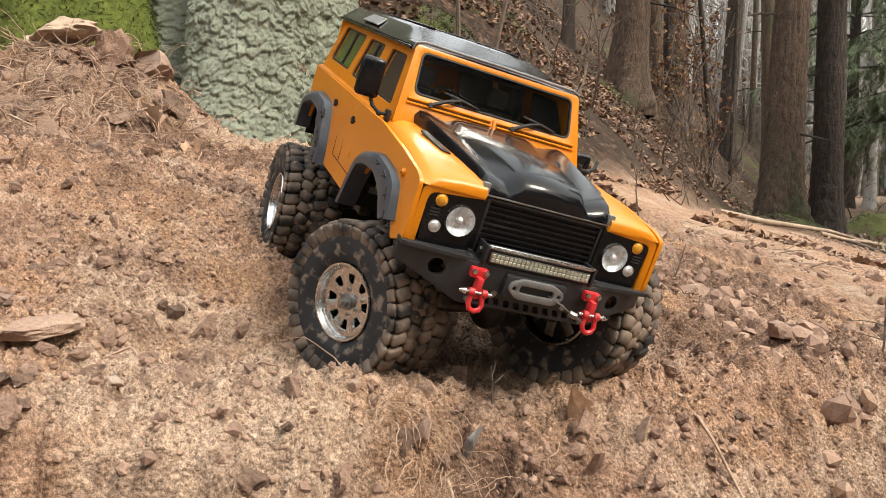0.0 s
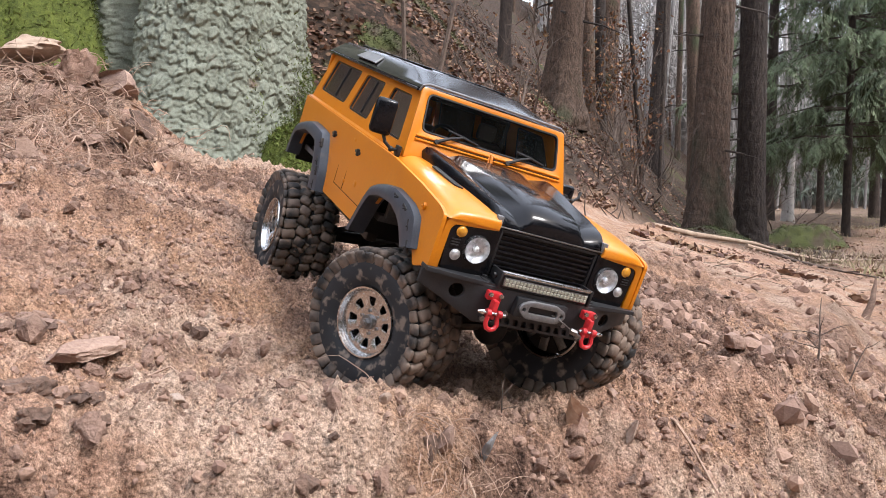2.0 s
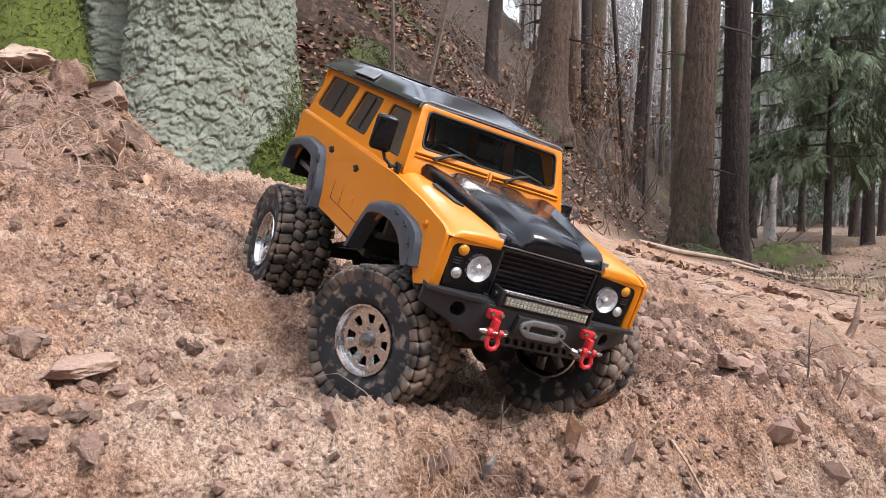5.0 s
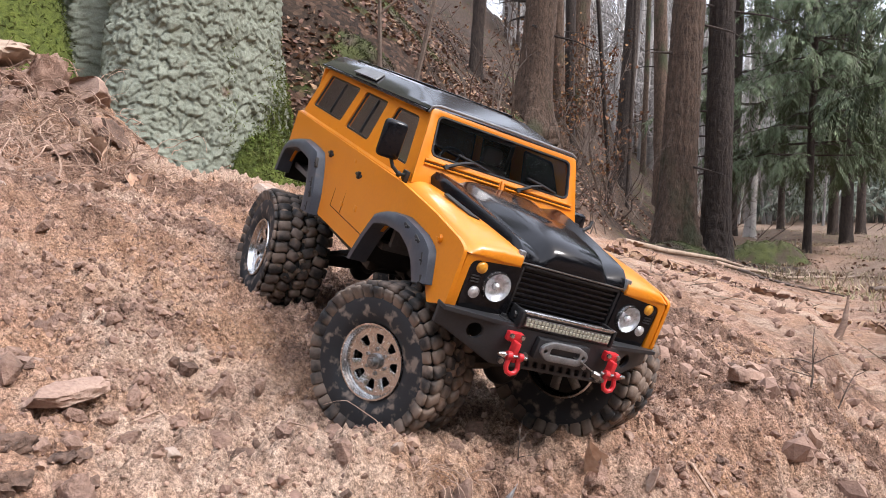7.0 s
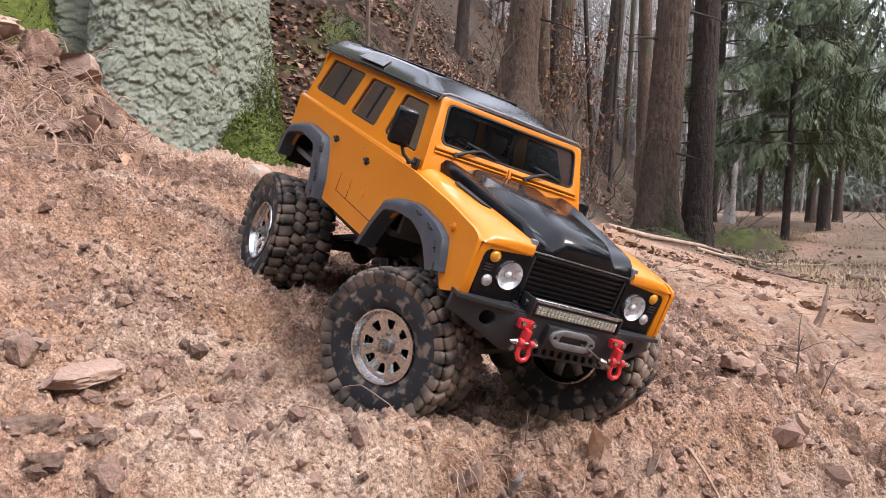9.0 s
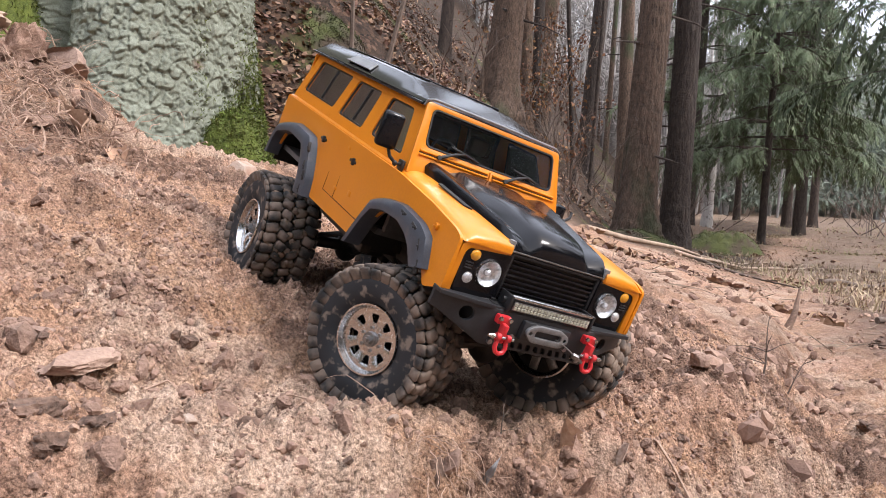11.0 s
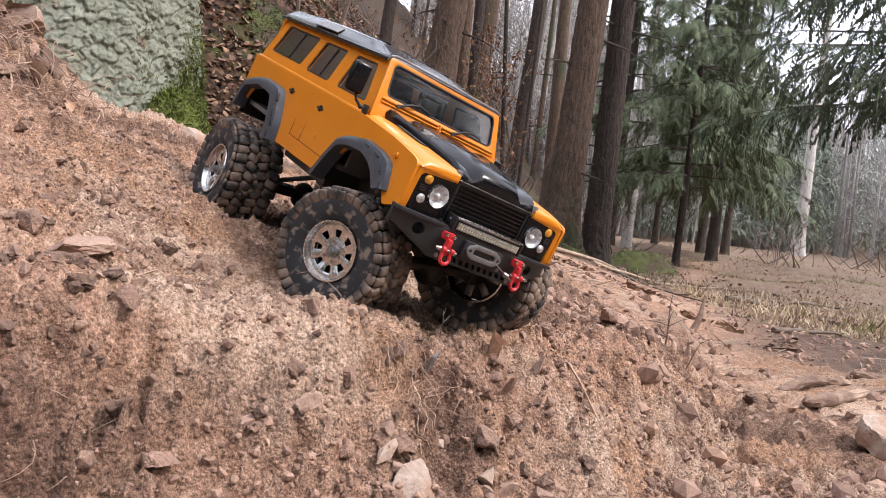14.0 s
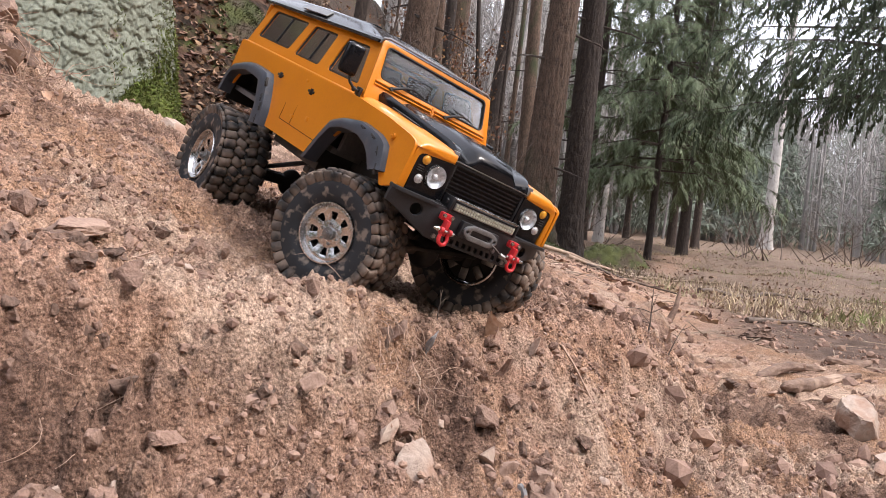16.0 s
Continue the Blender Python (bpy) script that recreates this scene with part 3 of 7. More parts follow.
# ---- the radio-controlled truck ----
def build_truck():
    truck = tagged(new("toy_truck"), "orange radio-controlled off-road truck, muddy tyres, on a dirt slope", "toy truck")
    truck.matrix_world = TRUCK

    def add(name, bm, mat, label="", parent=truck, angle=35):
        return soften(part(name, bm, mat, parent, label), angle)

    WAIST, SIDE = 0.0935, 0.0935

    # lower body sides with the wheel arches cut out
    arch_f = [(0.234, 0.030), (0.222, 0.042), (0.207, 0.056), (0.187, 0.064), (0.150, 0.064), (0.122, 0.056), (0.104, 0.040), (0.088, 0.014)]
    arch_r = [(-0.056, 0.012), (-0.070, 0.034), (-0.094, 0.058), (-0.150, 0.062), (-0.196, 0.054), (-0.215, 0.024)]
    profile = [(-0.236, 0.026), (-0.238, WAIST), (0.126, WAIST), (0.200, 0.0895), (0.248, 0.0840), (0.2588, 0.0806), (0.2598, 0.038), (0.250, 0.036)] + arch_f + arch_r
    def side_y(u, v):
        return SIDE + 0.0028 + 0.0035 * max(0, min(1, (u - 0.1) / 0.06))

    sides = {}
    for s, nm in ((-1, "right"), (1, "left")):
        bm = bmesh.new()
        # sides stand upright below and lean in slightly under the waist
        b_plate(bm, rounded(profile, [0.002, 0.002, 0, 0.004, 0.004, 0.004, 0.004, 0] + [0.003] * len(arch_f) + [0.003] * len(arch_r)), [], lambda u, v, w: Vector((u, s * (side_y(u, v) - w), v)), 0.003)
        sides[s] = add("side_panel", bm, PAINT, "orange lower body side with cut-out wheel arches")

    # shoulders: a rounded strip from the waist to the cabin
    for s in (-1, 1):
        bm = bmesh.new()
        ring = []
        for x in (-0.238, 0.112):
            ring.append([(x, s * (SIDE + 0.0012), 0.0885), (x, s * (SIDE + 0.0022), 0.0915), (x, s * (SIDE + 0.001), 0.0945), (x, s * (SIDE - 0.004), 0.0960), (x, s * (SIDE - 0.010), 0.0955), (x, s * (SIDE - 0.01), 0.0885)])
        b_loft(bm, ring, close=True, caps=True)
        add("waist_moulding", bm, PAINT)

    # cabin sides with three windows each
    def cab(s, inset=0.0):
        return lambda u, v, w: Vector((u, s * (0.0905 - (v - WAIST) * 0.245 - w - inset), v))

    wins = {
        "quarter_window": [(-0.219, 0.107), (-0.107, 0.107), (-0.104, 0.148), (-0.217, 0.148)],
        "rear_side_window": [(-0.086, 0.105), (-0.012, 0.105), (-0.016, 0.1475), (-0.084, 0.1475)],
        "front_side_window": [(0.014, 0.105), (0.094, 0.105), (0.066, 0.1475), (0.010, 0.1475)],
    }
    cab_outline = [(-0.238, WAIST), (0.114, WAIST), (0.113, 0.104), (0.086, 0.1555), (-0.238, 0.1555)]
    for s in (-1, 1):
        bm = bmesh.new()
        b_plate(bm, cab_outline, [rounded(w, 0.005) for w in wins.values()], cab(s), 0.0035)
        side = add("cabin_side", bm, PAINT, "orange cabin side with three window openings")
        for nm, w in wins.items():
            bm = bmesh.new()
            cx, cz = sum(p[0] for p in w) / 4, sum(p[1] for p in w) / 4
            outer = rounded([(cx + (x - cx) * 1.015, cz + (z - cz) * 1.03) for x, z in w], 0.005)
            inner = rounded([(cx + (x - cx) * 0.965, cz + (z - cz) * 0.915) for x, z in w], 0.0045)
            b_plate(bm, outer, [inner], cab(s, 0.0016), 0.0022)
            frame_ob = add("window_seal", bm, BLACK, "black rubber window seal", side)
            bm = bmesh.new()
            b_plate(bm, rounded([(cx + (x - cx) * 0.99, cz + (z - cz) * 0.98) for x, z in w], 0.005), [], cab(s, 0.0026), 0.0009)
            add(nm, bm, SIDE_PANE, "smoked window pane", side).visible_shadow = False
            if nm != "front_side_window":
                bm = bmesh.new()
                b_box(bm, cx - 0.0008, cx + 0.0008, -0.0009, 0.0009, -0.019, 0.019, m=Matrix.Translation((0.004, s * (0.0905 - (cz - WAIST) * 0.245 - 0.0022), cz)) @ pose(0, 0, 0, s * 13.7))
                add("window_divider", bm, BLACK, "", side)

    # panel gaps of the doors, hinges, handles and rivets
    for s in (-1, 1):
        y = s * (SIDE + 0.0028)
        bm = bmesh.new()
        for ends in (((0.0044, 0.031), (0.0044, 0.055), (0.0044, 0.088)), ((0.0920, 0.046), (0.0920, 0.055), (0.0920, 0.088)), ((-0.0266, 0.0302), (-0.0266, 0.0500)), ((-0.0266, 0.0302), (0.0900, 0.0302))):
            b_tube(bm, [(u, s * (side_y(u, v) + 0.0001), v) for u, v in ends], 0.00045, 6)
        add("door_gap", bm, SEAM, "", sides[s])
        for hx in (0.024, -0.070):
            bm = bmesh.new()
            b_box(bm, hx - 0.009, hx + 0.007, y - s * 0.001, y + s * 0.0022, 0.0735, 0.0765, 0.0008)
            b_box(bm, hx - 0.001, hx + 0.003, y, y + s * 0.0034, 0.0715, 0.0785, 0.0008)
            add("door_handle", bm, BLACK, "black plastic door handle", sides[s])
        bm = bmesh.new()
        for k in range(5):
            b_ball(bm, (-0.215 + 0.028 * k, s * (0.0905 - 0.0015), 0.0985), 0.0013, 8, 5, (1, 0.6, 1))
        for x, z in ((0.093, 0.070), (0.093, 0.048), (0.0035, 0.070), (0.0035, 0.048), (-0.19, 0.083), (-0.02, 0.018), (0.05, 0.019)):
            b_ball(bm, (x, y - s * 0.001, z), 0.0013, 8, 5, (1, 0.7, 1))
        tagged(add("rivet_row", bm, PAINT, "", sides[s]), kind="stuff")
        for hx, hz in ((0.093, 0.084), (0.093, 0.040), (0.0045, 0.084), (0.0045, 0.040)):
            bm = bmesh.new()
            b_box(bm, hx - 0.006, hx + 0.002, y - s * 0.0008, y + s * 0.001, hz - 0.0018, hz + 0.0018, 0.0006)
            add("hinge", bm, PAINT, "", sides[s])
        bm = bmesh.new()
        b_cyl(bm, (0.222, s * 0.0985, 0.0755), (0.222, s * 0.1022, 0.0755), 0.0034, 0.0030, 16)
        b_box(bm, 0.2200, 0.2240, s * 0.1025, s * 0.1032, 0.0746, 0.0764, 0.0003)
        add("side_repeater", bm, PAINT, "round orange side lamp moulding", sides[s])
        bm = bmesh.new()
        b_box(bm, 0.036, 0.044, y - s * 0.0008, y + s * 0.0008, 0.043, 0.049, 0.0007)
        add("latch_plate", bm, PAINT, "", sides[s])

    # tail panel and floor
    bm = bmesh.new()
    b_box(bm, -0.240, -0.236, -0.0935, 0.0935, 0.026, 0.0945, 0.001)
    b_box(bm, -0.240, -0.236, -0.081, 0.081, 0.0945, 0.153, 0.001)
    add("tail_panel", bm, PAINT, "plain orange tail panel")
    bm = bmesh.new()
    b_box(bm, -0.235, 0.10, -0.085, 0.085, 0.028, 0.034)
    b_box(bm, 0.104, 0.110, -0.082, 0.082, 0.034, 0.094)
    add("cabin_floor", bm, INTERIOR, "dark cabin floor")

    # windscreen frame, bulkhead and glass
    def screen(u, v, w):
        k = (v - 0.094) / (0.158 - 0.094)
        return Vector((0.1165 - 0.028 * k + w * 0.92, u * (0.0895 - 0.0095 * k) / 0.0895, v + w * 0.4))

    bm = bmesh.new()
    glass_out = rounded([(-0.0790, 0.1195), (0.0790, 0.1195), (0.0815, 0.1535), (-0.0815, 0.1535)], 0.0065, 5)
    b_plate(bm, rounded([(-0.0895, 0.094), (0.0895, 0.094), (0.0895, 0.158), (-0.0895, 0.158)], [0, 0, 0.004, 0.004]), [glass_out], screen, 0.004, 0.0008)
    scr = add("windscreen_frame", bm, PAINT, "orange windscreen surround and bulkhead")
    bm = bmesh.new()
    b_plate(bm, glass_out, [rounded([(-0.0776, 0.1208), (0.0776, 0.1208), (0.0801, 0.1522), (-0.0801, 0.1522)], 0.0058, 5)], lambda u, v, w: screen(u, v, w + 0.001), 0.0036)
    add("windscreen_seal", bm, BLACK, "black rubber windscreen seal", scr)
    bm = bmesh.new()
    b_plate(bm, glass_out, [], lambda u, v, w: screen(u, v, w + 0.0018), 0.0009)
    add("windscreen", bm, PANE, "clear smoky windscreen", scr).visible_shadow = False
    bm = bmesh.new()
    for a, b in ((-0.083, -0.003), (0.003, 0.083)):
        for z in (0.1115, 0.1150):
            p, q = screen(a, z, 0.0046), screen(b, z, 0.0046)
            b_tube(bm, [p, q], 0.0012, 8)
    b_tube(bm, [screen(0, 0.100, 0.0046), screen(0, 0.117, 0.0046)], 0.0011, 8)
    add("vent_ribbing", bm, PAINT, "", scr)
    bm = bmesh.new()
    for a, b in ((-0.083, -0.003), (0.003, 0.083)):
        b_tube(bm, [screen(a, 0.11325, 0.0042), screen(b, 0.11325, 0.0042)], 0.0006, 6)
    add("vent_shadow_gap", bm, SEAM, "", scr)
    for s, y0, y1, ym in ((-1, -0.059, -0.017, -0.036), (1, 0.021, 0.062, 0.044)):
        bm = bmesh.new()
        root = screen(y0 - 0.003, 0.1135, 0.006)
        b_cyl(bm, screen(y0 - 0.003, 0.1135, 0.003), screen(y0 - 0.003, 0.1135, 0.0075), 0.0022, seg=10)
        b_tube(bm, [root, screen(y0 + 0.012, 0.1200, 0.008), screen(ym, 0.1232, 0.007)], [0.0017, 0.0014, 0.0010], 8)
        b_tube(bm, [screen(ym - 0.016, 0.1262, 0.0058), screen(ym, 0.1240, 0.0064), screen(y1, 0.1212, 0.0058)], [0.0009, 0.0013, 0.0008], 6)
        add("wiper", bm, BLACK, "black windscreen wiper", scr)

    # roof: raised at the back, sloping down to the screen, with gutters and side lights
    def roof_row(x, top, edge, chamf):
        return [(x, -edge, 0.1545), (x, -edge - 0.0012, 0.1575), (x, -edge + 0.0015, 0.1600), (x, -chamf, top - 0.0028), (x, -chamf + 0.006, top - 0.0004), (x, -chamf * 0.5, top + 0.0008), (x, 0, top + 0.0012), (x, chamf * 0.5, top + 0.0008), (x, chamf - 0.006, top - 0.0004), (x, chamf, top - 0.0028), (x, edge - 0.0015, 0.1600), (x, edge + 0.0012, 0.1575), (x, edge, 0.1545)]
    bm = bmesh.new()
    rows = [roof_row(-0.247, 0.162, 0.079, 0.074), roof_row(-0.245, 0.1705, 0.080, 0.070), roof_row(-0.238, 0.1738, 0.0805, 0.0685), roof_row(-0.10, 0.1750, 0.0810, 0.068), roof_row(0.010, 0.1742, 0.0812, 0.068), roof_row(0.020, 0.1725, 0.0812, 0.0685), roof_row(0.060, 0.1655, 0.0808, 0.073), roof_row(0.084, 0.1610, 0.0802, 0.0765), roof_row(0.0895, 0.1595, 0.0795, 0.077)]
    b_loft(bm, rows, caps=True)
    roof = add("roof", bm, BLACK_GLOSS, "black plastic roof raised over the rear", angle=28)
    bm = bmesh.new()
    for y in (-0.045, -0.015, 0.015, 0.045):
        b_box(bm, -0.225, 0.004, y - 0.0045, y + 0.0045, 0.1738, 0.1768, 0.0012)
    add("roof_ribbing", bm, BLACK_GLOSS, "", roof)
    bm = bmesh.new()
    b_tube(bm, [(0.0885, -0.081, 0.1545), (0.0905, -0.080, 0.1600), (0.0915, -0.074, 0.1622), (0.0925, 0, 0.1628), (0.0915, 0.074, 0.1622), (0.0905, 0.080, 0.1600), (0.0885, 0.081, 0.1545)], 0.0013, 8)
    add("front_gutter", bm, GREY_METAL, "worn grey roof gutter edge", roof)
    for s in (-1, 1):
        bm = bmesh.new()
        b_tube(bm, [(-0.246, s * 0.0822, 0.1552), (0.086, s * 0.0822, 0.1552)], 0.0015, 8)
        add("side_gutter", bm, BLACK_GLOSS, "", roof)
        bm = bmesh.new()
        n1 = Vector((0, s * 0.78, 0.62))
        def alp(u, v, w):
            k = v
            return Vector((u, s * (0.0798 - 0.0110 * k), 0.1612 + 0.0095 * k)) + n1 * w
        b_plate(bm, rounded([(-0.135, 0.05), (-0.062, 0.05), (-0.068, 0.92), (-0.129, 0.92)], 0.004), [], alp, 0.0018, 0.0005)
        add("alpine_light", bm, GREY_METAL, "smoky grey roof side light", roof)

    # bonnet with a raised middle and turned-down nose
    def hood(x):
        t = (x - 0.116) / (0.254 - 0.116)
        z = 0.1095 - 0.0165 * t
        half = 0.071 - 0.0185 * t
        return t, z, half
    bm = bmesh.new()
    rows = []
    for x in (0.1165, 0.121, 0.135, 0.16, 0.19, 0.215, 0.235, 0.246, 0.2515, 0.2545):
        t, z, h = hood(x)
        drop = max(0, (x - 0.240) / 0.0145) ** 2 * 0.0065
        z -= drop
        bulge = 0.0062 * step(0.14, 0.2, np.array(x)) * (1 - 0.25 * t) + 0.0015
        lip = min(1.0, max(0.25, (x - 0.1165) / 0.012))
        low = z - 0.0125 if x < 0.25 else z - 0.011
        rows.append([(x, -h, low), (x, -h - 0.0008, z - 0.004), (x, -h + 0.0025, z + 0.0012 * lip), (x, -h + 0.008, z + 0.0008), (x, -h * 0.62, z - 0.0030), (x, -h * 0.50, z + bulge * 0.5), (x, -h * 0.42, z + bulge), (x, 0, z + bulge + 0.0008), (x, h * 0.42, z + bulge), (x, h * 0.50, z + bulge * 0.5), (x, h * 0.62, z - 0.0030), (x, h - 0.008, z + 0.0008), (x, h - 0.0025, z + 0.0012 * lip), (x, h + 0.0008, z - 0.004), (x, h, low)])
    last = rows[-1]
    rows.append([(0.2560, y, z - 0.0040) for _, y, z in last])
    rows.append([(0.2560, y, 0.0815) for _, y, z in last])
    b_loft(bm, rows, caps=True)
    bon = add("bonnet", bm, BLACK_GLOSS, "glossy black bonnet with a raised middle", angle=38)
    t, z, h = hood(0.252)
    for s in (-1, 1):
        bm = bmesh.new()
        b_box(bm, 0.2525, 0.2572, s * (h - 0.004), s * (h + 0.0012), 0.0795, 0.0895, 0.0008)
        add("bonnet_corner_trim", bm, GREY_METAL, "grey worn bonnet corner", bon)
    bm = bmesh.new()
    b_box(bm, 0.2550, 0.2572, -0.050, 0.050, 0.0806, 0.0818, 0.0004)
    add("bonnet_trim_strip", bm, STEEL, "thin bright strip under the bonnet nose", bon)

    # front wings, topped by a rounded shoulder, with an intake grille
    for s in (-1, 1):
        bm = bmesh.new()
        rows = []
        for x, zt, out in ((0.113, 0.0980, 0.0935), (0.135, 0.0974, 0.0950), (0.17, 0.0955, 0.0965), (0.21, 0.0922, 0.0972), (0.240, 0.0890, 0.0972), (0.2525, 0.0870, 0.0965), (0.2575, 0.0852, 0.0955), (0.2592, 0.0826, 0.0950)):
            ins = hood(min(x, 0.252))[2] - 0.002
            row = [(x, s * ins, zt + 0.001), (x, s * (ins + 0.4 * (out - ins)), zt + 0.0008), (x, s * (out - 0.009), zt - 0.0008), (x, s * (out - 0.003), zt - 0.0040), (x, s * (out + 0.0008), zt - 0.0095), (x, s * (out + 0.0012), min(zt - 0.013, 0.080)), (x, s * (out - 0.006), min(zt - 0.013, 0.080)), (x, s * ins, min(zt - 0.012, 0.080))]
            rows.append([(px, py, max(pz, 0.0788 if x > 0.245 else 0.070)) for px, py, pz in row])
        b_loft(bm, rows, close=True, caps=True)
        wing = add("front_wing", bm, PAINT, "orange front wing with rounded shoulder", angle=50)
        bm = bmesh.new()
        b_plate(bm, rounded([(0.155, 0.0), (0.205, 0.0), (0.200, 0.006), (0.158, 0.006)], 0.0015), [], lambda u, v, w: Vector((u, s * (0.071 + v + 0.4 * (0.155 - u) * 0.35), 0.0988 - (u - 0.155) * 0.105 + w)), 0.0012)
        add("wing_intake", bm, BLACK, "small black intake grille", wing)
        # the face beside the lamps
        bm = bmesh.new()
        b_plate(bm, rounded([(0.050, 0.0815), (0.0955, 0.0785), (0.0980, 0.038), (0.0905, 0.038), (0.0905, 0.0745), (0.050, 0.0775)], [0, 0.004, 0.002, 0, 0.006, 0]), [], lambda u, v, w: Vector((0.2555 + w, s * u, v)), 0.003, 0.0006)
        add("lamp_surround", bm, PAINT, "", wing)

    # lamp panels
    for s in (-1, 1):
        bm = bmesh.new()
        b_plate(bm, rounded([(0.0475, 0.0790), (0.0475, 0.0375), (0.0885, 0.0370), (0.0912, 0.0715), (0.0860, 0.0765)], [0.001, 0.004, 0.005, 0.005, 0.005]), [[(0.0635 + 0.0108 * math.cos(k * math.pi / 14), 0.0595 + 0.0108 * math.sin(k * math.pi / 14)) for k in range(28)]], lambda u, v, w: Vector((0.2535 + w, s * u, v)), 0.0042, 0.0004)
        panel = add("lamp_panel", bm, BLACK_GLOSS, "black lamp panel with round lamps")
        bm = bmesh.new()
        b_cyl(bm, (0.2572, s * 0.0635, 0.0595), (0.2598, s * 0.0635, 0.0595), 0.0117, 0.0110, 28, False)
        lamp = add("headlamp_ring", bm, CHROME, "chrome headlamp rim", panel)
        bm = bmesh.new()
        rings = []
        for r, dx in ((0.0106, 0.0004), (0.0092, -0.0018), (0.006, -0.0034), (0.0028, -0.0040)):
            rings.append([(0.2597 + dx, s * 0.0635 + r * math.cos(a * math.pi / 12), 0.0595 + r * math.sin(a * math.pi / 12)) for a in range(24)])
        b_loft(bm, rings, close=True, caps=False)
        b_ball(bm, (0.2566, s * 0.0635, 0.0595), 0.0030, 10, 6)
        add("reflector", bm, CRYSTAL, "bright faceted headlamp bowl", panel)
        bm = bmesh.new()
        b_ball(bm, (0.2590, s * 0.0635, 0.0595), 0.0106, 24, 10, (0.30, 1, 1))
        add("headlamp_lens", bm, LENS, "clear domed headlamp glass", panel).visible_shadow = False
        for nm, z, y, mat, lab in (("indicator_lens", 0.0705, 0.0805, AMBER, "amber round indicator"), ("sidelight_lens", 0.0520, 0.0800, CRYSTAL, "clear round side light")):
            bm = bmesh.new()
            b_ball(bm, (0.2578, s * y, z), 0.0040, 14, 8, (0.55, 1, 1))
            b_cyl(bm, (0.2572, s * y, z), (0.2584, s * y, z), 0.0046, 0.0044, 18)
            add(nm, bm, mat, lab, panel)
        bm = bmesh.new()
        for k in range(3):
            b_box(bm, 0.2574, 0.2584, s * 0.0795, s * 0.0865, 0.0590 + 0.0022 * k, 0.0600 + 0.0022 * k)
        add("panel_vent", bm, BUMPER, "", panel)
        bm = bmesh.new()
        b_tube(bm, [(0.2580, s * 0.0500, 0.0395), (0.2580, s * 0.0700, 0.0382), (0.2580, s * 0.0850, 0.0384)], 0.0006, 6)
        add("panel_edge", bm, STEEL, "", panel)

    # radiator grille
    bm = bmesh.new()
    b_box(bm, 0.2480, 0.2530, -0.0475, 0.0475, 0.0385, 0.0805)
    grille = add("grille_back", bm, DARK, "dark radiator grille")
    bm = bmesh.new()
    for y0, y1 in ((-0.0475, -0.0450), (0.0450, 0.0475)):
        b_box(bm, 0.2520, 0.2565, y0, y1, 0.0385, 0.0805, 0.0006)
    b_box(bm, 0.2520, 0.2565, -0.0475, 0.0475, 0.0775, 0.0800, 0.0006)
    add("grille_frame", bm, BLACK, "", grille)
    for k in range(9):
        z = 0.0420 + 0.0040 * k
        bm = bmesh.new()
        b_box(bm, 0.2515, 0.2558, -0.0452, 0.0452, z - 0.0009, z + 0.0010, 0.0004)
        add("grille_slat", bm, BLACK_GLOSS, "", grille)

    # bumper
    def bump(u, v, w):
        a = abs(u)
        return Vector((0.272 - 0.016 * max(0, (a - 0.050) / 0.048) - w - 0.10 * max(0, 0.026 - v), u, v))
    bm = bmesh.new()
    out = [(-0.1005, 0.0385), (-0.050, 0.0378), (0.050, 0.0378), (0.1005, 0.0385), (0.1005, 0.0240), (0.0920, 0.0215), (0.0530, 0.0060), (-0.0530, 0.0060), (-0.0920, 0.0215), (-0.1005, 0.0240)]
    holes = [[(c + 0.0058 * math.cos(k * math.pi / 9), 0.0265 + 0.0058 * math.sin(k * math.pi / 9)) for k in range(18)] for c in (-0.0715, 0.0715)]
    slots = []
    for k in range(11):
        u = -0.040 + 0.008 * k
        slots.append(rounded([(u, 0.0090), (u + 0.0042, 0.0090), (u + 0.0024, 0.0140), (u - 0.0018, 0.0140)], 0.001, 2))
    b_plate(bm, out, holes + slots, bump, 0.004, 0.0007)
    bumper = add("bumper", bm, BUMPER, "black steel front bumper with worn edges")
    bm = bmesh.new()
    b_plate(bm, [(-0.1005, 0.0), (-0.1005, 0.020), (-0.052, 0.0335), (0.052, 0.0335), (0.1005, 0.020), (0.1005, 0.0)], [], lambda u, v, w: Vector((0.2505 + min(v, 0.032) * 0.64, u, 0.0362 + w)), 0.0032, 0.0005)
    add("bumper_top", bm, BUMPER, "scuffed bumper top plate", bumper)
    bm = bmesh.new()
    b_box(bm, 0.25, 0.262, -0.055, 0.055, 0.008, 0.03)
    add("bumper_core", bm, DARK, "", bumper)
    for y, z in ((-0.028, 0.018), (0.028, 0.018), (-0.046, 0.0105), (0.046, 0.0105)):
        bm = bmesh.new()
        b_cyl(bm, bump(y, z, 0.001), bump(y, z, -0.0018), 0.0024, seg=6)
        add("bumper_fixing", bm, STEEL, "", bumper)
    # fairlead with winch line
    bm = bmesh.new()
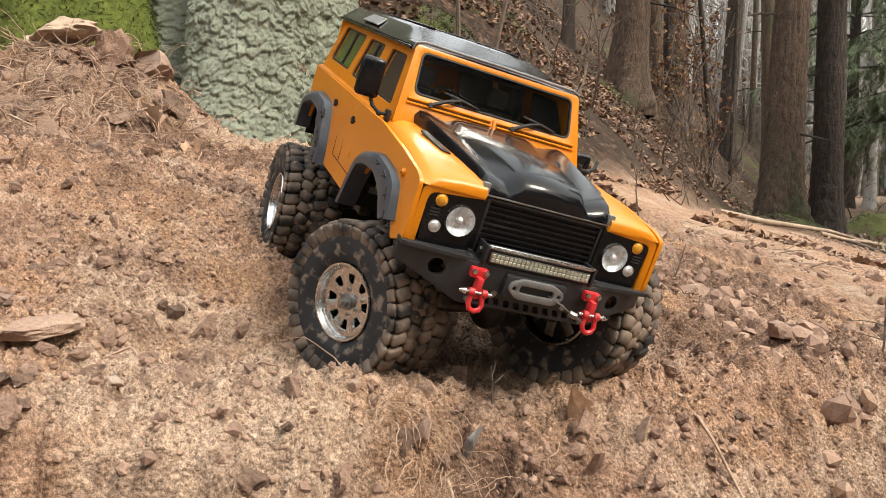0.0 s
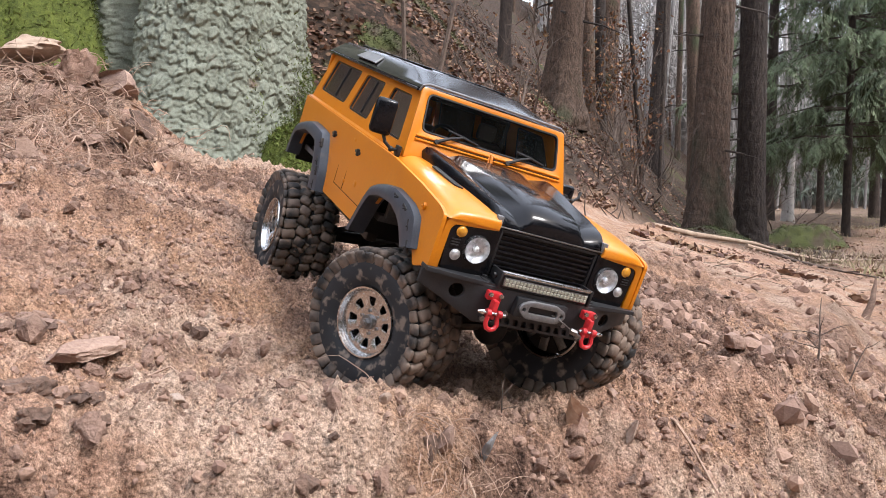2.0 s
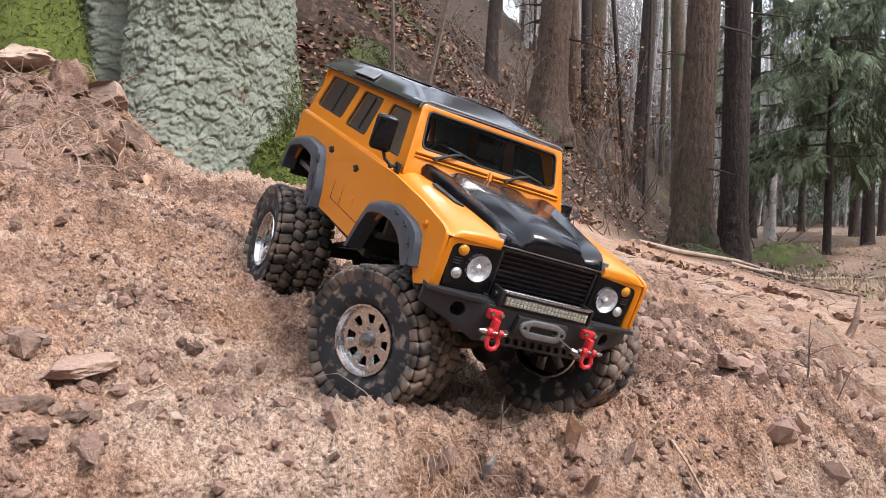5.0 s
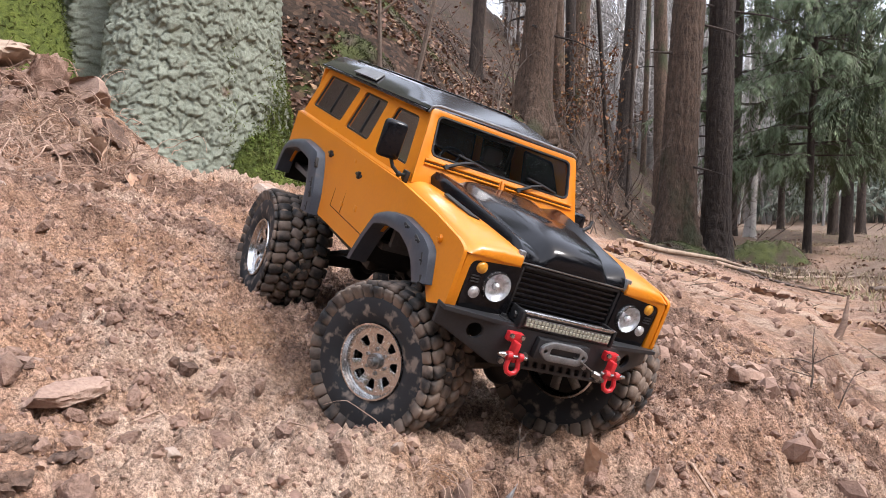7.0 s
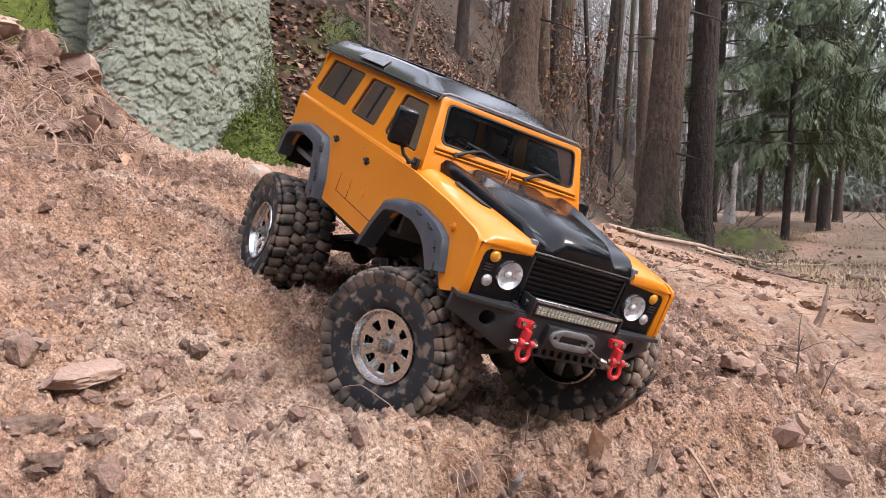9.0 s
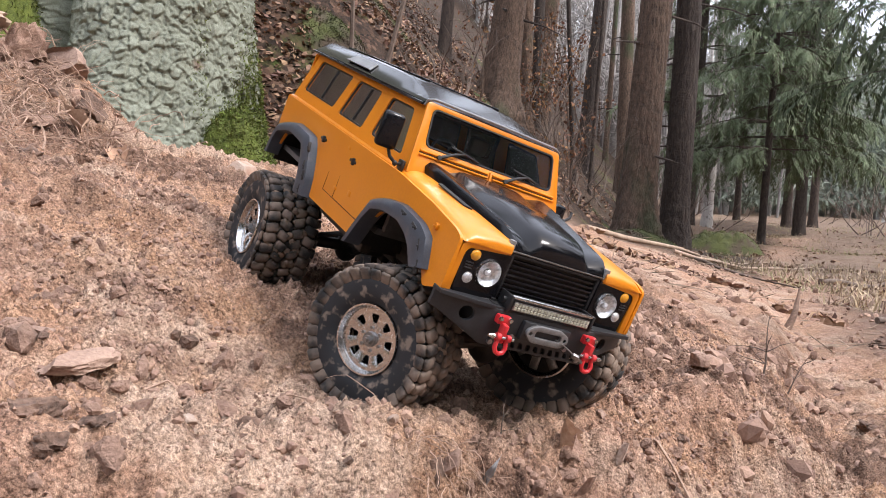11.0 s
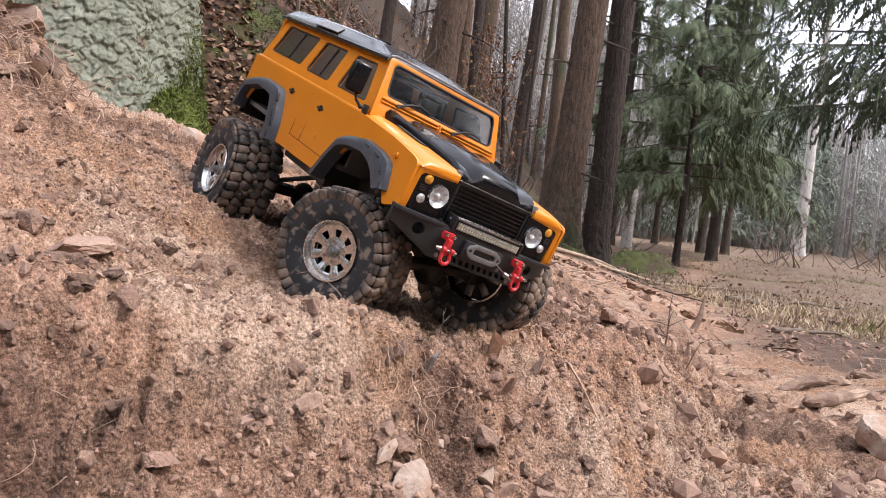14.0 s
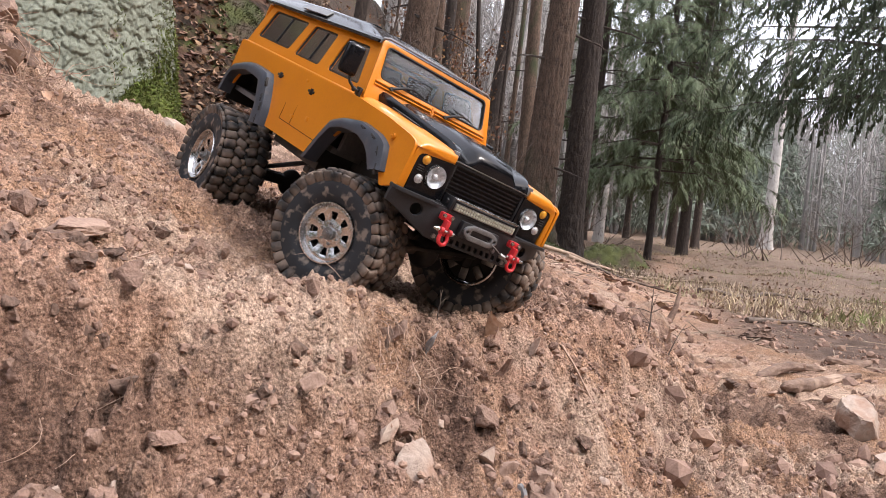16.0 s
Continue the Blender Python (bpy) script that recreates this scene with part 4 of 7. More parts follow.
    b_plate(bm, rounded([(-0.0225, 0.0255), (-0.015, 0.0195), (0.015, 0.0195), (0.0225, 0.0255), (0.0205, 0.0310), (0.012, 0.0345), (-0.012, 0.0345), (-0.0205, 0.0310)], 0.003), [rounded([(-0.0135, 0.0245), (0.0135, 0.0245), (0.0135, 0.0300), (-0.0135, 0.0300)], 0.0022), [(-0.0178 + 0.0016 * math.cos(k), 0.0268 + 0.0016 * math.sin(k)) for k in range(6)], [(0.0178 + 0.0016 * math.cos(k), 0.0268 + 0.0016 * math.sin(k)) for k in range(6)]], lambda u, v, w: Vector((0.2765 + w, u, v)), 0.0035, 0.0006)
    add("fairlead", bm, GREY_METAL, "grey metal hawse fairlead", bumper)
    bm = bmesh.new()
    b_box(bm, 0.2708, 0.2766, -0.024, 0.024, 0.0185, 0.0345, 0.001)
    add("fairlead_mount", bm, BUMPER, "", bumper)
    bm = bmesh.new()
    b_tube(bm, [(0.2740, 0.008, 0.0268), (0.2820, 0.020, 0.0230), (0.2845, 0.030, 0.0185)], 0.0006, 6)
    b_box(bm, -0.003, 0.003, -0.0016, 0.0016, -0.0022, 0.0022, 0.0005, m=Matrix.Translation((0.2845, 0.031, 0.0180)) @ pose(0, 0, 0, 30, 10, 70))
    b_tube(bm, [(0.2845, 0.033, 0.0172), (0.2850, 0.039, 0.0150), (0.2855, 0.0405, 0.0115)], [0.0010, 0.0013, 0.0008], 8)
    add("winch_line", bm, STEEL, "thin steel winch line with hook", bumper)
    # shackles
    for s in (-1, 1):
        bm = bmesh.new()
        b_box(bm, 0.2725, 0.2785, s * 0.0455 - 0.0064, s * 0.0455 + 0.0064, 0.0280, 0.0352, 0.0012)
        b_box(bm, 0.2770, 0.2845, s * 0.0455 - 0.0022, s * 0.0455 + 0.0022, 0.0150, 0.0300, 0.0010)
        mount = add("shackle_mount", bm, RED, "red shackle mount")
        bm = bmesh.new()
        c = Vector((0.2840, s * 0.0455, 0.0185))
        bow = [c + Vector((0.0000, s * 0.0055, 0.0020)), c + Vector((0.0008, s * 0.0060, -0.0030)), c + Vector((0.0022, s * 0.0068, -0.0085)), c + Vector((0.0032, s * 0.0048, -0.0130)), c + Vector((0.0036, 0, -0.0148)), c + Vector((0.0032, -s * 0.0048, -0.0130)), c + Vector((0.0022, -s * 0.0068, -0.0085)), c + Vector((0.0008, -s * 0.0060, -0.0030)), c + Vector((0, -s * 0.0055, 0.0020))]
        bow = [c + (q - c) * 0.74 for q in bow]
        b_tube(bm, bow, 0.0019, 8)
        for k in (-1, 1):
            b_cyl(bm, c + Vector((0, k * 0.0030, 0.0015)), c + Vector((0, k * 0.0066, 0.0015)), 0.0031, seg=12)
        add("shackle_bow", bm, RED, "red bow shackle", mount)
        bm = bmesh.new()
        b_cyl(bm, c + Vector((0, -0.0105, 0.0015)), c + Vector((0, 0.0105, 0.0015)), 0.0015, seg=10)
        b_cyl(bm, c + Vector((0, s * 0.0090, 0.0015)), c + Vector((0, s * 0.0140, 0.0015)), 0.0024, 0.0010, seg=10)
        for y in (-0.0045, 0.0045):
            b_cyl(bm, (0.2780, s * 0.0455 + y, 0.0330), (0.2802, s * 0.0455 + y, 0.0330), 0.0018, seg=6)
        add("shackle_pin", bm, CHROME, "bright steel pin and bolts", mount)
    # light bar
    bm = bmesh.new()
    b_box(bm, 0.2590, 0.2730, -0.0415, 0.0415, 0.0382, 0.0492, 0.0015)
    bar = add("light_bar", bm, BLACK, "slim black light bar with a pale diode strip")
    bm = bmesh.new()
    b_box(bm, 0.2726, 0.2740, -0.0400, 0.0400, 0.0400, 0.0472, 0.0005)
    add("diode_board", bm, STEEL, "", bar)
    bm = bmesh.new()
    for k in range(24):
        for r in range(2):
            y = -0.0379 + 0.0033 * k
            b_box(bm, 0.2736, 0.2746, y - 0.0014, y + 0.0014, 0.0406 + 0.0031 * r, 0.0434 + 0.0031 * r, 0.0004, segments=1)
    add("diode_strip", bm, LED, "yellowish diode rows", bar)
    bm = bmesh.new()
    b_tube(bm, [(0.2720, -0.043, 0.0502), (0.2745, -0.036, 0.0508), (0.2745, 0.036, 0.0508), (0.2720, 0.043, 0.0502)], 0.0013, 8)
    add("light_bar_rail", bm, CHROME, "bright top rail", bar)
    for s in (-1, 1):
        bm = bmesh.new()
        b_box(bm, 0.2570, 0.2740, s * 0.0420, s * 0.0445, 0.0375, 0.0512, 0.0008)
        b_cyl(bm, (0.2660, s * 0.0440, 0.045), (0.2660, s * 0.0470, 0.045), 0.0026, seg=6)
        b_box(bm, 0.2530, 0.2670, s * 0.0420, s * 0.0530, 0.0385, 0.0400, 0.0004)
        b_cyl(bm, (0.2590, s * 0.0495, 0.0398), (0.2590, s * 0.0495, 0.0418), 0.0022, seg=6)
        add("light_bar_bracket", bm, BLACK, "", bar)

    # flared arches: a faceted band with bolt pockets
    def flare(name, outer, inner, s, bolts):
        def finer(p):
            q = []
            for i in range(len(p) - 1):
                a, b, c, d = (Vector(p[max(i - 1, 0)]), Vector(p[i]), Vector(p[i + 1]), Vector(p[min(i + 2, len(p) - 1)]))
                for t in (0, 0.34, 0.67):
                    q.append(tuple(0.6 * b.lerp(c, t) + 0.4 * 0.5 * (2 * b + (c - a) * t + (2 * a - 5 * b + 4 * c - d) * t * t + (3 * b - a - 3 * c + d) * t**3)))
            return q + [tuple(p[-1])]

        bm = bmesh.new()
        secs = []
        for (ox, oz), (ix, iz) in zip(finer(outer), finer(inner)):
            cx, cz = (ox + ix) / 2, (oz + iz) / 2
            secs.append([(ox, s * (SIDE + 0.0015), oz), (ox + 0.15 * (ix - ox), s * (SIDE + 0.0115), oz + 0.15 * (iz - oz)), (cx + 0.1 * (ix - ox), s * (SIDE + 0.0150), cz + 0.1 * (iz - oz)), (ix, s * (SIDE + 0.0140), iz), (ix, s * (SIDE - 0.002), iz)])
        b_loft(bm, secs, close=True, caps=True)
        ob = add(name, bm, FLARE, "grey-black plastic wheel arch flare with bolts", angle=48)
        for x, z, a in bolts:
            bm = bmesh.new()
            m = Matrix.Translation((x, s * (SIDE + 0.0127), z)) @ pose(0, 0, 0, 0, a, 0)
            b_box(bm, -0.0055, 0.0055, -0.0010, 0.0022, -0.0020, 0.0020, 0.0009, m=m)
            add("bolt_pocket", bm, DARK, "", ob)
            bm = bmesh.new()
            b_ball(bm, (x + 0.002, s * (SIDE + 0.0146), z), 0.0010, 8, 5)
            add("bolt", bm, BUMPER, "", ob)
        return ob
    fo = [(0.079, 0.010), (0.092, 0.036), (0.1045, 0.0595), (0.128, 0.0695), (0.165, 0.0760), (0.205, 0.0735), (0.224, 0.0670), (0.235, 0.0435)]
    fi = [(0.0915, 0.011), (0.104, 0.036), (0.1160, 0.0525), (0.138, 0.0590), (0.170, 0.0610), (0.190, 0.0565), (0.203, 0.0500), (0.217, 0.0375)]
    ro = [(-0.2250, 0.019), (-0.2185, 0.045), (-0.2090, 0.0600), (-0.155, 0.0735), (-0.092, 0.0715), (-0.0720, 0.050), (-0.0600, 0.030), (-0.0545, 0.010)]
    ri = [(-0.2120, 0.019), (-0.2070, 0.040), (-0.1990, 0.0500), (-0.157, 0.0600), (-0.106, 0.0575), (-0.0930, 0.042), (-0.0835, 0.026), (-0.0795, 0.008)]
    for s in (-1, 1):
        flare("front_flare", fo, fi, s, [(0.176, 0.0690, 5), (0.200, 0.0660, 15), (0.217, 0.0560, 60), (0.226, 0.0415, 70)])
        flare("rear_flare", ro, ri, s, [(-0.082, 0.0600, 60), (-0.0760, 0.0400, 62), (-0.0690, 0.0300, 66), (-0.0670, 0.0150, 75)])

    # mirrors
    for s in (-1, 1):
        fold = Matrix.Identity(4) if s < 0 else Matrix.Translation((-0.006, -0.018, -0.028))
        bm = bmesh.new()
        b_tube(bm, [(0.112, s * 0.0925, 0.0985), (0.116, s * 0.1010, 0.0985), (0.115, s * 0.1080, 0.1030), (0.112, s * 0.1105, 0.1090)], 0.0016, 8)
        b_box(bm, 0.108, 0.117, s * 0.0910, s * 0.0945, 0.0930, 0.1030, 0.0008)
        b_ball(bm, (0.1158, s * 0.1010, 0.0985), 0.0026, 8, 6)
        arm = add("mirror_arm", bm, BLACK, "black mirror bracket")
        bm = bmesh.new()
        b_box(bm, -0.0045, 0.0055, -0.0100, 0.0100, -0.0160, 0.0160, 0.0040, m=fold @ Matrix.Translation((0.111, s * 0.1150, 0.1240)) @ pose(0, 0, 0, 0, -4, s * 12), segments=3)
        shell = add("mirror_shell", bm, BLACK_GLOSS, "rounded black wing mirror", arm, 60)
        bm = bmesh.new()
        b_box(bm, -0.0054, -0.0044, -0.0082, 0.0082, -0.0140, 0.0140, 0.0004, m=fold @ Matrix.Translation((0.111, s * 0.1150, 0.1240)) @ pose(0, 0, 0, 0, -4, s * 12))
        add("mirror_glass", bm, STEEL, "", arm)

    # cabin: seats, wheel, dashboard
    for s in (-1, 1):
        bm = bmesh.new()
        b_box(bm, 0.010, 0.050, s * 0.040 - 0.022, s * 0.040 + 0.022, 0.034, 0.072, 0.006)
        b_box(bm, 0.004, 0.018, s * 0.040 - 0.021, s * 0.040 + 0.021, 0.066, 0.122, 0.006, m=None)
        b_box(bm, 0.003, 0.013, s * 0.040 - 0.011, s * 0.040 + 0.011, 0.122, 0.140, 0.004)
        add("seat", bm, INTERIOR, "dark moulded seat")
    bm = bmesh.new()
    b_box(bm, 0.084, 0.106, -0.080, 0.080, 0.070, 0.112, 0.005)
    add("dashboard", bm, INTERIOR, "dark dashboard")
    bm = bmesh.new()
    c, ax = Vector((0.078, -0.036, 0.116)), Matrix.Rotation(radians(62), 4, "Y")
    b_tube(bm, [c + ax @ Vector((0.0155 * math.cos(k * math.pi / 12), 0.0155 * math.sin(k * math.pi / 12), 0)) for k in range(24)], 0.0016, 8, True)
    for k in range(3):
        a = k * 2.094 + 0.5
        b_tube(bm, [c, c + ax @ Vector((0.0155 * math.cos(a), 0.0155 * math.sin(a), 0))], 0.0013, 6)
    b_tube(bm, [c, (0.092, -0.036, 0.104)], 0.0022, 8)
    add("steering_wheel", bm, BLACK, "black steering wheel")
    bm = bmesh.new()
    b_box(bm, -0.012, -0.008, -0.078, 0.078, 0.034, 0.100)
    b_tube(bm, [(-0.012, -0.075, 0.06), (-0.012, -0.073, 0.148), (-0.012, 0.073, 0.148), (-0.012, 0.075, 0.06)], 0.0030, 8)
    add("roll_bar", bm, INTERIOR, "dark roll bar and divider")

    # chassis and running gear
    bm = bmesh.new()
    for s in (-1, 1):
        b_box(bm, -0.225, 0.262, s * 0.034 - 0.004, s * 0.034 + 0.004, 0.004, 0.022, 0.001)
    for x in (-0.20, -0.08, 0.05, 0.15, 0.24):
        b_box(bm, x - 0.006, x + 0.006, -0.036, 0.036, 0.006, 0.020, 0.001)
    b_box(bm, -0.03, 0.05, -0.024, 0.024, -0.012, 0.014, 0.004)
    add("chassis", bm, DARK, "black ladder frame and gearbox")
    for s in (-1, 1):
        bm = bmesh.new()
        b_box(bm, -0.046, 0.082, s * 0.078 - 0.006, s * 0.078 + 0.006, 0.002, 0.013, 0.003)
        for x in (-0.03, 0.02, 0.065):
            b_box(bm, x - 0.004, x + 0.004, min(s * 0.03, s * 0.08), max(s * 0.03, s * 0.08), 0.004, 0.010)
        add("rock_slider", bm, DARK, "black side rail under the sill")
        for x0, x1, zt in ((0.085, 0.246, 0.066), (-0.222, -0.056, 0.066)):
            bm = bmesh.new()
            b_box(bm, x0, x1, s * 0.044, s * 0.047, 0.02, zt)
            b_box(bm, x0, x1, min(s * 0.045, s * 0.092), max(s * 0.045, s * 0.092), zt, zt + 0.002)
            b_box(bm, x0 - 0.001, x0 + 0.002, min(s * 0.045, s * 0.0925), max(s * 0.045, s * 0.0925), 0.012, zt)
            add("inner_arch", bm, DARK, "black inner wheel arch with brown dust")
    for k, nm in ((1, "front_axle"), (-1, "rear_axle")):
        (hx, ya, za), (_, yb, zb) = HUBS[k, -1], HUBS[k, 1]

        def beam(y):
            return za + (zb - za) * (y - ya) / (yb - ya)
        hz = beam(0)
        bm = bmesh.new()
        b_cyl(bm, (hx, -0.070, beam(-0.07)), (hx, 0.070, beam(0.07)), 0.0075, seg=14)
        b_ball(bm, (hx, 0.012, hz), 0.019, 16, 10, (1, 0.8, 1))
        b_cyl(bm, (hx, 0.012, hz), (hx - 0.03 * k, 0.012, hz + 0.006), 0.010, 0.006, 12)
        for s in (-1, 1):
            b_box(bm, hx - 0.010, hx + 0.010, s * 0.066 - 0.006, s * 0.066 + 0.006, beam(s * 0.066) - 0.012, beam(s * 0.066) + 0.012, 0.003)
        axle = add(nm, bm, DARK, "black axle casing")
        for nm, ends, thick in (("lower_link", [(hx, -0.050, beam(-0.05) + 0.003), (hx - k * 0.13, -0.036, 0.000)], 0.0032), ("lower_link", [(hx, 0.050, beam(0.05) + 0.003), (hx - k * 0.13, 0.036, 0.000)], 0.0032), ("steering_rod", [(hx + k * 0.016, -0.066, beam(-0.066) + 0.004), (hx + k * 0.016, 0.066, beam(0.066) + 0.004)], 0.0024), ("drive_shaft", [(hx - k * 0.02, 0.012, hz + 0.005), (0.0, 0.006, 0.0)], 0.0045)):
            bm = bmesh.new()
            b_tube(bm, ends, thick, 8)
            add(nm, bm, DARK, "", axle)
        for s in (-1, 1):
            bm = bmesh.new()
            top, foot = Vector((hx - k * 0.012, s * 0.046, 0.058)), Vector((hx, s * 0.056, beam(s * 0.056) + 0.010))
            b_tube(bm, [foot, foot.lerp(top, 0.55)], 0.0022, 8)
            b_tube(bm, [foot.lerp(top, 0.45), top], 0.0060, 10)
            add("shock_body", bm, BLACK, "", axle)
            bm = bmesh.new()
            coil = []
            for q in range(97):
                p = foot.lerp(top, 0.08 + 0.84 * q / 96)
                coil.append(p + Vector((0.0078 * math.cos(q * 0.62), 0.0078 * math.sin(q * 0.62), 0)))
            b_tube(bm, coil, 0.0009, 5)
            add("spring", bm, STEEL, "", axle)
    return truck


def build_wheel(truck):
    """One wheel round its own centre; the outer face looks to -y."""
    wheel = new("wheel")
    wheel.parent = truck
    wheel["label"] = "silver eight-slot wheel with a chunky muddy tyre"
    bm = bmesh.new()
    prof = [(0.0258, -0.0185), (0.0270, -0.0218), (0.0340, -0.0238), (0.0430, -0.0242), (0.0485, -0.0225), (0.0508, -0.0190), (0.0516, -0.010), (0.0518, 0.0), (0.0516, 0.010), (0.0508, 0.0190), (0.0485, 0.0225), (0.0440, 0.0240), (0.0350, 0.0238), (0.0258, 0.0185)]
    n = 64
    rings = [[(r * math.cos(2 * math.pi * k / n), y, r * math.sin(2 * math.pi * k / n)) for k in range(n)] for r, y in prof]
    b_loft(bm, rings, close=True)
    tyre = soften(part("tyre", bm, SIDEWALL, wheel, "muddy knobbly rubber tyre"), 60)
    rng = random.Random(5)
    bm = bmesh.new()
    count = 34
    for k in range(count):
        a = 2 * math.pi * k / count
        for j, (y0, y1, off, lean) in enumerate(((-0.0235, -0.0120, 0.0, 14), (-0.0115, -0.0012, 0.5, -22), (0.0012, 0.0115, 0.0, 22), (0.0120, 0.0235, 0.5, -14))):
            ang = a + off * 2 * math.pi / count + rng.uniform(-0.012, 0.012)
            h = rng.uniform(0.0040, 0.0049)
            m = Matrix.Rotation(-ang, 4, "Y") @ Matrix.Translation((0.0512 + h / 2 - 0.0008, (y0 + y1) / 2, 0)) @ Matrix.Rotation(radians(lean), 4, "X")
            b_box(bm, -h / 2 - 0.0006, h / 2, -(y1 - y0) / 2, (y1 - y0) / 2, -0.0042, 0.0042, 0.0013, m=m, segments=1)
        for sgn in (-1, 1):
            m = Matrix.Rotation(-a - (0.5 if sgn > 0 else 0) * 2 * math.pi / count, 4, "Y") @ Matrix.Translation((0.0465, sgn * 0.0236, 0)) @ Matrix.Rotation(radians(sgn * 24), 4, "Z")
            ln = rng.uniform(0.0050, 0.0072)
            b_box(bm, -ln, ln, -0.0016, 0.0016, -0.0041, 0.0041, 0.0010, m=m, segments=1)
    soften(part("tread", bm, RUBBER, wheel, "mud-caked tread blocks"), 50)
    # dried mud pressed between the blocks
    bm = bmesh.new()
    for k in range(150):
        a, y = rng.uniform(0, 2 * math.pi), rng.uniform(-0.021, 0.021)
        r = rng.uniform(0.0015, 0.0042)
        q = bmesh.ops.create_icosphere(bm, subdivisions=1, radius=r, matrix=Matrix.Rotation(-a, 4, "Y") @ Matrix.Translation((0.0530, y, 0)) @ Matrix.Diagonal((0.5, 1.2, 1.0, 1)))
        for v in q["verts"]:
            v.co += Vector((rng.uniform(-1, 1), rng.uniform(-1, 1), rng.uniform(-1, 1))) * r * 0.25
    soften(part("caked_mud", bm, MUD, wheel, "brown dried mud in the tread"), 80)
    # rim
    bm = bmesh.new()
    prof = [(0.0292, -0.0212), (0.0304, -0.0222), (0.0300, -0.0232), (0.0286, -0.0232), (0.0278, -0.0218), (0.0272, -0.0205), (0.0268, -0.0200), (0.0264, -0.0182), (0.0262, -0.0150), (0.0300, -0.0100), (0.0300, 0.0190)]
    rings = [[(r * math.cos(2 * math.pi * k / n), y, r * math.sin(2 * math.pi * k / n)) for k in range(n)] for r, y in prof]
    rings = [[(x * 0.87, y, z * 0.87) for x, y, z in r] for r in rings]
    b_loft(bm, rings, close=True)
    rim = soften(part("rim", bm, CHROME, wheel, "bright silver stepped rim"), 50)
    bm = bmesh.new()
    circ = [(0.0231 * math.cos(2 * math.pi * k / 64), 0.0231 * math.sin(2 * math.pi * k / 64)) for k in range(64)]
    holes = []
    for k in range(8):
        a = 2 * math.pi * (k + 0.5) / 8
        wedge = [(0.0125, -0.13), (0.0190, -0.175), (0.0190, 0.175), (0.0125, 0.13)]
        holes.append(rounded([(r * math.cos(a + d), r * math.sin(a + d)) for r, d in wedge], 0.0012, 3))
    b_plate(bm, circ, holes, lambda u, v, w: Vector((u, -0.0160 + w - 0.0024 * max(0.0, math.hypot(u, v) - 0.010) / 0.013, v)), 0.0028, 0.0004)
    soften(part("wheel_disc", bm, CHROME, wheel, "silver disc with eight slots"), 35)
    bm = bmesh.new()
    b_tube(bm, [(0.0262 * math.cos(k * math.pi / 24), 0.0195, 0.0262 * math.sin(k * math.pi / 24)) for k in range(48)], 0.0013, 6, True)
    soften(part("inner_rim_edge", bm, CHROME, wheel, "bright inner rim edge"), 50)
    for k in range(8):
        bm = bmesh.new()
        a = 2 * math.pi * k / 8
        b_box(bm, 0.011, 0.0225, 0.0145, 0.0160, -0.0035, 0.0035, 0.0008, m=Matrix.Rotation(-a, 4, "Y"))
        soften(part("inner_spoke", bm, STEEL, wheel), 35)
    bm = bmesh.new()
    b_cyl(bm, (0, -0.0050, 0), (0, 0.013, 0), 0.0240, seg=32)
    soften(part("wheel_backing", bm, DARK, wheel), 35)
    bm = bmesh.new()
    b_cyl(bm, (0, -0.0195, 0), (0, -0.0140, 0), 0.0052, 0.0060, 20)
    b_cyl(bm, (0, -0.0225, 0), (0, -0.0190, 0), 0.0034, seg=6)
    b_cyl(bm, (0, -0.0245, 0), (0, -0.0220, 0), 0.0018, seg=10)
    soften(part("hub_cap", bm, STEEL, wheel, "steel hub nut"), 35)
    for k in range(6):
        a = 2 * math.pi * k / 6
        bm = bmesh.new()
        b_cyl(bm, (0.0084 * math.cos(a), -0.0176, 0.0084 * math.sin(a)), (0.0084 * math.cos(a), -0.0140, 0.0084 * math.sin(a)), 0.0013, seg=6)
        soften(part("wheel_bolt", bm, STEEL, wheel), 35)
    return wheel


CRYSTAL = surface("cut_crystal_reflector", (0.35, 0.36, 0.37), (0.92, 0.93, 0.95), 260, (0.08, 0.2), 0.9, grain=420, metal=0.55, coat=0.5, height=0.001)
MUD = surface("dried_mud", (0.11, 0.075, 0.052), (0.25, 0.175, 0.125), 60, (0.85, 1.0), 0.8, grain=400, height=0.003)
truck = build_truck()
wheel = build_wheel(truck)
GROWN = Matrix.Scale(WHEEL_SIZE, 4)
wheel.matrix_basis = pose(*HUBS[1, -1], 0, 12, 29) @ GROWN
for key, turn_z, spin in (((-1, -1), 0, 33), ((1, 1), 209, 50), ((-1, 1), 180, 5)):
    copy_thing(wheel, pose(*HUBS[key], 0, spin, turn_z) @ GROWN)


# ---- trees ----
def unit_ico(sub=1):
    bm = bmesh.new()
    bmesh.ops.create_icosphere(bm, subdivisions=sub, radius=1.0)
    v = np.array([v.co[:] for v in bm.verts])
    f = np.array([[q.index for q in g.verts] for g in bm.faces])
    bm.free()
    return v, f


def turns(n, rng, tilt=1.0):
    """n random rotation matrices; tilt under 1 keeps them near upright."""
    q = rng.normal(size=(n, 4))
    q[:, 1:3] *= tilt
    q /= np.linalg.norm(q, axis=1)[:, None]
    w, x, y, z = q.T
    return np.stack([1 - 2 * (y * y + z * z), 2 * (x * y - z * w), 2 * (x * z + y * w), 2 * (x * y + z * w), 1 - 2 * (x * x + z * z), 2 * (y * z - x * w), 2 * (x * z - y * w), 2 * (y * z + x * w), 1 - 2 * (x * x + y * y)], -1).reshape(n, 3, 3)


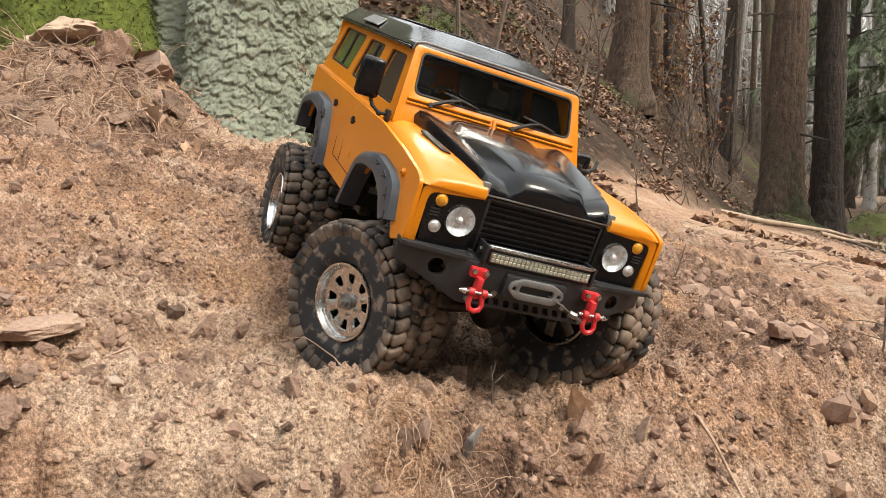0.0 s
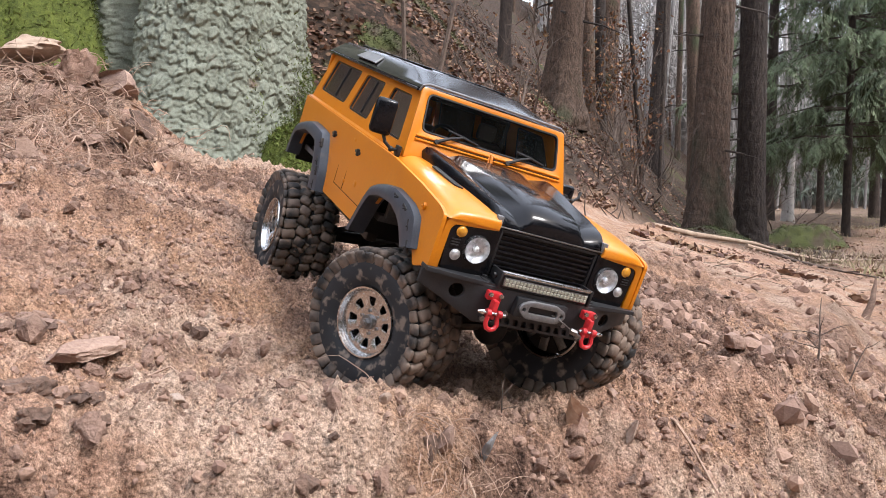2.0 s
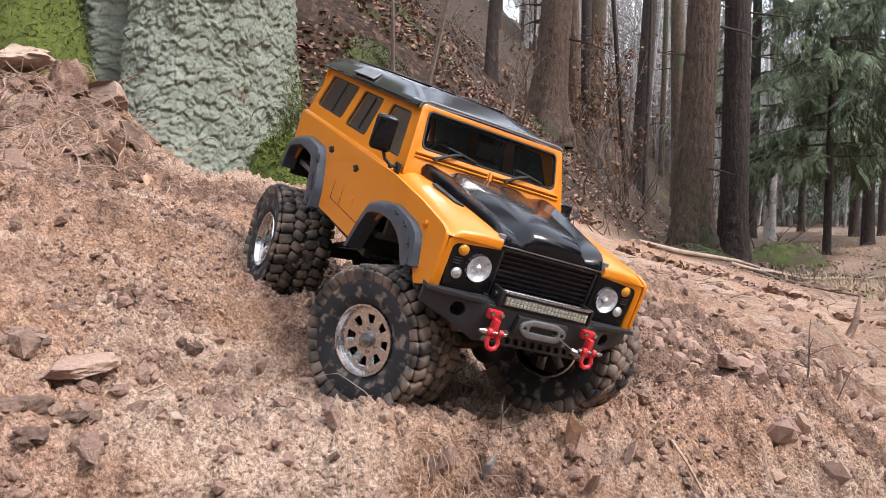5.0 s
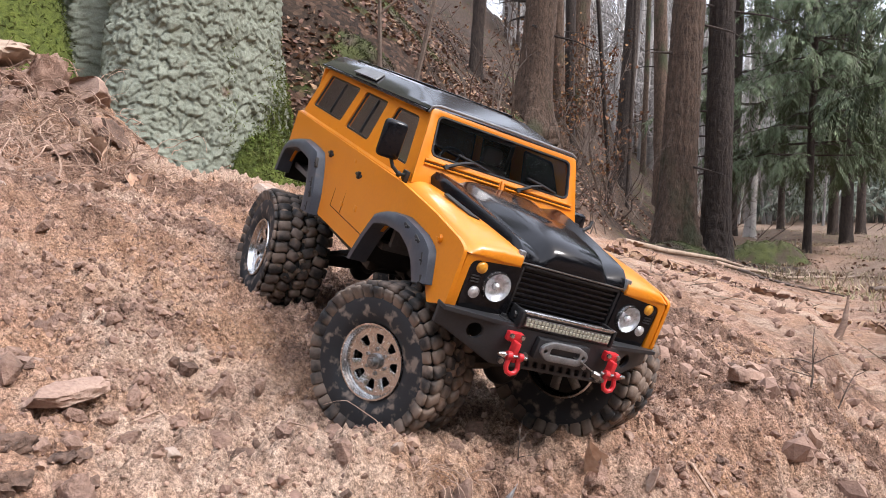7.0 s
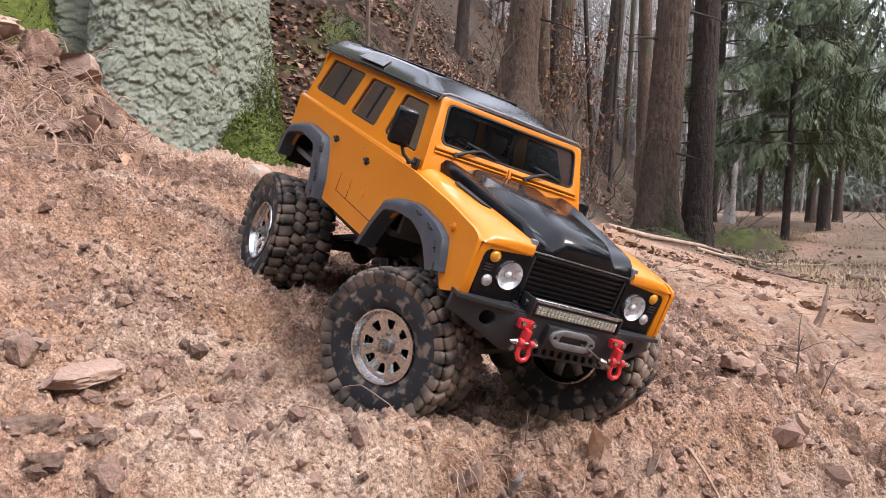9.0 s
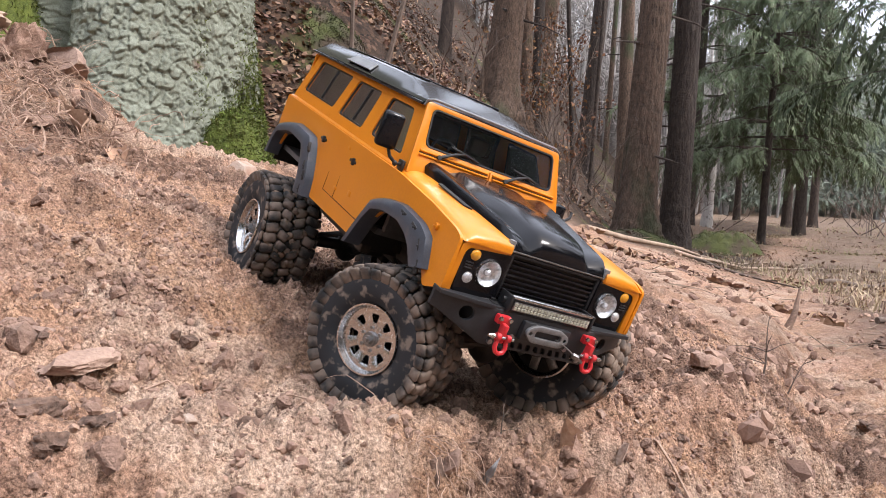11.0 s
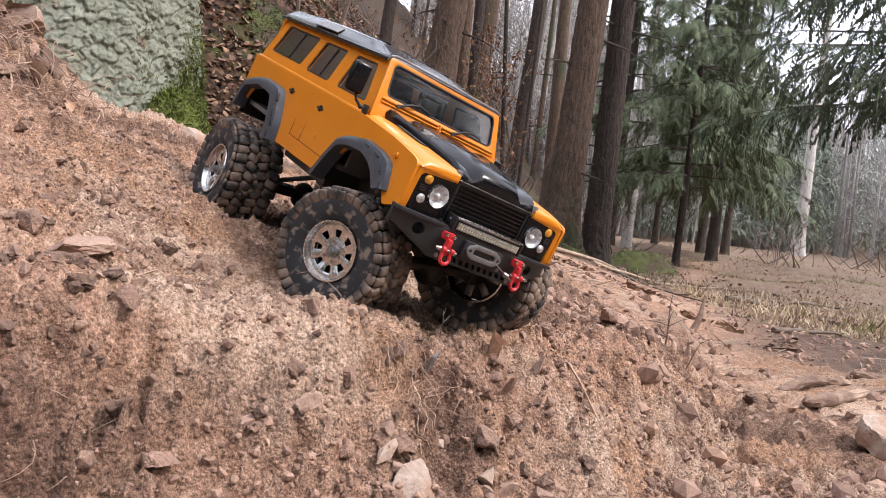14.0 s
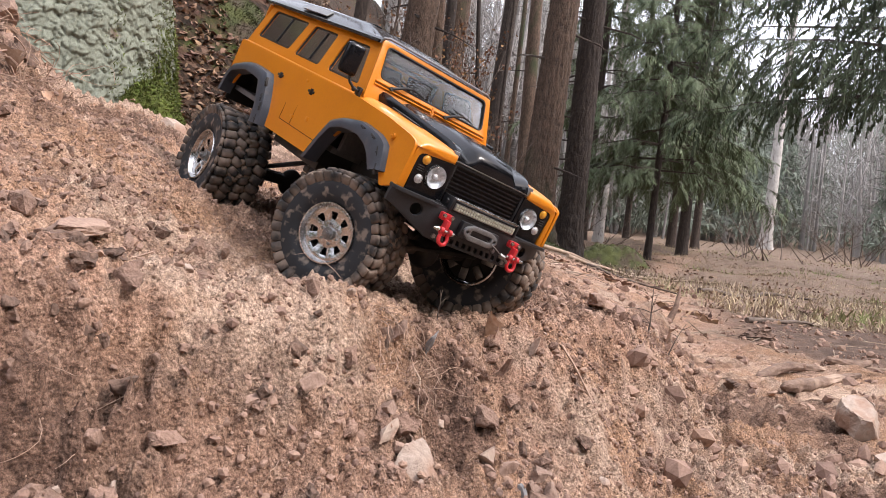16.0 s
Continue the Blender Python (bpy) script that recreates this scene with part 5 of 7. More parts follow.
def scatter(name, shape, places, sizes, rot, material, rng, rough=0.0, parent=None, smooth=False):
    """One mesh of many small pieces of one shape, each turned, sized and dented."""
    v, f = shape
    n = len(places)
    p = np.repeat(v[None], n, 0) * (1 + rough * rng.uniform(-1, 1, (n, len(v), 1)))
    p = np.einsum("nij,nkj->nki", rot, p * np.asarray(sizes).reshape(n, 1, -1)) + places[:, None]
    faces = (f[None] + (np.arange(n) * len(v))[:, None, None]).reshape(-1, f.shape[1])
    return mesh_np(name, p.reshape(-1, 3), faces, material, parent, smooth)


BARK = surface("spruce_bark", (0.036, 0.023, 0.016), (0.182, 0.116, 0.078), 26, (0.85, 1.0), 1.0, grain=90, third=(0.060, 0.068, 0.032), third_scale=2.2, third_cut=(0.58, 0.72), stretch=(1, 1, 0.4), height=0.05, vary=0.25)
BARK_DARK = surface("dark_spruce_bark", (0.021, 0.015, 0.012), (0.082, 0.058, 0.045), 26, (0.85, 1.0), 0.9, grain=90, stretch=(1, 1, 0.4), height=0.05, vary=0.25)
BARK_PALE = surface("pale_birch_bark", (0.32, 0.29, 0.26), (0.62, 0.58, 0.54), 6, (0.7, 0.9), 0.4, grain=40, third=(0.1, 0.085, 0.075), third_scale=9, third_cut=(0.58, 0.68), stretch=(1, 1, 0.5), height=0.01)
LICHEN_BARK = surface("lichen_covered_bark", (0.136, 0.146, 0.111), (0.272, 0.296, 0.238), 22, (0.9, 1.0), 0.35, grain=170, third=(0.15, 0.10, 0.075), third_scale=9, third_cut=(0.64, 0.74), height=0.004, spec=0.2)
MOSS = surface("bright_moss", (0.040, 0.056, 0.008), (0.155, 0.185, 0.032), 25, (0.9, 1.0), 0.6, grain=200, height=0.01)
island_vary(MOSS, 0.55, 1.35, 0.02)
DARK_MOSS = island_vary(surface("dark_moss", (0.025, 0.030, 0.009), (0.095, 0.105, 0.028), 9, (0.9, 1.0), 0.6, grain=120, third=(0.07, 0.05, 0.033), third_scale=5, third_cut=(0.5, 0.62), height=0.02), 0.55, 1.35, 0.02)
NEEDLES = island_vary(surface("spruce_needles", (0.022, 0.034, 0.015), (0.066, 0.088, 0.040), 4, (0.7, 0.9), 0.0), 0.6, 1.5, 0.02)
DRY_LEAF = island_vary(surface("dry_leaves", (0.085, 0.045, 0.027), (0.29, 0.17, 0.115), 6, (0.75, 0.95), 0.0), 0.5, 1.7, 0.02)
BROWN_LEAF = island_vary(surface("copper_beech_leaves", (0.12, 0.05, 0.022), (0.26, 0.12, 0.055), 6, (0.75, 0.95), 0.0), 0.6, 1.5, 0.02)
TWIG = surface("bare_twig", (0.06, 0.042, 0.032), (0.19, 0.14, 0.11), 40, (0.8, 0.95), 0.3)
PALE_WOOD = surface("bleached_wood", (0.22, 0.15, 0.105), (0.48, 0.36, 0.265), 20, (0.8, 0.95), 0.5, grain=120, stretch=(1, 1, 0.3), height=0.004)
# bare far trees paled to light grey, which paints the distance haze
HAZED_TWIG = island_vary(surface("haze_paled_twigs", (0.23, 0.212, 0.198), (0.40, 0.375, 0.352), 3, (0.85, 1.0), 0.0), 0.7, 1.3)
# needles lightened in colour to imitate haze before the farther spruces
HAZY_SPRUCE = island_vary(surface("haze_paled_needles", (0.054, 0.072, 0.034), (0.130, 0.160, 0.080), 4, (0.7, 0.9), 0.0), 0.6, 1.5, 0.02)
# far conifer green washed pale: distance haze put into the colour
HAZY_GREEN = island_vary(surface("haze_paled_conifers", (0.16, 0.19, 0.15), (0.30, 0.34, 0.275), 1.2, (0.85, 1.0), 0.0), 0.7, 1.35)


def trunk_mesh(name, x, y, r, tall, parent, material, lean=(0, 0), flare=0.55, nu=40, nv=120, seed=0, rough=0.085, plates=None):
    """A tapered bole with root flare and broken bark, grown out of the ground."""
    a = np.linspace(0, 2 * np.pi, nu, endpoint=False)[:, None]
    h = (np.linspace(0, 1, nv) ** 1.6 * (tall + 0.25))[None] - 0.25
    rad = r * (1 - 0.5 * np.clip(h, 0, None) / max(tall, 1)) * (1 + flare * np.exp(-np.clip(h + 0.1, 0, None) / (r * 1.9)) * (1 + 0.45 * np.sin(3 * a + seed) + 0.25 * np.sin(5 * a + 2 * seed)))
    f1, f2, who = cells((a * r * 16 + 0 * h) % (2 * np.pi * r * 16) + 0.6 * fbm(h * 4 + 0 * a, a * 3 + 0 * h, seed + 3, 2), h * 7 + 0 * a, seed + 11)
    rad = rad * (1 + rough * (np.clip(f2 - f1, 0, 0.4) - 0.2) * 2 + rough * (fbm(a * 5 + 0 * h, h * 2 + 0 * a, seed, 4) - 0.5))
    bend = 0.05 * r * np.sin(h * 0.9 + seed)
    px, py = x + lean[0] * h + bend + rad * np.cos(a), y + lean[1] * h + rad * np.sin(a)
    z0 = float(ground_z(np.array([x]), np.array([y]))[0])
    v = np.stack([px, py, z0 + h + 0 * a], -1).reshape(-1, 3)
    return mesh_np(name, v, grid_faces(nu, nv, True), material, parent)


def stub_branches(parent, x, y, r, lean, z_from, z_to, count, material, seed, long=0.5):
    """Short dead branch stubs on a bole, in one mesh of twigs."""
    rng = random.Random(seed)
    bm = bmesh.new()
    z0 = float(ground_z(np.array([x]), np.array([y]))[0])
    for _ in range(count):
        h, a = rng.uniform(z_from, z_to), rng.uniform(0, 6.28)
        ln = rng.uniform(0.25, 1.0) * long
        p = Vector((x + lean[0] * h + 0.8 * r * math.cos(a), y + lean[1] * h + 0.8 * r * math.sin(a), z0 + h))
        d = Vector((math.cos(a), math.sin(a), rng.uniform(-0.35, 0.15)))
        k = r * 0.09
        b_tube(bm, [p, p + d * (r * 0.3 + ln * 0.5), p + d * (r * 0.3 + ln) + Vector((rng.uniform(-0.1, 0.1), rng.uniform(-0.1, 0.1), -0.12 * ln))], [k, k * 0.6, k * 0.15], 5)
    ob = part("dead_branch_stub", bm, material, parent)
    ob["kind"] = "stuff"
    return ob


def tree(x, y, r, tall, label, material=None, lean=(0, 0), seed=0, stubs=10, nu=40, nv=110, group="trees on the hillside", flare=0.55):
    t = tagged(new("tree"), label, "tree", group)
    trunk_mesh("trunk", x, y, r, tall, t, material or BARK, lean, flare, nu, nv, seed)
    if stubs:
        stub_branches(t, x, y, r, lean, 0.8, min(tall, 6), stubs, BARK_DARK, seed, 0.35 + 2 * r)
    return t


# the two tall spruces by the track and those up the slope
tree(3.22, 7.62, 0.180, 13, "tall spruce trunk with brown bark and mossy root flare", lean=(0.035, 0.01), seed=3, nu=100, nv=300, stubs=8, flare=0.75)
tree(3.86, 8.05, 0.150, 13, "dark slender spruce trunk with branch stubs", BARK_DARK, lean=(-0.006, 0), seed=7, nu=90, nv=280, stubs=26, flare=0.45)
tree(2.02, 9.3, 0.20, 12, "mossy old spruce trunk standing on the leafy slope", lean=(0.05, 0.02), seed=12, flare=0.9, nu=56, nv=180)
tree(3.45, 12.9, 0.20, 13, "straight brown spruce trunk on the leafy slope", lean=(0.02, 0), seed=17)
tree(1.26, 9.1, 0.075, 10, "thin leaning bare trunk on the leafy slope", BARK_DARK, lean=(0.045, 0), seed=21, stubs=3, nu=24)
tree(3.32, 10.2, 0.035, 8, "thin dark sapling trunk leaning to one side", BARK_DARK, lean=(-0.10, 0), seed=23, stubs=8, nu=16)
tree(3.62, 10.4, 0.030, 8, "thin upright sapling trunk", BARK_DARK, lean=(0.01, 0), seed=25, stubs=8, nu=16)
tree(10.2, 20.0, 0.14, 13, "pale slim trunk beside the forest track", BARK_PALE, seed=31, stubs=4, nu=24)
tree(9.9, 20.3, 0.05, 11, "thin grey trunk beside the forest track", BARK, seed=32, stubs=4, nu=16)
tree(13.4, 20.8, 0.15, 13, "dark spruce trunk beside the forest track", BARK_DARK, seed=33, stubs=20, nu=24)
tree(15.6, 23.5, 0.14, 13, "dark spruce trunk at the wood's edge", BARK_DARK, seed=34, stubs=16, nu=24)
tree(12.4, 22.5, 0.10, 12, "dark slim trunk at the wood's edge", BARK_DARK, seed=35, stubs=8, nu=20)
tree(27.0, 34.6, 0.30, 14, "pale birch trunk standing in the far clearing", BARK_PALE, seed=36, stubs=10, nu=24)
tree(30.5, 29.5, 0.20, 12, "crooked pale trunk at the far clearing", BARK_PALE, lean=(0.08, 0), seed=38, stubs=10, nu=24)


def wood_on_slope():
    rng = random.Random(11)
    made, tries = [], 0
    while len(made) < 24 and tries < 4000:
        tries += 1
        d, az = rng.uniform(11, 34), radians(rng.uniform(-6, 27))
        x, y = d * math.sin(az), d * math.cos(az)
        if hill_side(np.array(x), np.array(y)) < 0.3 or any(math.hypot(x - a, y - b) < 1.3 for a, b in made):
            continue
        made.append((x, y))
        r = rng.choice((0.05, 0.07, 0.09, 0.12, 0.16))
        tree(x, y, r, rng.uniform(10, 15), "bare forest trunk standing on the leafy slope", rng.choice((BARK, BARK_DARK, BARK)), (rng.uniform(-0.05, 0.05), 0), 100 + len(made), 6, 16, 50)


wood_on_slope()


# ---- the great lichen-covered tree behind the truck ----
def great_tree():
    t = tagged(new("old_tree"), "huge old trunk with pale green lichen on cracked bark", "tree")
    cx, cy, r, size = -0.81, 3.10, 0.315, 1.34
    nu, nv = 360, 320
    a = np.concatenate([np.linspace(-1.5 - np.pi / 2, 1.5 - np.pi / 2, 320), np.linspace(1.5 - np.pi / 2, 1.5 * np.pi - 1.5, 42)[1:-1]])[:, None]
    h = np.linspace(-0.15, 1, nv)[None] ** 1.0
    h = np.where(h > 0.0, h * 1.05 + 0 * a, h + 0 * a)
    top = np.where(h > 0.95, (h - 0.95) * 30, 0)
    flare = 0.26 * np.exp(-np.clip(h + 0.02, 0, None) / 0.28) * (1 + 0.55 * np.sin(4 * a + 0.9) + 0.25 * np.sin(7 * a))
    rad = r * (1 + flare) * (1 - 0.05 * h)
    # a deep furrow between two root buttresses, facing the mound
    rad = rad - 0.085 * np.exp(-(((a + 2.02) + 0.10 * h) / 0.12) ** 2) * step(-0.1, 0.1, h) * (1.2 - 0.6 * h)
    s, q = a * r, h
    warp = 0.05 * (fbm(s * 14, q * 10, 3, 3) - 0.5)
    f1, f2, who, below = cells((s + warp) * 46, (q + 1.6 * warp) * 34, 5, True)
    g1, g2, wh2, low = cells((s - warp) * 105, (q + warp) * 75, 9, True)
    flake = step(0.0, 0.14, f2 - f1) * (0.25 + 0.9 * who + 0.5 * below)
    layers = fbm(s * 16 + 2 * warp, q * 11, 43, 4) * 9
    layers = np.floor(layers) + step(0.72, 1.0, layers - np.floor(layers))
    rad = rad + 0.0036 * (layers - 4.5) + 0.0092 * flake + 0.0042 * step(0.0, 0.16, g2 - g1) * (0.3 + 0.5 * wh2 + 0.8 * low) + 0.016 * (fbm(s * 7, q * 4, 13, 4) - 0.5) + 0.003 * (fbm(s * 80, q * 80, 15, 3) - 0.5)
    z0 = 0.40
    v = np.stack([0.06 * h + rad * np.cos(a), rad * np.sin(a), h + top + 0 * a], -1) * size + [cx, cy, z0]
    mesh_np("trunk", v.reshape(-1, 3), grid_faces(nu, nv, True), LICHEN_BARK, t)
    # moss tufts on the buttresses
    rng = np.random.default_rng(4)
    places = []
    for ang, spread, hi, n in ((-0.05, 0.15, 0.30, 15000), (-0.36, 0.12, 0.16, 4500), (-0.80, 0.05, 0.50, 300)):
        aa = ang + rng.normal(0, spread, n)
        hh = np.abs(rng.normal(0, hi * 0.5, n))
        ia = np.clip(np.searchsorted(a[:, 0], aa), 0, nu - 1)
        ih = np.clip(((hh / 1.05 + 0.15) / 1.15 * (nv - 1)).astype(int), 0, nv - 1)
        places.append(v[ia, ih])
    places = np.concatenate(places) + rng.normal(0, 0.005, (sum(len(p) for p in places), 3))
    ob = scatter("moss", BLADE, places, rng.uniform(0.006, 0.015, (len(places), 1)) * np.array([[0.35, 1, 1.0]]), turns(len(places), rng), MOSS, rng, 0.2, t)
    ob["kind"], ob["label"] = "stuff", "bright green moss at the foot of the trunk"
    return t


BLADE = (np.array([[-0.5, 0, 0], [0.5, 0, 0], [0.25, 0.2, 0.9], [-0.3, 0.25, 0.8], [0, 0.6, 1.3]]), np.array([[0, 1, 2], [0, 2, 3], [3, 2, 4]]))
great_tree()


def moss_bank(name, label, cx, cy, rx, ry, tall, count, seed, moss=None):
    moss = moss or MOSS
    """A hummock of earth wholly grown over with moss."""
    rng = np.random.default_rng(seed)
    bank = tagged(new(name), label, "moss bank")
    nu, nv = 90, 60
    a, k = np.meshgrid(np.linspace(0, 2 * np.pi, nu, endpoint=False), np.linspace(0, 1, nv), indexing="ij")
    x, y = cx + rx * k * np.cos(a), cy + ry * k * np.sin(a)
    z = ground_z(x, y) - 0.03 + tall * (1 - k**2.4) * (0.75 + 0.6 * fbm(x * 7, y * 7, seed, 4))
    mesh_np("hummock", np.stack([x, y, z], -1).reshape(-1, 3), grid_faces(nu, nv, True), moss, bank)
    i, j = rng.integers(0, nu, count), (rng.random(count) ** 0.6 * nv).astype(int)
    p = np.stack([x[i, j], y[i, j], z[i, j]], -1) + rng.normal(0, 0.01, (count, 3)) * [1, 1, 0.3]
    ob = scatter("moss", BLADE, p, rng.uniform(0.007, 0.018, (count, 1)) * np.array([[0.4, 1, 1]]), turns(count, rng), moss, rng, 0.2, bank)
    ob["kind"] = "stuff"
    return bank


moss_bank("moss_bank", "bright green moss over a bank behind the soil heap", -1.36, 2.7, 0.42, 0.36, 1.0, 22000, 2)
moss_bank("moss_bank", "mossy hummock on the leafy slope beside the old tree", 0.05, 4.4, 0.28, 0.22, 0.07, 5000, 3, DARK_MOSS)
moss_bank("moss_bank", "mossy patch on the leafy slope beside the old tree", 0.30, 5.6, 0.34, 0.22, 0.06, 4000, 8, DARK_MOSS)
moss_bank("moss_bank", "soft green moss cushion at the foot of the old tree", -0.36, 2.86, 0.17, 0.2, 0.26, 9000, 4)
moss_bank("moss_bank", "mossy root hummock at the foot of the spruces", 3.1, 7.1, 0.5, 0.25, 0.10, 4000, 5, DARK_MOSS)
moss_bank("moss_bank", "low mossy bank beside the forest track", 5.4, 9.9, 0.7, 0.4, 0.36, 6000, 6, DARK_MOSS)


# ---- spruces with foliage ----
def spray_shape(pairs=9, wide=0.20, needle=0.06):
    """A drooping needle spray: a twig with fine needles on both sides, one unit long."""
    v, f = [], []
    for k in range(pairs):
        u = k / pairs
        for s in (-1, 1):
            b = len(v)
            w = wide * (1 - 0.6 * u)
            v += [[u, 0, -0.25 * u * u], [u + needle, 0, -0.25 * (u + needle) ** 2], [u + 0.6 * wide + needle, s * w, -0.25 * u * u - 0.10]]
            f.append([b, b + 1, b + 2])
    return np.array(v), np.array(f)


SPRAY = spray_shape()
FINE_SPRAY = spray_shape(20, 0.10, 0.03)


def conifer(x, y, r, tall, z_low, reach, label, seed, whorls=26, per=6, sprays=26, toward=None, material=None, droop=0.35, shape=None):
    rng = np.random.default_rng(seed)
    t = tagged(new("spruce_tree"), label, "tree", "spruces by the track")
    trunk_mesh("trunk", x, y, r, tall, t, BARK_DARK, (0, 0), 0.4, 20, 60, seed)
    z0 = float(ground_z(np.array([x]), np.array([y]))[0])
    bm = bmesh.new()
    P, S, R = [], [], []
    for k in range(whorls):
        h = z_low + (tall - z_low) * (k / whorls) ** 1.15
        for j in range(per):
            a = rng.uniform(0, 2 * np.pi) if toward is None else toward + rng.normal(0, 0.55)
            ln = reach * (1 - 0.85 * (h - z_low) / (tall - z_low)) * rng.uniform(0.6, 1.1)
            d = np.array([math.cos(a), math.sin(a), 0])
            pts = [np.array([x, y, z0 + h]) + d * ln * q + np.array([0, 0, 0.12 * ln * q - droop * ln * q * q]) for q in (0, 0.35, 0.7, 1.0)]
            b_tube(bm, [Vector(p) for p in pts], [0.014 * ln ** 0.5, 0.010 * ln ** 0.5, 0.006, 0.002], 4)
            n = sprays
            q = 0.15 + 0.85 * rng.random(n) ** 0.75
            base = np.array([x, y, z0 + h]) + d * (ln * q)[:, None] + np.array([0, 0, 1.0]) * (0.12 * ln * q - droop * ln * q * q)[:, None]
            P.append(base)
            S.append(rng.uniform(0.18, 0.42, n) * (0.5 + 0.5 * min(ln, 1.6)))
            yaw = a + rng.choice([-1, 1], n) * rng.uniform(0.2, 1.2, n)
            tip = rng.uniform(-1.25, -0.1, n)
            cy, sy, ct, st = np.cos(yaw), np.sin(yaw), np.cos(tip), np.sin(tip)
            ex = np.stack([cy * ct, sy * ct, st], -1)
            ey = np.stack([-sy, cy, 0 * cy], -1)
            ez = np.cross(ex, ey)
            R.append(np.stack([ex, ey, ez], -1))
    part("limb_work", bm, BARK_DARK, t)["kind"] = "stuff"
    P, S, R = np.concatenate(P), np.concatenate(S), np.concatenate(R)
    ob = scatter("crown", shape or SPRAY, P, S[:, None] * np.ones((1, 3)), R, material or NEEDLES, rng, 0.1, t)
    ob["kind"] = "stuff"
    return t


# the four farther spruces take the haze-lightened needles
conifer(7.2, 12.0, 0.065, 9.5, 1.6, 2.0, "green spruce with drooping branches beside the track", 1, 24, 7, 30, material=HAZY_SPRUCE)
conifer(11.4, 17.6, 0.14, 12, 1.9, 2.5, "green spruce with drooping branches beside the track", 2, 20, 7, 30, material=HAZY_SPRUCE)
conifer(12.9, 20.6, 0.13, 12, 2.6, 1.9, "dark green spruce at the wood's edge", 3, 20, 7, 28, material=HAZY_SPRUCE)
conifer(9.2, 19.0, 0.14, 13, 3.4, 2.4, "green spruce with drooping branches beside the track", 4, 18, 7, 28, material=HAZY_SPRUCE)
conifer(6.9, 5.2, 0.14, 6.5, 2.05, 3.3, "spruce whose low branches hang over the track", 5, 13, 4, 46, toward=2.55, droop=0.16, shape=FINE_SPRAY)


# ---- far woods: bare trees and conifers that close the valley, haze in their colour ----
def far_woods():
    rng = np.random.default_rng(8)
    needle = (np.array([[-0.5, 0, 0], [0.5, 0, 0], [0, 0, 1.0]]), np.array([[0, 1, 2]]))
    P, S, R, GP, GS, GR, TV, TF = [], [], [], [], [], [], [], []
    base = 0
    for k in range(680):
        d, az = (rng.uniform(38, 105), radians(rng.uniform(19, 60))) if k < 560 else (rng.uniform(26, 60), radians(rng.uniform(9, 25)))
        x, y = d * math.sin(az), d * math.cos(az)
        if d < 48 and 34 < math.degrees(az) < 44:
            continue
        z = float(height(np.array([x]), np.array([y]))[0])
        tall, r = d * rng.uniform(0.08, 0.16) * (1.25 if az > 0.55 else 1.6), rng.uniform(0.07, 0.2)
        ring = np.array([[math.cos(q), math.sin(q)] for q in np.linspace(0, 2 * np.pi, 5, endpoint=False)])
        lo = np.c_[ring * r + [x, y], np.full(5, z - 0.3)]
        hi = np.c_[ring * r * 0.3 + [x + rng.normal(0, 0.4), y], np.full(5, z + tall)]
        TV.append(np.concatenate([lo, hi]))
        TF += [[base + q, base + (q + 1) % 5, base + 5 + (q + 1) % 5, base + 5 + q] for q in range(5)]
        base += 10
        conif = rng.random() < (0.3 if k < 560 else 0.0)
        n = 1000 if conif else 170
        if conif:
            u = rng.random(n) ** 1.3
            w = 0.2 * tall * (1 - u) * rng.random(n) ** 0.5 + 0.1
            b = rng.uniform(0, 6.28, n)
            GP.append(np.stack([x + w * np.cos(b), y + w * np.sin(b), z + 0.6 + u * (tall - 0.6)], -1))
            GS.append(np.stack([rng.uniform(0.06, 0.16, n)] * 2 + [rng.uniform(0.3, 0.8, n)], -1))
            m = turns(n, rng, 0.5)
            m[:, :, 2] *= -1
            GR.append(m)
        else:
            u = rng.random(n)
            w = 2.2 * np.sin(np.pi * np.clip(u, 0.02, 1) ** 0.7) * rng.random(n) ** 0.6
            b = rng.uniform(0, 6.28, n)
            P.append(np.stack([x + w * np.cos(b), y + w * np.sin(b), z + 1.2 + u * (tall - 1)], -1))
            S.append(np.stack([rng.uniform(0.02, 0.055, n)] * 2 + [rng.uniform(0.7, 1.9, n)], -1))
            R.append(turns(n, rng, 0.45))
    woods = tagged(new("far_woods"), "winter woods of bare trees and conifers, haze put into their colour", "woods", kind="stuff")
    # boles and bare crowns share the haze-paled grey
    mesh_np("far_bole", np.concatenate(TV), TF, HAZED_TWIG, woods)["kind"] = "stuff"
    scatter("bare_crown", needle, np.concatenate(P), np.concatenate(S), np.concatenate(R), HAZED_TWIG, rng, 0, woods)["kind"] = "stuff"
    # no mist in the air, the needles themselves carry the haze
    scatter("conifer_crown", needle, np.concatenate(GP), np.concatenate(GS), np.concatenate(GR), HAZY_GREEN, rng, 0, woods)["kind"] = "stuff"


far_woods()


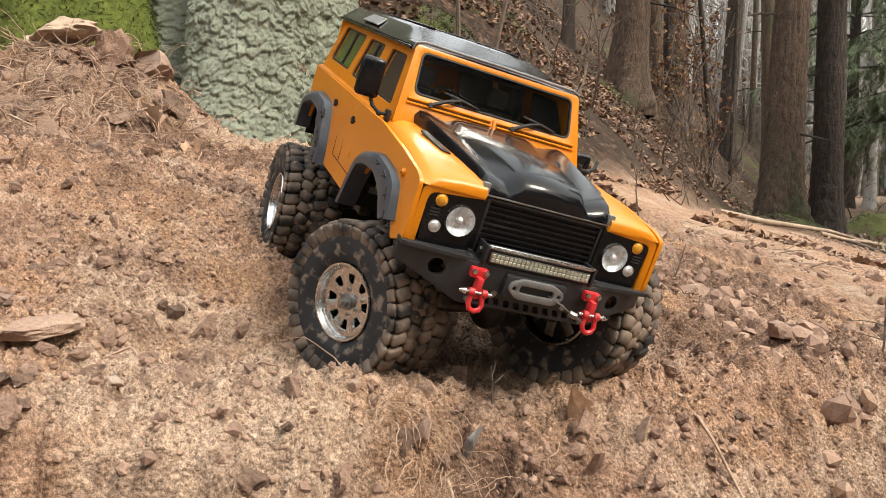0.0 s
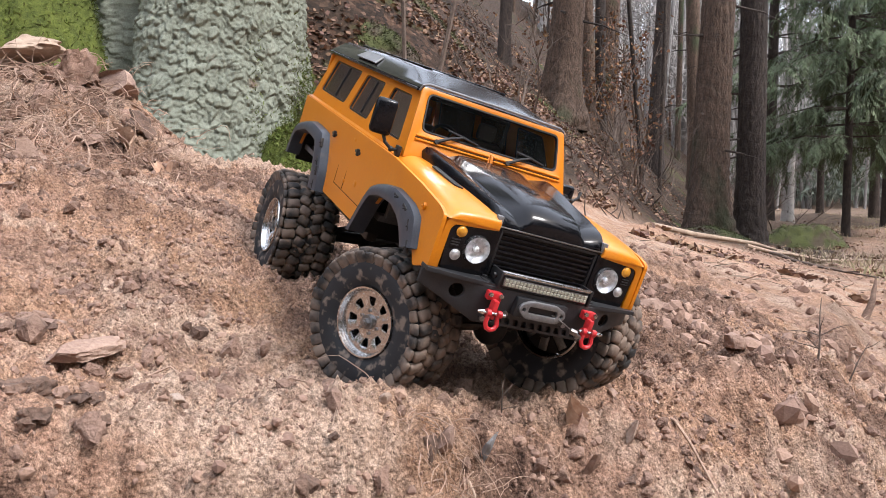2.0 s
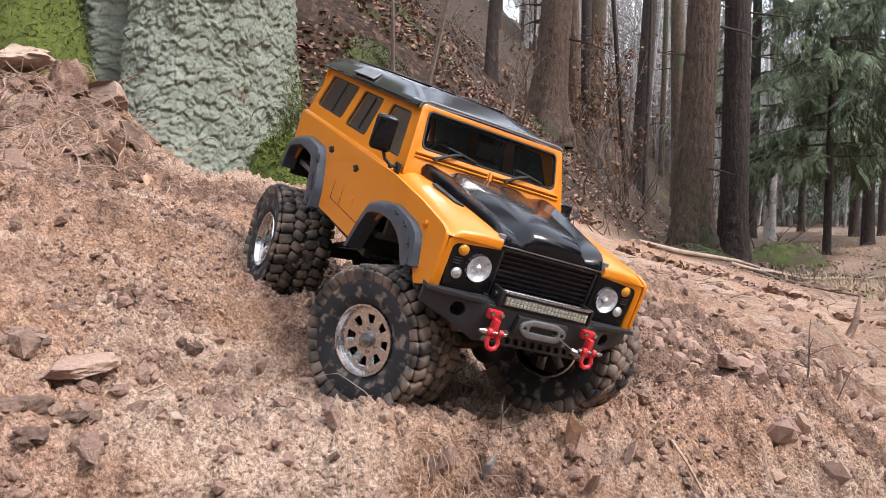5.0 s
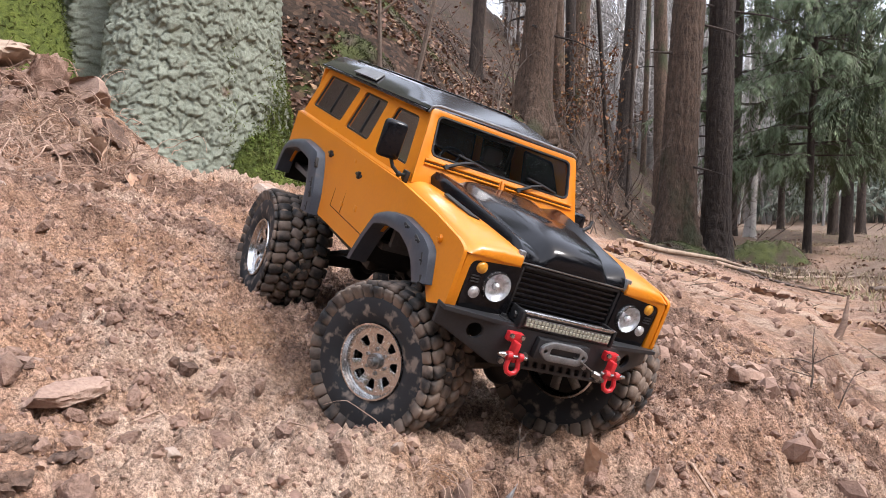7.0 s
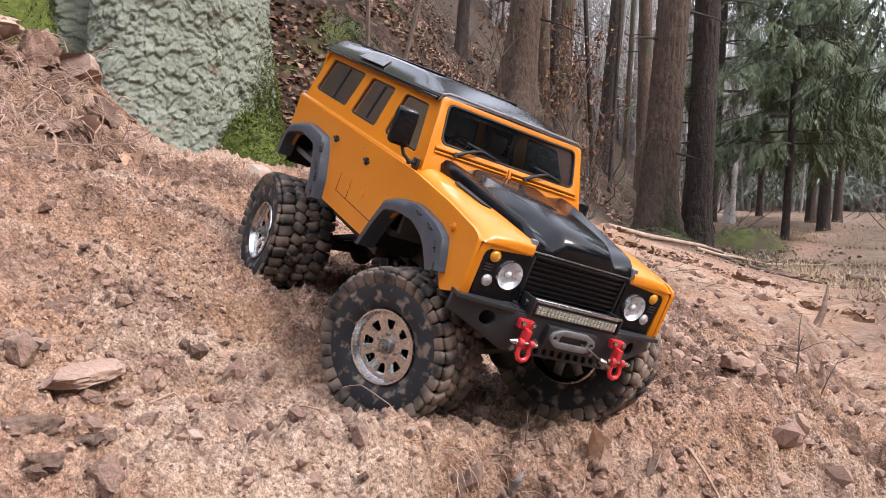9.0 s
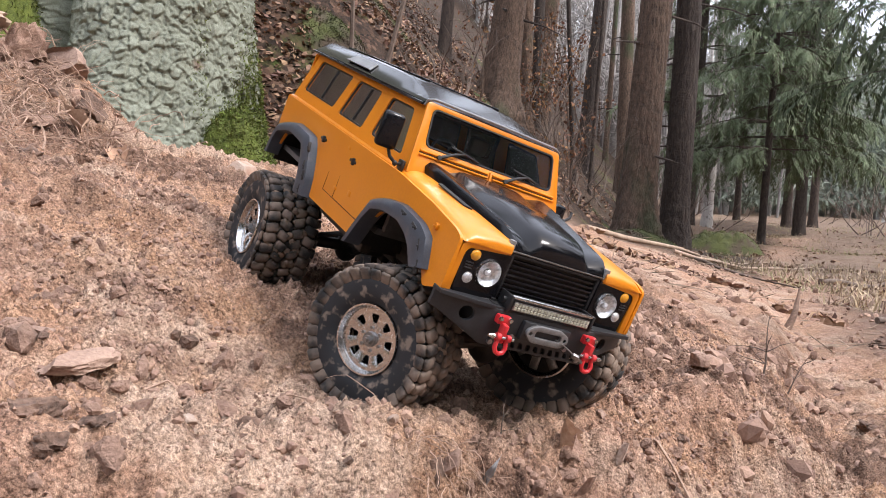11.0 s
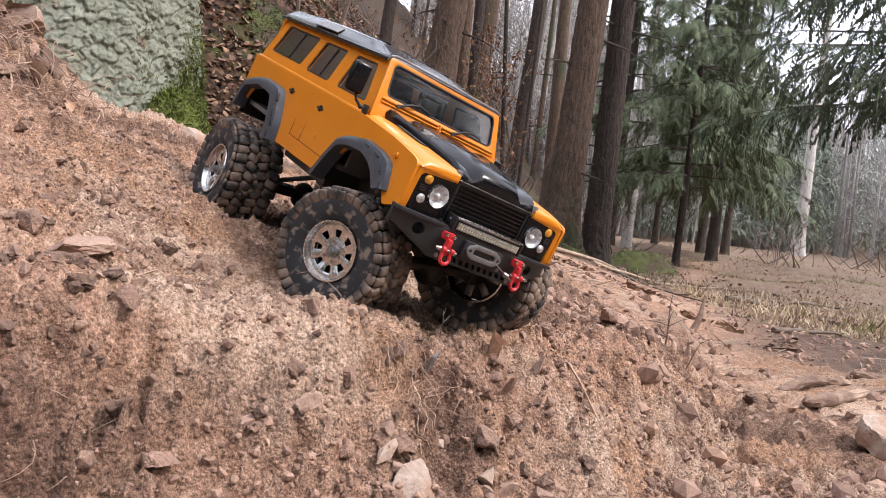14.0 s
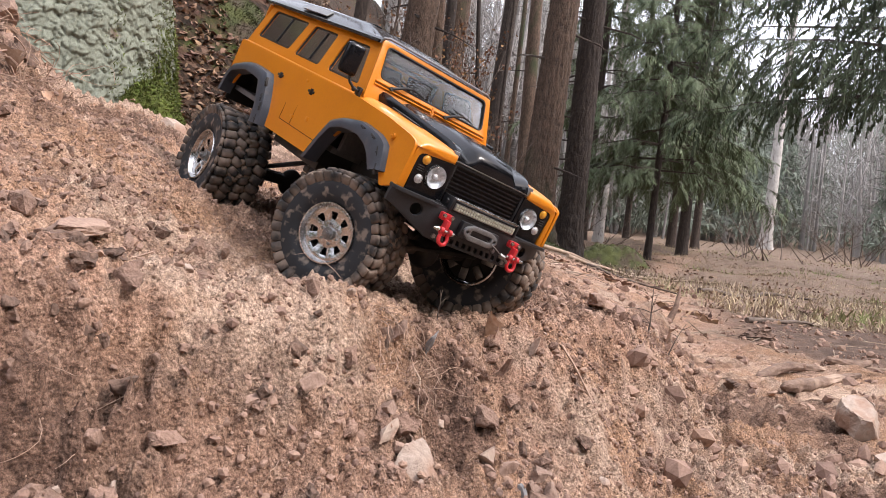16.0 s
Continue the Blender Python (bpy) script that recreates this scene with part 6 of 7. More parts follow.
def woods_around():
    """Unseen forest behind and beside the camera, added to block low sky light."""
    rng = np.random.default_rng(18)
    shape = (np.array([[-0.5, 0, 0], [0.5, 0, 0], [0, 0, -1.0]]), np.array([[0, 1, 2]]))
    P, S, R, TV, TF = [], [], [], [], []
    ring = np.array([[math.cos(q), math.sin(q)] for q in np.linspace(0, 2 * np.pi, 6, endpoint=False)])
    for k in range(150):
        d, az = rng.uniform(17, 40), radians(rng.uniform(64, 340))
        x, y, tall, r = d * math.sin(az), d * math.cos(az), rng.uniform(9, 14), rng.uniform(0.1, 0.22)
        z = float(height(np.array([x]), np.array([y]))[0])
        TF += [[12 * k + q, 12 * k + (q + 1) % 6, 12 * k + 6 + (q + 1) % 6, 12 * k + 6 + q] for q in range(6)]
        TV += [np.c_[ring * r + [x, y], np.full(6, z - 0.3)], np.c_[ring * r * 0.2 + [x, y], np.full(6, z + tall)]]
        n = 150
        u, b = rng.random(n) ** 1.1, rng.uniform(0, 6.28, n)
        w = 0.24 * tall * (1 - u) * rng.random(n) ** 0.5 + 0.1
        P.append(np.stack([x + w * np.cos(b), y + w * np.sin(b), z + 1.0 + u * (tall - 1.0)], -1))
        S.append(np.stack([rng.uniform(0.5, 1.1, n)] * 2 + [rng.uniform(0.7, 1.6, n)], -1))
        R.append(turns(n, rng, 0.5))
    woods = tagged(new("woods_around"), "unseen dark spruce woods added to block low sky light", "woods", kind="stuff")
    mesh_np("near_bole", np.concatenate(TV), TF, BARK_DARK, woods)["kind"] = "stuff"
    scatter("spruce_crown", shape, np.concatenate(P), np.concatenate(S), np.concatenate(R), NEEDLES, rng, 0, woods)["kind"] = "stuff"


woods_around()


# ---- undergrowth on the slope ----
LEAF = (np.array([[0, -0.5, 0], [0.28, -0.15, 0.06], [0.24, 0.2, 0.10], [0, 0.55, 0.02], [-0.24, 0.2, 0.12], [-0.28, -0.15, 0.05]]), np.array([[0, 1, 5], [1, 2, 5], [2, 4, 5], [2, 3, 4]]))


def litter():
    rng = np.random.default_rng(14)
    n = 60000
    d, az = 2.3 + 14 * rng.random(n) ** 1.7, np.radians(rng.uniform(-14, 33, n))
    x, y = d * np.sin(az), d * np.cos(az)
    keep = (hill_side(x, y) > 0.12) | ((y > 1.9) & (x < 0.7) & (rng.random(n) < 0.5))
    keep &= fbm(x * 1.3, y * 1.3, 33, 3) > 0.40
    x, y = x[keep], y[keep]
    p = np.stack([x, y, ground_z(x, y) + 0.008], -1)
    ob = scatter("leaf_litter", LEAF, p, rng.uniform(0.02, 0.055, (len(p), 1)), turns(len(p), rng, 0.35), DRY_LEAF, rng, 0.15)
    tagged(ob, "pale and brown fallen leaves on the slope", "leaves", kind="stuff")
    n = 9000
    d, az = 3.4 + 20 * rng.random(n) ** 1.5, np.radians(rng.uniform(20, 56, n))
    x, y = d * np.sin(az), d * np.cos(az)
    keep = (hill_side(x, y) < 0.1) & (rng.random(n) < step(0.38, 0.6, fbm(x * 0.9, y * 0.9, 37, 4)))
    x, y = x[keep], y[keep]
    p = np.stack([x, y, ground_z(x, y) + 0.006], -1)
    ob = scatter("track_leaves", LEAF, p, rng.uniform(0.02, 0.07, (len(p), 1)), turns(len(p), rng, 0.4), DRY_LEAF, rng, 0.15)
    tagged(ob, "brown fallen leaves strewn over the forest track", "leaves", kind="stuff")


def shrub(x, y, tall, wide, stems, leaves, label, seed, leaf_mat):
    rng = random.Random(seed)
    s = tagged(new("shrub"), label, "shrub")
    bm = bmesh.new()
    tips = []
    z0 = float(ground_z(np.array([x]), np.array([y]))[0])
    for _ in range(stems):
        a, ln = rng.uniform(0, 6.28), tall * rng.uniform(0.5, 1.1)
        p = Vector((x + rng.uniform(-0.4, 0.4) * wide, y + rng.uniform(-0.4, 0.4) * wide, z0 - 0.03))
        pts = [p]
        for k in range(5):
            pts.append(pts[-1] + Vector((math.cos(a) * wide * 0.12 + rng.uniform(-0.05, 0.05), math.sin(a) * wide * 0.12 + rng.uniform(-0.05, 0.05), ln / 5)))
        b_tube(bm, pts, [0.010 * tall, 0.008 * tall, 0.006 * tall, 0.004 * tall, 0.003 * tall, 0.001 * tall], 4)
        for q in pts[2:]:
            for _ in range(3):
                e = q + Vector((rng.uniform(-0.3, 0.3) * tall * 0.5, rng.uniform(-0.3, 0.3) * tall * 0.5, rng.uniform(0, 0.3) * tall * 0.6))
                b_tube(bm, [q, e], [0.003 * tall, 0.001 * tall], 3)
                tips += [q.lerp(e, k) for k in (0.5, 0.75, 1.0)]
    part("stem_work", bm, TWIG, s)["kind"] = "stuff"
    if leaves:
        r2 = np.random.default_rng(seed)
        c = np.array([tips[i % len(tips)][:] for i in range(leaves)]) + r2.normal(0, 0.05, (leaves, 3))
        scatter("leaf_mass", LEAF, c, r2.uniform(0.03, 0.07, (leaves, 1)), turns(leaves, r2), leaf_mat, r2, 0.1, s)["kind"] = "stuff"
    return s


litter()
for k, (x, y, tall, wide, n, lv) in enumerate(((2.75, 9.9, 1.7, 1.0, 12, 500), (3.25, 11.2, 2.0, 1.2, 14, 600), (2.3, 11.8, 1.5, 1.2, 12, 420), (2.9, 8.9, 0.9, 0.7, 10, 160))):
    shrub(x, y, tall, wide, n, lv, "beech brush holding copper-brown dead leaves", 50 + k, BROWN_LEAF)
for k, (x, y, tall, wide, n) in enumerate(((1.6, 5.6, 0.7, 0.7, 10), (0.7, 4.6, 0.9, 0.6, 8), (4.9, 11.5, 1.2, 1.2, 14), (6.5, 13.5, 1.5, 1.5, 14), (1.35, 4.4, 0.5, 0.4, 8), (2.2, 6.6, 0.7, 0.8, 10), (12, 15, 1.5, 2, 12), (17, 18, 1.4, 2, 12), (22, 24, 1.6, 3, 16), (19, 26, 1.8, 3, 16))):
    shrub(x, y, tall, wide, n, 0, "bare twiggy undergrowth with thin brown stems", 70 + k, None)
tall_twigs = ((0.18, 3.5, 1.9, 0.16), (0.12, 3.6, 1.6, -0.02))
for k, (x, y, tall, lean) in enumerate(tall_twigs):
    s = tagged(new("sapling"), "thin bare sapling beside the old tree", "sapling")
    bm = bmesh.new()
    z0 = float(ground_z(np.array([x]), np.array([y]))[0])
    b_tube(bm, [(x + lean * q * tall * (1 + 0.4 * q), y, z0 - 0.05 + tall * q) for q in (0, 0.25, 0.5, 0.75, 1)], [0.016, 0.013, 0.011, 0.008, 0.004], 6)
    b_tube(bm, [(x + lean * 0.5 * tall * 1.2, y, z0 + tall * 0.5), (x + lean * 0.5 * tall + 0.22, y, z0 + tall * 0.62)], [0.007, 0.002], 5)
    part("stem", bm, TWIG, s)


# ---- loose soil, stones, roots and wood on the bank ----
CRUMB = island_vary(surface("soil_crumbs", (0.218, 0.130, 0.094), (0.420, 0.273, 0.202), 50, (0.88, 1.0), 0.6, grain=320, height=0.003), 0.62, 1.12, 0.006)
SOIL = surface("bare_soil", (0.168, 0.097, 0.070), (0.420, 0.273, 0.202), 46, (0.9, 1.0), 1.0, grain=300, third=(0.109, 0.066, 0.047), third_scale=16, third_cut=(0.54, 0.68), height=0.008, vary=0.15)
STONE = surface("reddish_sandstone", (0.185, 0.113, 0.084), (0.403, 0.277, 0.210), 30, (0.8, 0.95), 0.9, grain=190, third=(0.454, 0.344, 0.277), third_scale=14, third_cut=(0.58, 0.75), height=0.005, vary=0.15)
PALE_STONE = surface("pale_broken_stone", (0.28, 0.205, 0.160), (0.52, 0.42, 0.345), 26, (0.8, 0.95), 0.9, grain=170, third=(0.302, 0.185, 0.130), third_scale=22, third_cut=(0.42, 0.6), height=0.005, vary=0.12)
SLATE = surface("grey_slate", (0.12, 0.12, 0.125), (0.27, 0.265, 0.26), 30, (0.5, 0.8), 0.5, grain=150, third=(0.38, 0.29, 0.23), third_scale=18, third_cut=(0.55, 0.75), height=0.002)
DARK_CLOD = surface("dark_humus_clod", (0.055, 0.034, 0.025), (0.24, 0.15, 0.108), 60, (0.9, 1.0), 1.0, grain=220, height=0.006)
ROOT = surface("root_fibre", (0.17, 0.105, 0.075), (0.46, 0.32, 0.235), 60, (0.8, 0.95), 0.4, vary=0.2)
LEAF_TAN = surface("curled_dry_leaf", (0.285, 0.150, 0.083), (0.465, 0.315, 0.217), 40, (0.6, 0.85), 0.4, grain=160, height=0.002, vary=0.2)


def gz(x, y):
    return float(ground_z(np.array([float(x)]), np.array([float(y)]))[0])


def slope_turn(x, y):
    """The turn that lays a thing flat on the slope."""
    e = 0.03
    n = Vector((float(height(np.array([x - e]), np.array([y]))[0] - height(np.array([x + e]), np.array([y]))[0]) / (2 * e), float(height(np.array([x]), np.array([y - e]))[0] - height(np.array([x]), np.array([y + e]))[0]) / (2 * e), 1))
    return n.to_track_quat("Z", "Y").to_matrix().to_4x4()


def rugged(v, seed, freq):
    """Noise over a body, from three planes."""
    return (fbm(v[:, 0] * freq + 7 * seed, v[:, 1] * freq, seed, 5, 0.6) + fbm(v[:, 1] * freq + 3, v[:, 2] * freq, seed + 5, 5, 0.6) + fbm(v[:, 2] * freq, v[:, 0] * freq + 9, seed + 9, 5, 0.6)) / 1.5 - 1.0


def stone(name, label, x, y, size, spin, seed, material, category="stone", sink=0.35, tilt=(0, 0), cuts=13, group="", lift=0.0, rug=0.20, fine=4, deep=(0.26, 0.66)):
    """A broken stone: a ball cut by planes, its breaks roughened; rug makes it a crumbling clod."""
    rng = np.random.default_rng(seed)
    v, f = unit_ico(fine)
    for _ in range(cuts):
        n = rng.normal(size=3)
        n /= np.linalg.norm(n)
        over = np.clip(v @ n - rng.uniform(*deep), 0, None)
        v = v - over[:, None] * n
    v = v * (1 + rug * rugged(v, seed, 2.6 + 1.2 * rug) + 0.8 * rug * np.abs(rugged(v, seed + 31, 6.0)))[:, None] + 0.02 * rng.normal(size=(1, 3))
    v = v * np.array(size) * 0.43 / np.abs(v).max(axis=0)
    low, high = v[:, 2].min(), v[:, 2].max()
    v[:, 2] -= low + sink * (high - low)
    ob = soften(mesh_np(name, v, f, material), 24 if rug < 0.5 else 75)
    ob.matrix_world = Matrix.Translation((x, y, gz(x, y) + lift)) @ slope_turn(x, y) @ pose(0, 0, 0, tilt[0], tilt[1], spin)
    return tagged(ob, label, category, group)


def clod(label, x, y, size, spin, seed, material, sink=0.35, tilt=(0, 0), group="", fine=4):
    return stone("clod", label, x, y, size, spin, seed, material, "clod", sink, tilt, 5, group, 0.0, 1.15, fine)


def crumbs():
    rng = np.random.default_rng(2)
    n = 190000
    x, y = rng.uniform(-0.55, 0.85, n), -0.12 + 1.35 * rng.random(n) ** 1.25
    s = over_edge(x, y)
    keep = rng.random(n) < (0.22 + 0.75 * step(0.42, 0.6, fbm(x * 11, y * 11, 6, 3))) * (0.55 + 0.45 * step(-0.02, 0.03, s)) * (1.15 - 0.5 * step(0.5, 1.2, y))
    for wx, wy, wz in WHEELS:
        keep &= np.hypot(x - wx, y - wy) > 0.022
    x, y = x[keep][:34000], y[keep][:34000]
    far = np.hypot(x - 0.1, y + 0.3)
    size = 0.0007 + 0.0007 * rng.random(len(x)) + 0.0009 * rng.random(len(x)) * far
    p = np.stack([x, y, ground_z(x, y) + size * 0.25], -1)
    octa = (np.array([[1, 0, 0], [-1, 0, 0], [0, 1, 0], [0, -1, 0], [0, 0, 1], [0, 0, -1.0]]), np.array([[0, 2, 4], [2, 1, 4], [1, 3, 4], [3, 0, 4], [2, 0, 5], [1, 2, 5], [3, 1, 5], [0, 3, 5]]))
    ob = scatter("soil_crumbs", octa, p, size[:, None] * rng.uniform(0.6, 1.25, (len(x), 3)), turns(len(x), rng), CRUMB, rng, 0.22)
    tagged(ob, "loose reddish brown crumbs of dry soil", "soil crumbs", kind="stuff")
    n = 48000
    x, y = rng.uniform(-0.55, 0.85, n), -0.12 + 1.35 * rng.random(n) ** 1.25
    s = over_edge(x, y)
    keep = rng.random(n) < (0.12 + 0.88 * step(0.45, 0.6, fbm(x * 8, y * 8, 26, 3))) * (0.65 + 0.35 * step(-0.01, 0.02, s))
    for wx, wy, wz in WHEELS:
        keep &= np.hypot(x - wx, y - wy) > 0.025
    x, y = x[keep][:21000], y[keep][:21000]
    size = 0.0013 + 0.0035 * rng.random(len(x)) ** 3
    p = np.stack([x, y, ground_z(x, y) + size * 0.2], -1)
    ob = scatter("soil_granules", unit_ico(1), p, size[:, None] * rng.uniform(0.7, 1.25, (len(x), 3)), turns(len(x), rng), CRUMB, rng, 0.25)
    tagged(ob, "rough granules of loose reddish soil", "soil granules", kind="stuff")
    n = 5200
    x, y = rng.uniform(-0.62, 1.0, n), -0.12 + 1.6 * rng.random(n) ** 1.2
    keep = np.ones(n, bool)
    for wx, wy, wz in WHEELS:
        keep &= np.hypot(x - wx, y - wy) > 0.04
    keep &= rng.random(n) < 0.2 + 0.8 * step(0.45, 0.6, fbm(x * 7, y * 7, 16, 3))
    x, y = x[keep], y[keep]
    size = 0.0028 + 0.010 * rng.random(len(x)) ** 4
    p = np.stack([x, y, ground_z(x, y) + size * 0.1], -1)
    v, f = unit_ico(1)
    ob = scatter("soil_clods", (v, f), p, size[:, None] * rng.uniform(0.55, 1.2, (len(x), 3)), turns(len(x), rng), SOIL, rng, 0.28)
    tagged(ob, "broken clods and pebbles of reddish soil", "soil clods", kind="stuff")
    n = 9500
    x, y = 0.5 + 4.0 * rng.random(n) ** 1.5, -0.2 + 5.7 * rng.random(n) ** 1.4
    keep = (over_edge(x, y) > -0.6) & (hill_side(x, y) < 0.05)
    x, y = x[keep], y[keep]
    size = 0.003 + 0.015 * rng.random(len(x)) ** 3
    p = np.stack([x, y, ground_z(x, y) + size * 0.1], -1)
    ob = scatter("track_rubble", unit_ico(1), p, size[:, None] * rng.uniform(0.4, 1.3, (len(x), 3)), turns(len(x), rng), CRUMB, rng, 0.25)
    tagged(ob, "clods and stones strewn on the forest track", "rubble", kind="stuff")


def grass_and_brash():
    rng = np.random.default_rng(3)
    n = 30000
    d, az = 4.2 + 26 * rng.random(n) ** 1.5, np.radians(rng.uniform(29, 58, n))
    x, y = d * np.sin(az), d * np.cos(az)
    keep = (hill_side(x, y) < 0.05) & (fbm(x * 0.5, y * 0.5, 77, 3) > 0.44)
    x, y = x[keep], y[keep]
    p = np.stack([x, y, ground_z(x, y) - 0.01], -1)
    straw = island_vary(surface("winter_grass", (0.26, 0.19, 0.12), (0.52, 0.40, 0.29), 2, (0.8, 1.0), 0.0, third=(0.20, 0.21, 0.08), third_scale=0.5, third_cut=(0.5, 0.62)), 0.6, 1.4, 0.02)
    ob = scatter("winter_grass", BLADE, p, rng.uniform(0.02, 0.075, (len(x), 1)) * np.array([[0.18, 0.8, 1]]), turns(len(x), rng, 0.4), straw, rng, 0.2)
    tagged(ob, "pale winter grass along the forest track", "grass", kind="stuff")
    n = 900
    d, az = 2.2 + 9 * rng.random(n), np.radians(rng.uniform(20, 58, n))
    x, y = d * np.sin(az), d * np.cos(az)
    p = np.stack([x, y, ground_z(x, y) + 0.004], -1)
    stick = (np.array([[-0.5, -0.02, 0], [0.5, -0.015, 0.03], [0.5, 0.015, 0.03], [-0.5, 0.02, 0], [0, 0, 0.05]]), np.array([[0, 1, 4], [1, 2, 4], [2, 3, 4], [3, 0, 4]]))
    ob = scatter("brash", stick, p, rng.uniform(0.03, 0.2, (n, 1)) * np.array([[1, 0.6, 0.6]]), turns(n, rng, 0.12), island_vary(surface("brash_twigs", (0.12, 0.085, 0.06), (0.4, 0.3, 0.22), 5, (0.8, 1), 0.0), 0.5, 1.5), rng, 0.2)
    tagged(ob, "small twigs and chips scattered over the track", "twigs", kind="stuff")


def wander(p, d, length, bits, wob, rng, sag=0.0):
    pts, d = [Vector(p)], Vector(d).normalized()
    for _ in range(bits):
        d = (d + Vector((rng.uniform(-wob, wob), rng.uniform(-wob, wob), rng.uniform(-wob, wob) - sag))).normalized()
        pts.append(pts[-1] + d * (length / bits))
    return pts


def lying_stick(name, label, x0, y0, x1, y1, r, seed, material, lift=0.4, forks=0, category="branch", bend=0.08, group=""):
    """A branch that lies on the ground, with side twigs."""
    rng = random.Random(seed)
    ob0 = tagged(new(name), label, category, group)
    bm = bmesh.new()
    pts, n = [], 9
    off = 0.0
    for k in range(n):
        t = k / (n - 1)
        off += rng.uniform(-1, 1) * bend * math.hypot(x1 - x0, y1 - y0) * 0.3
        x, y = x0 + (x1 - x0) * t + off * 0.6, y0 + (y1 - y0) * t - off * 0.4
        pts.append(Vector((x, y, gz(x, y) + r * lift + 0.35 * r)))
    b_tube(bm, pts, [r * (1 - 0.65 * k / (n - 1)) * rng.uniform(0.85, 1.12) for k in range(n)], 8)
    soften(part("main_stem", bm, material, ob0), 60)
    for k in range(forks):
        i = rng.randrange(2, n - 1)
        bm = bmesh.new()
        d = (pts[i] - pts[i - 1]).normalized() + Vector((rng.uniform(-0.8, 0.8), rng.uniform(-0.8, 0.8), rng.uniform(0.02, 0.25)))
        q = wander(pts[i], d, rng.uniform(8, 22) * r, 5, 0.25, rng, 0.05)
        b_tube(bm, q, [r * 0.45, r * 0.38, r * 0.3, r * 0.22, r * 0.14, r * 0.06], 6)
        soften(part("side_twig", bm, material, ob0), 60)
    return ob0


def upright_twig(label, x, y, tall, r, seed, lean=(0, 0), forks=4, material=None, name="twig"):
    rng = random.Random(seed)
    t = tagged(new(name), label, "twig")
    bm = bmesh.new()
    pts = wander((x, y, gz(x, y) - 0.01), (lean[0], lean[1], 1), tall, 6, 0.14, rng)
    b_tube(bm, pts, [r, r * 0.9, r * 0.8, r * 0.7, r * 0.55, r * 0.4, r * 0.2], 6)
    soften(part("stem", bm, material or TWIG, t), 60)
    for k in range(forks):
        i = rng.randrange(1, 6)
        bm = bmesh.new()
        q = wander(pts[i], (rng.uniform(-1, 1), rng.uniform(-1, 1), rng.uniform(0.1, 0.7)), tall * rng.uniform(0.25, 0.55), 4, 0.2, rng)
        b_tube(bm, q, [r * 0.5, r * 0.42, r * 0.33, r * 0.22, r * 0.1], 5)
        soften(part("shoot", bm, material or TWIG, t), 60)
    return t


def dry_leaf(label, x, y, size, spin, tilt, curl, lift=0.008):
    """A single curled leaf with a midrib."""
    nu, nv = 9, 13
    u, v = np.meshgrid(np.linspace(-1, 1, nu), np.linspace(0, 1, nv), indexing="ij")
    wide = np.sin(np.pi * np.clip(v, 0.03, 0.97) ** 0.8) * 0.36 * (1 + 0.10 * np.sin(v * 26))
    p = np.stack([u * wide, v - 0.5, curl * (u * wide * 2.2) ** 2 + 0.25 * curl * (v - 0.4) ** 2 + 0.02 * np.abs(u)], -1) * size
    up = p + [0, 0, size * 0.012]
    verts = np.concatenate([p.reshape(-1, 3), up.reshape(-1, 3)])
    f = grid_faces(nu, nv)
    faces = np.concatenate([f[:, ::-1], f + nu * nv])
    ob = mesh_np("dry_leaf", verts, faces, LEAF_TAN)
    ob.matrix_world = Matrix.Translation((x, y, gz(x, y) + lift)) @ slope_turn(x, y) @ pose(0, 0, 0, tilt[0], tilt[1], spin)
    return tagged(ob, label, "leaf", "dry leaves")


crumbs()
grass_and_brash()

# stones that lie on and stick out of the bank
stone("stone_slab", "flat reddish slab of broken stone half sunk in soil", -0.122, 0.230, (0.092, 0.046, 0.020), 18, 1, STONE, sink=0.3, tilt=(4, -4), rug=0.42)
clod("crumbling dark clump of humus lying on the soil", -0.102, 0.116, (0.058, 0.040, 0.030), 15, 41, DARK_CLOD, sink=0.45)
stone("stone", "small reddish chip of stone beside a larger slab", -0.150, 0.262, (0.028, 0.018, 0.012), 40, 30, STONE, sink=0.3)
stone("stone", "small upright reddish stone in the loose soil", 0.157, 0.214, (0.026, 0.018, 0.032), 20, 2, STONE, sink=0.35)
stone("stone", "blocky reddish stone on the far slope of the bank", 0.538, 0.594, (0.060, 0.042, 0.034), 10, 3, STONE, sink=0.3)
stone("stone", "brown rounded stone half sunk behind the truck", 0.520, 0.900, (0.085, 0.06, 0.05), 25, 31, STONE, sink=0.3, deep=(0.3, 0.6))
stone("rock", "large pale broken rock beside the track", 1.120, 0.660, (0.145, 0.11, 0.105), 25, 4, PALE_STONE, "rock", sink=0.2, cuts=10, rug=0.38, deep=(0.3, 0.62))
stone("stone_slab", "flat pale stone lying beside the track", 0.985, 0.480, (0.13, 0.055, 0.022), -24, 5, PALE_STONE, sink=0.3)
stone("stone_slab", "pale slab of stone low on the broken bank", 0.172, 0.148, (0.074, 0.056, 0.022), 35, 6, PALE_STONE, sink=0.5, tilt=(4, 0), rug=0.35)
stone("stone_slab", "long narrow slab of stone low on the broken bank", 0.148, 0.162, (0.052, 0.018, 0.016), 40, 32, PALE_STONE, sink=0.3, tilt=(8, 6))
stone("stone", "reddish flat stone sticking out of the bank", 0.074, 0.123, (0.040, 0.02, 0.014), 10, 7, STONE, sink=0.3)
stone("stone", "rust-red flat stone sticking out of the bank", 0.036, 0.105, (0.030, 0.016, 0.010), -20, 33, STONE, sink=0.3)
stone("stone", "brown angular stone low on the broken bank", 0.140, 0.169, (0.018, 0.018, 0.024), 60, 8, STONE, sink=0.25)
